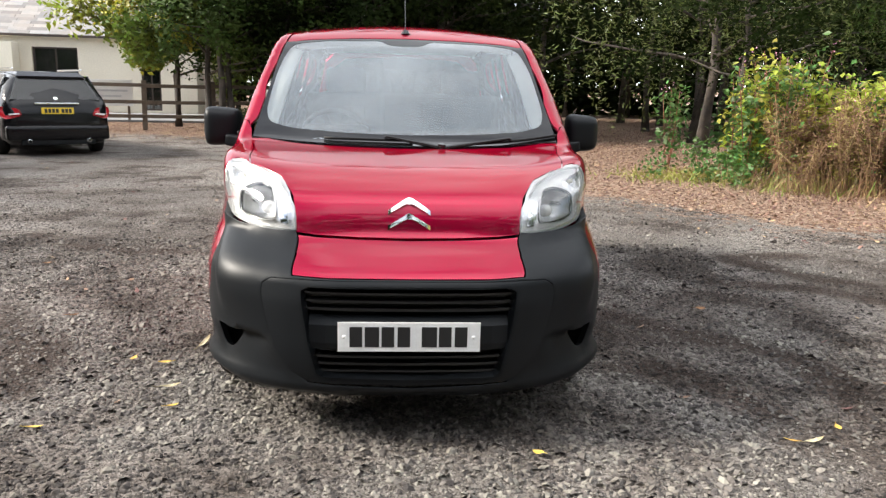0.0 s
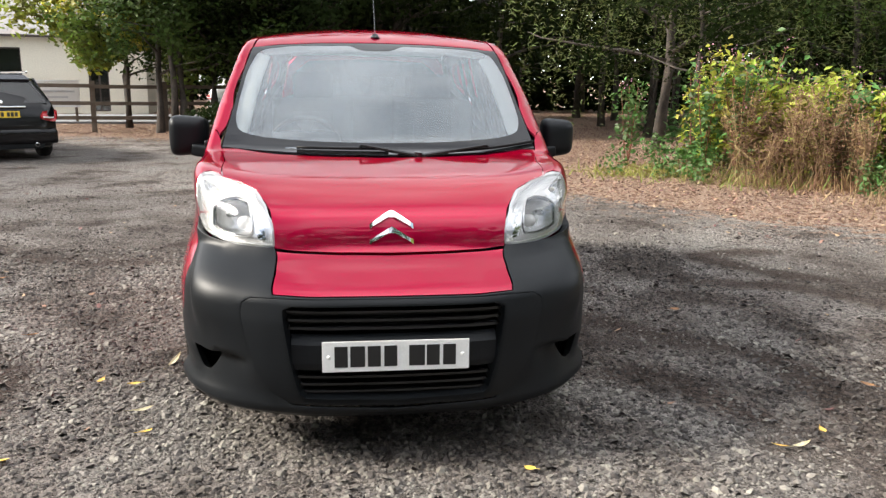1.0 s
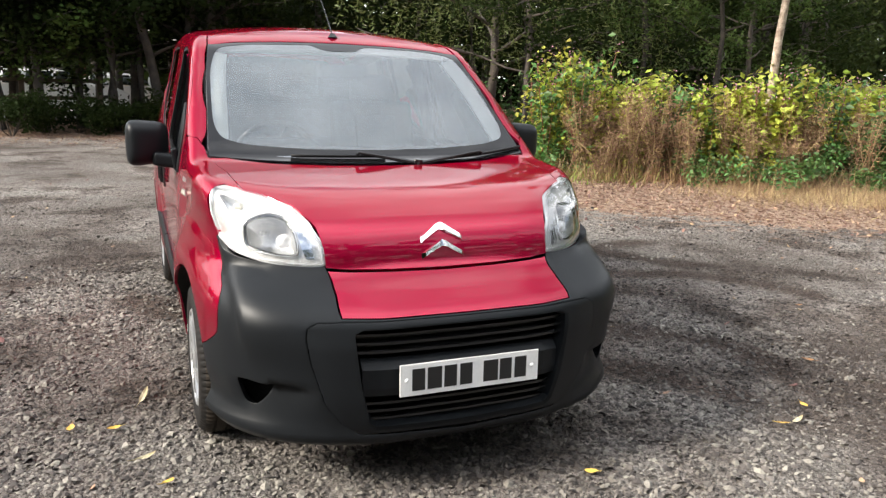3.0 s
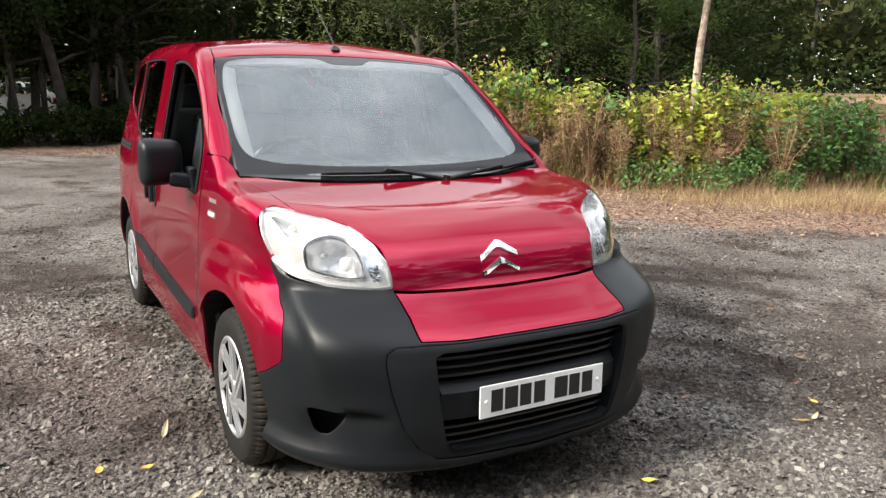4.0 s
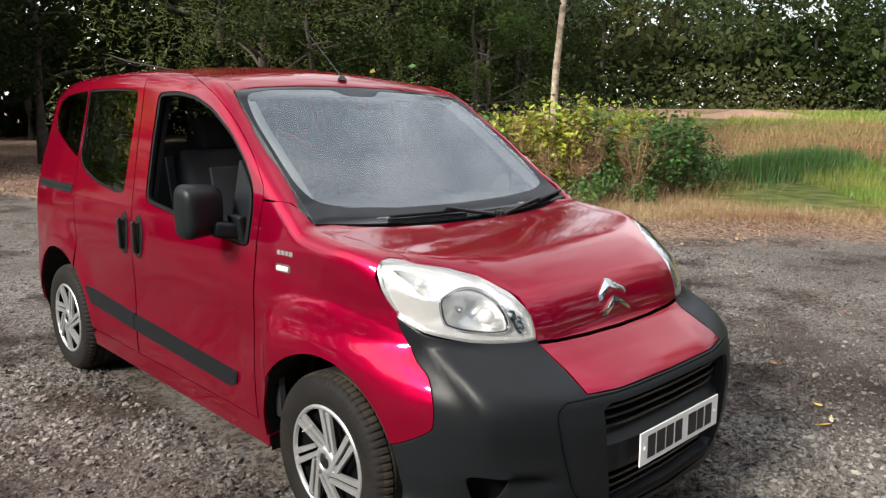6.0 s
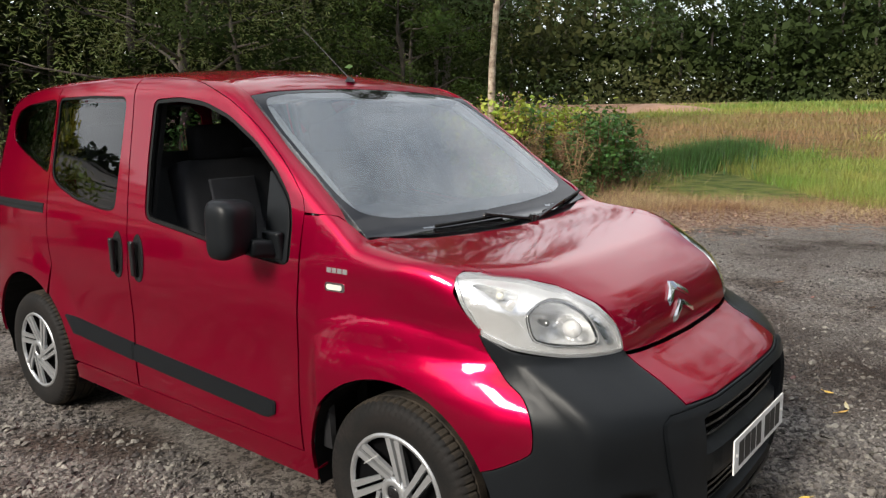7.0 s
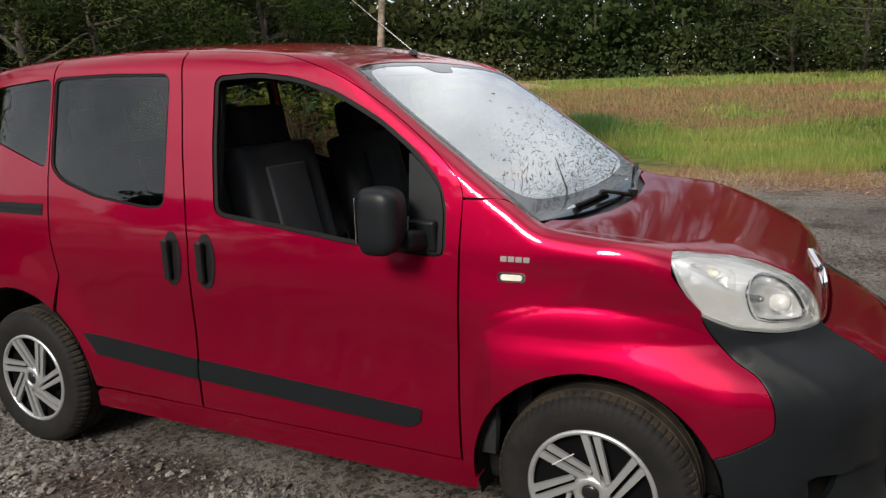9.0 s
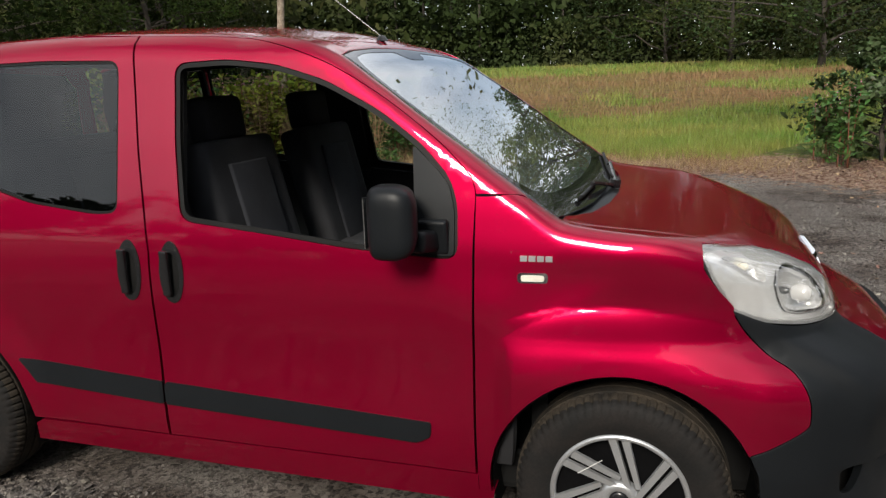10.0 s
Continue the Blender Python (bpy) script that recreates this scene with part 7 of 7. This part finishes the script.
def estate(m, paint, label):
    """An estate car, tail towards -y: a lofted body with glass, lamps, wheels and rails."""
    ob = tagged(empty("estate_car", m), label, "car")
    # stations along the length: y, half width, bottom, belt, roof, roof half width
    st = [(0.00, 0.70, 0.34, 0.72, 0.74, 0.62), (0.05, 0.82, 0.26, 0.90, 0.94, 0.72), (0.16, 0.86, 0.22, 0.96, 1.08, 0.68), (0.42, 0.88, 0.20, 0.97, 1.36, 0.60),
          (0.60, 0.885, 0.20, 0.97, 1.43, 0.60), (1.3, 0.885, 0.20, 0.96, 1.47, 0.60), (2.2, 0.885, 0.20, 0.95, 1.475, 0.60), (2.7, 0.885, 0.20, 0.94, 1.40, 0.58),
          (3.2, 0.88, 0.20, 0.93, 1.10, 0.66), (3.45, 0.88, 0.20, 0.92, 0.97, 0.72), (4.1, 0.86, 0.20, 0.84, 0.88, 0.70), (4.45, 0.78, 0.22, 0.70, 0.74, 0.60), (4.58, 0.60, 0.30, 0.60, 0.62, 0.48)]
    bm = bmesh.new()
    rings = []
    for y, w, lo, belt_, top_, rw in st:
        prof = [(0, lo), (w * 0.86, lo), (w * 0.97, lo + 0.10), (w, lo + 0.32), (w * 0.985, belt_ - 0.08), (w * 0.95, belt_), ((w * 0.95 + rw) / 2 + 0.03, (belt_ + top_) / 2 + 0.02), (rw + 0.02, top_ - 0.05), (rw * 0.86, top_ - 0.008), (0, top_ + 0.012)]
        full_ = prof + [(-x, z) for x, z in prof[-2:0:-1]]
        rings.append([bm.verts.new((x, y, z)) for x, z in full_])
    k = len(rings[0])
    for a, b in zip(rings, rings[1:]):
        for i in range(k):
            bm.faces.new((a[i], a[(i + 1) % k], b[(i + 1) % k], b[i]))
    bm.faces.new(rings[0])
    bm.faces.new(rings[-1][::-1])
    body = part("body", bm, paint, ob, smooth=True, angle=75)
    # rear glass, plate, lamps, trims

    def slab(name, pts, mat, parent, lift=0.012):
        b = bmesh.new()
        c = sum((Vector(p) for p in pts), Vector()) / len(pts)
        nrm = (Vector(pts[1]) - Vector(pts[0])).cross(Vector(pts[2]) - Vector(pts[0])).normalized()
        hi_ = [b.verts.new(Vector(p) + nrm * lift) for p in pts]
        lo_ = [b.verts.new(Vector(p) - nrm * 0.02) for p in pts]
        b.faces.new(hi_)
        b.faces.new(lo_[::-1])
        for i in range(len(pts)):
            b.faces.new((hi_[i], lo_[i], lo_[(i + 1) % len(pts)], hi_[(i + 1) % len(pts)]))
        return part(name, b, mat, parent)
    slab("rear_window", [(-0.72, 0.10, 0.985), (0.72, 0.10, 0.985), (0.56, 0.40, 1.355), (-0.56, 0.40, 1.355)], DARK_GLASS, body)
    slab("window_back", [(-0.70, 0.125, 0.99), (0.70, 0.125, 0.99), (0.54, 0.42, 1.35), (-0.54, 0.42, 1.35)], ROOM, body, 0.004)
    slab("tail_spoiler", [(-0.54, 0.36, 1.36), (0.54, 0.36, 1.36), (0.50, 0.56, 1.44), (-0.50, 0.56, 1.44)], paint, body, 0.03)
    for s in (-1, 1):
        lamp_ = empty("tail_lamp")
        lamp_.parent = ob
        pts = [tuple(p) for p in rounded([(s * 0.55, 0.0, 0.71), (s * 0.80, 0.04, 0.65), (s * 0.89, 0.22, 0.74), (s * 0.875, 0.20, 0.87), (s * 0.60, 0.03, 0.84)], 0.07, 4)]
        slab("lens", pts if s > 0 else pts[::-1], TAIL_RED, lamp_, 0.050)
        pts = [(s * 0.60, -0.03, 0.735), (s * 0.76, 0.0, 0.725), (s * 0.77, 0.005, 0.742), (s * 0.605, -0.025, 0.752)]
        slab("reversing_lens", pts if s > 0 else pts[::-1], WHITE_PLATE, lamp_, 0.050)
        part("roof_rail", boxed((0.035, 1.9, 0.035), pose(s * 0.56, 1.55, 1.51), 0.012), CHROME, ob)
        for y0, y1, t0 in ((0.55, 1.15, 1.0), (1.22, 2.05, 1.0), (2.12, 2.95, 1.0)):
            pts = [(s * 0.855, y0, 1.00), (s * 0.855, y1, 0.99), (s * 0.66, min(y1, 2.72), 1.40), (s * 0.66, y0 + 0.08, 1.40)]
            slab("side_window", pts[::-1] if s > 0 else pts, DARK_GLASS, body, 0.010)
        pts = [(s * 0.858, 0.52, 0.985), (s * 0.858, 3.0, 0.965), (s * 0.858, 3.0, 0.985), (s * 0.858, 0.52, 1.005)]
        slab("chrome_strip", pts[::-1] if s > 0 else pts, CHROME, body, 0.012)
        for y in (0.88, 3.70):
            part("tyre", turned([(0.20, -0.095), (0.28, -0.10), (0.315, -0.075), (0.318, 0.0), (0.315, 0.075), (0.28, 0.10), (0.20, 0.095)], 36, pose(s * 0.79, y, 0.316, 0, 90)), RUBBER, ob, smooth=True)
            part("rim", turned([(0.0, 0.03), (0.05, 0.045), (0.19, 0.06), (0.205, 0.085), (0.21, 0.02)], 30, pose(s * 0.79, y, 0.316, 0, 90 * s)), SILVER, ob, smooth=True)
    part("rear_bumper", boxed((1.66, 0.22, 0.26), pose(0, 0.06, 0.42), 0.07, 3), paint, ob, smooth=True, angle=60)
    part("diffuser", boxed((1.2, 0.16, 0.12), pose(0, 0.06, 0.27), 0.03), PLASTIC, ob)
    part("tailgate_trim", boxed((0.72, 0.03, 0.028), pose(0, 0.022, 0.925), 0.01), CHROME, ob)
    pl = part("number_plate", boxed((0.52, 0.012, 0.11), pose(0, 0.0, 0.80, -6), 0.003), YELLOW_PLATE, ob, "yellow plate with dark bars")
    for i in range(7):
        part("bar", boxed((0.045, 0.004, 0.07), pose(-0.19 + 0.06 * i + (0.03 if i > 3 else 0), -0.008, 0.80, -6)), INK, pl)
    part("emblem", turned([(0.0, 0.012), (0.035, 0.01), (0.042, 0.0)], 20, pose(0, 0.09, 1.0, 70)), CHROME, ob, smooth=True)
    for s in (-1, 1):
        part("exhaust", turned([(0.028, 0.02), (0.035, 0.02), (0.035, -0.1)], 18, pose(s * 0.48, -0.03, 0.28, 90)), CHROME, ob, smooth=True)
    return ob


estate(pose(-5.93, 11.35, 0.0, 0, 0, 34), BLACK_PAINT, "black estate car with roof rails, seen from behind on the gravel")
estate(pose(-5.3, 27.6, 0.07, 0, 0, -78), WHITE_PAINT, "white estate car parked on the lane beyond the fence")
estate(pose(0.6, 34.0, 0.0, 0, 0, 95), WHITE_PAINT, "white estate car half hidden among the woodland trunks")

# ---- single fallen leaves on the gravel ----
def fallen_leaf(at, turn, size, mat, label, slim=0.55):
    """A curled leaf with a midrib and a stalk."""
    bm = bmesh.new()
    rows = []
    for t in np.linspace(0, 1, 7):
        w = slim * size * math.sin(math.pi * min(t * 0.93 + 0.05, 1.0)) ** 0.8 / 2
        z = 0.10 * size * (t - 0.4) ** 2 * 4
        rows.append([bm.verts.new(((t - 0.5) * size, s * w, z + 0.22 * abs(s) * w + (0.002 if s else 0.0))) for s in (-1, -0.5, 0, 0.5, 1)])
    for a, b in zip(rows, rows[1:]):
        for i in range(4):
            bm.faces.new((a[i], a[i + 1], b[i + 1], b[i]))
    m = pose(at[0], at[1], float(height(*at)) + 0.016, random.uniform(-14, 14), random.uniform(-14, 14), turn)
    ob = tagged(empty("fallen_leaf", m), label, "leaf", "leaves fallen on the gravel")
    part("blade", bm, mat, ob, smooth=True)
    part("stalk", rod(bmesh.new(), Vector((-0.46 * size, 0, 0.004)), Vector((-0.85 * size, 0.06 * size, 0.006)), 0.0012, 0.0009), mat, ob)


LEAF_PALE = material("pale_fallen_leaf", (0.58, 0.53, 0.36), 0.7, 0, 0.2, 40.0, 300.0, second=(0.40, 0.33, 0.18))
LEAF_BROWN = material("brown_fallen_leaf", (0.30, 0.15, 0.06), 0.7, 0, 0.25, 40.0, 300.0, second=(0.18, 0.09, 0.04))
YELLOW_ONE, PALE_ONE, BROWN_ONE = "small yellow leaf lying on the gravel", "long pale dry leaf lying on the gravel", "brown dry leaf lying on the gravel"
random.seed(41)
for x, y in ((0.49, -0.05), (-1.16, 0.92), (-1.32, 0.97), (1.52, 0.02), (1.77, 0.14), (-1.45, 0.20), (-2.10, 0.35), (-0.98, 0.40)):
    fallen_leaf((x, y), random.uniform(0, 360), random.uniform(0.045, 0.065), LEAF_YELLOW, YELLOW_ONE)
for x, y, turn in ((-1.04, 1.22, 70), (1.60, 0.02, 20), (-1.05, 0.62, 40), (-1.75, -0.55, 120)):
    fallen_leaf((x, y), turn, random.uniform(0.09, 0.12), LEAF_PALE, PALE_ONE, 0.22)
for x, y in ((2.3, 0.6), (3.1, 1.4), (2.7, -0.4), (3.9, 0.3), (1.9, 1.9), (-1.9, 1.7), (-2.6, 3.0), (4.4, 1.1)):
    fallen_leaf((x, y), random.uniform(0, 360), random.uniform(0.05, 0.075), LEAF_BROWN, BROWN_ONE, 0.6)
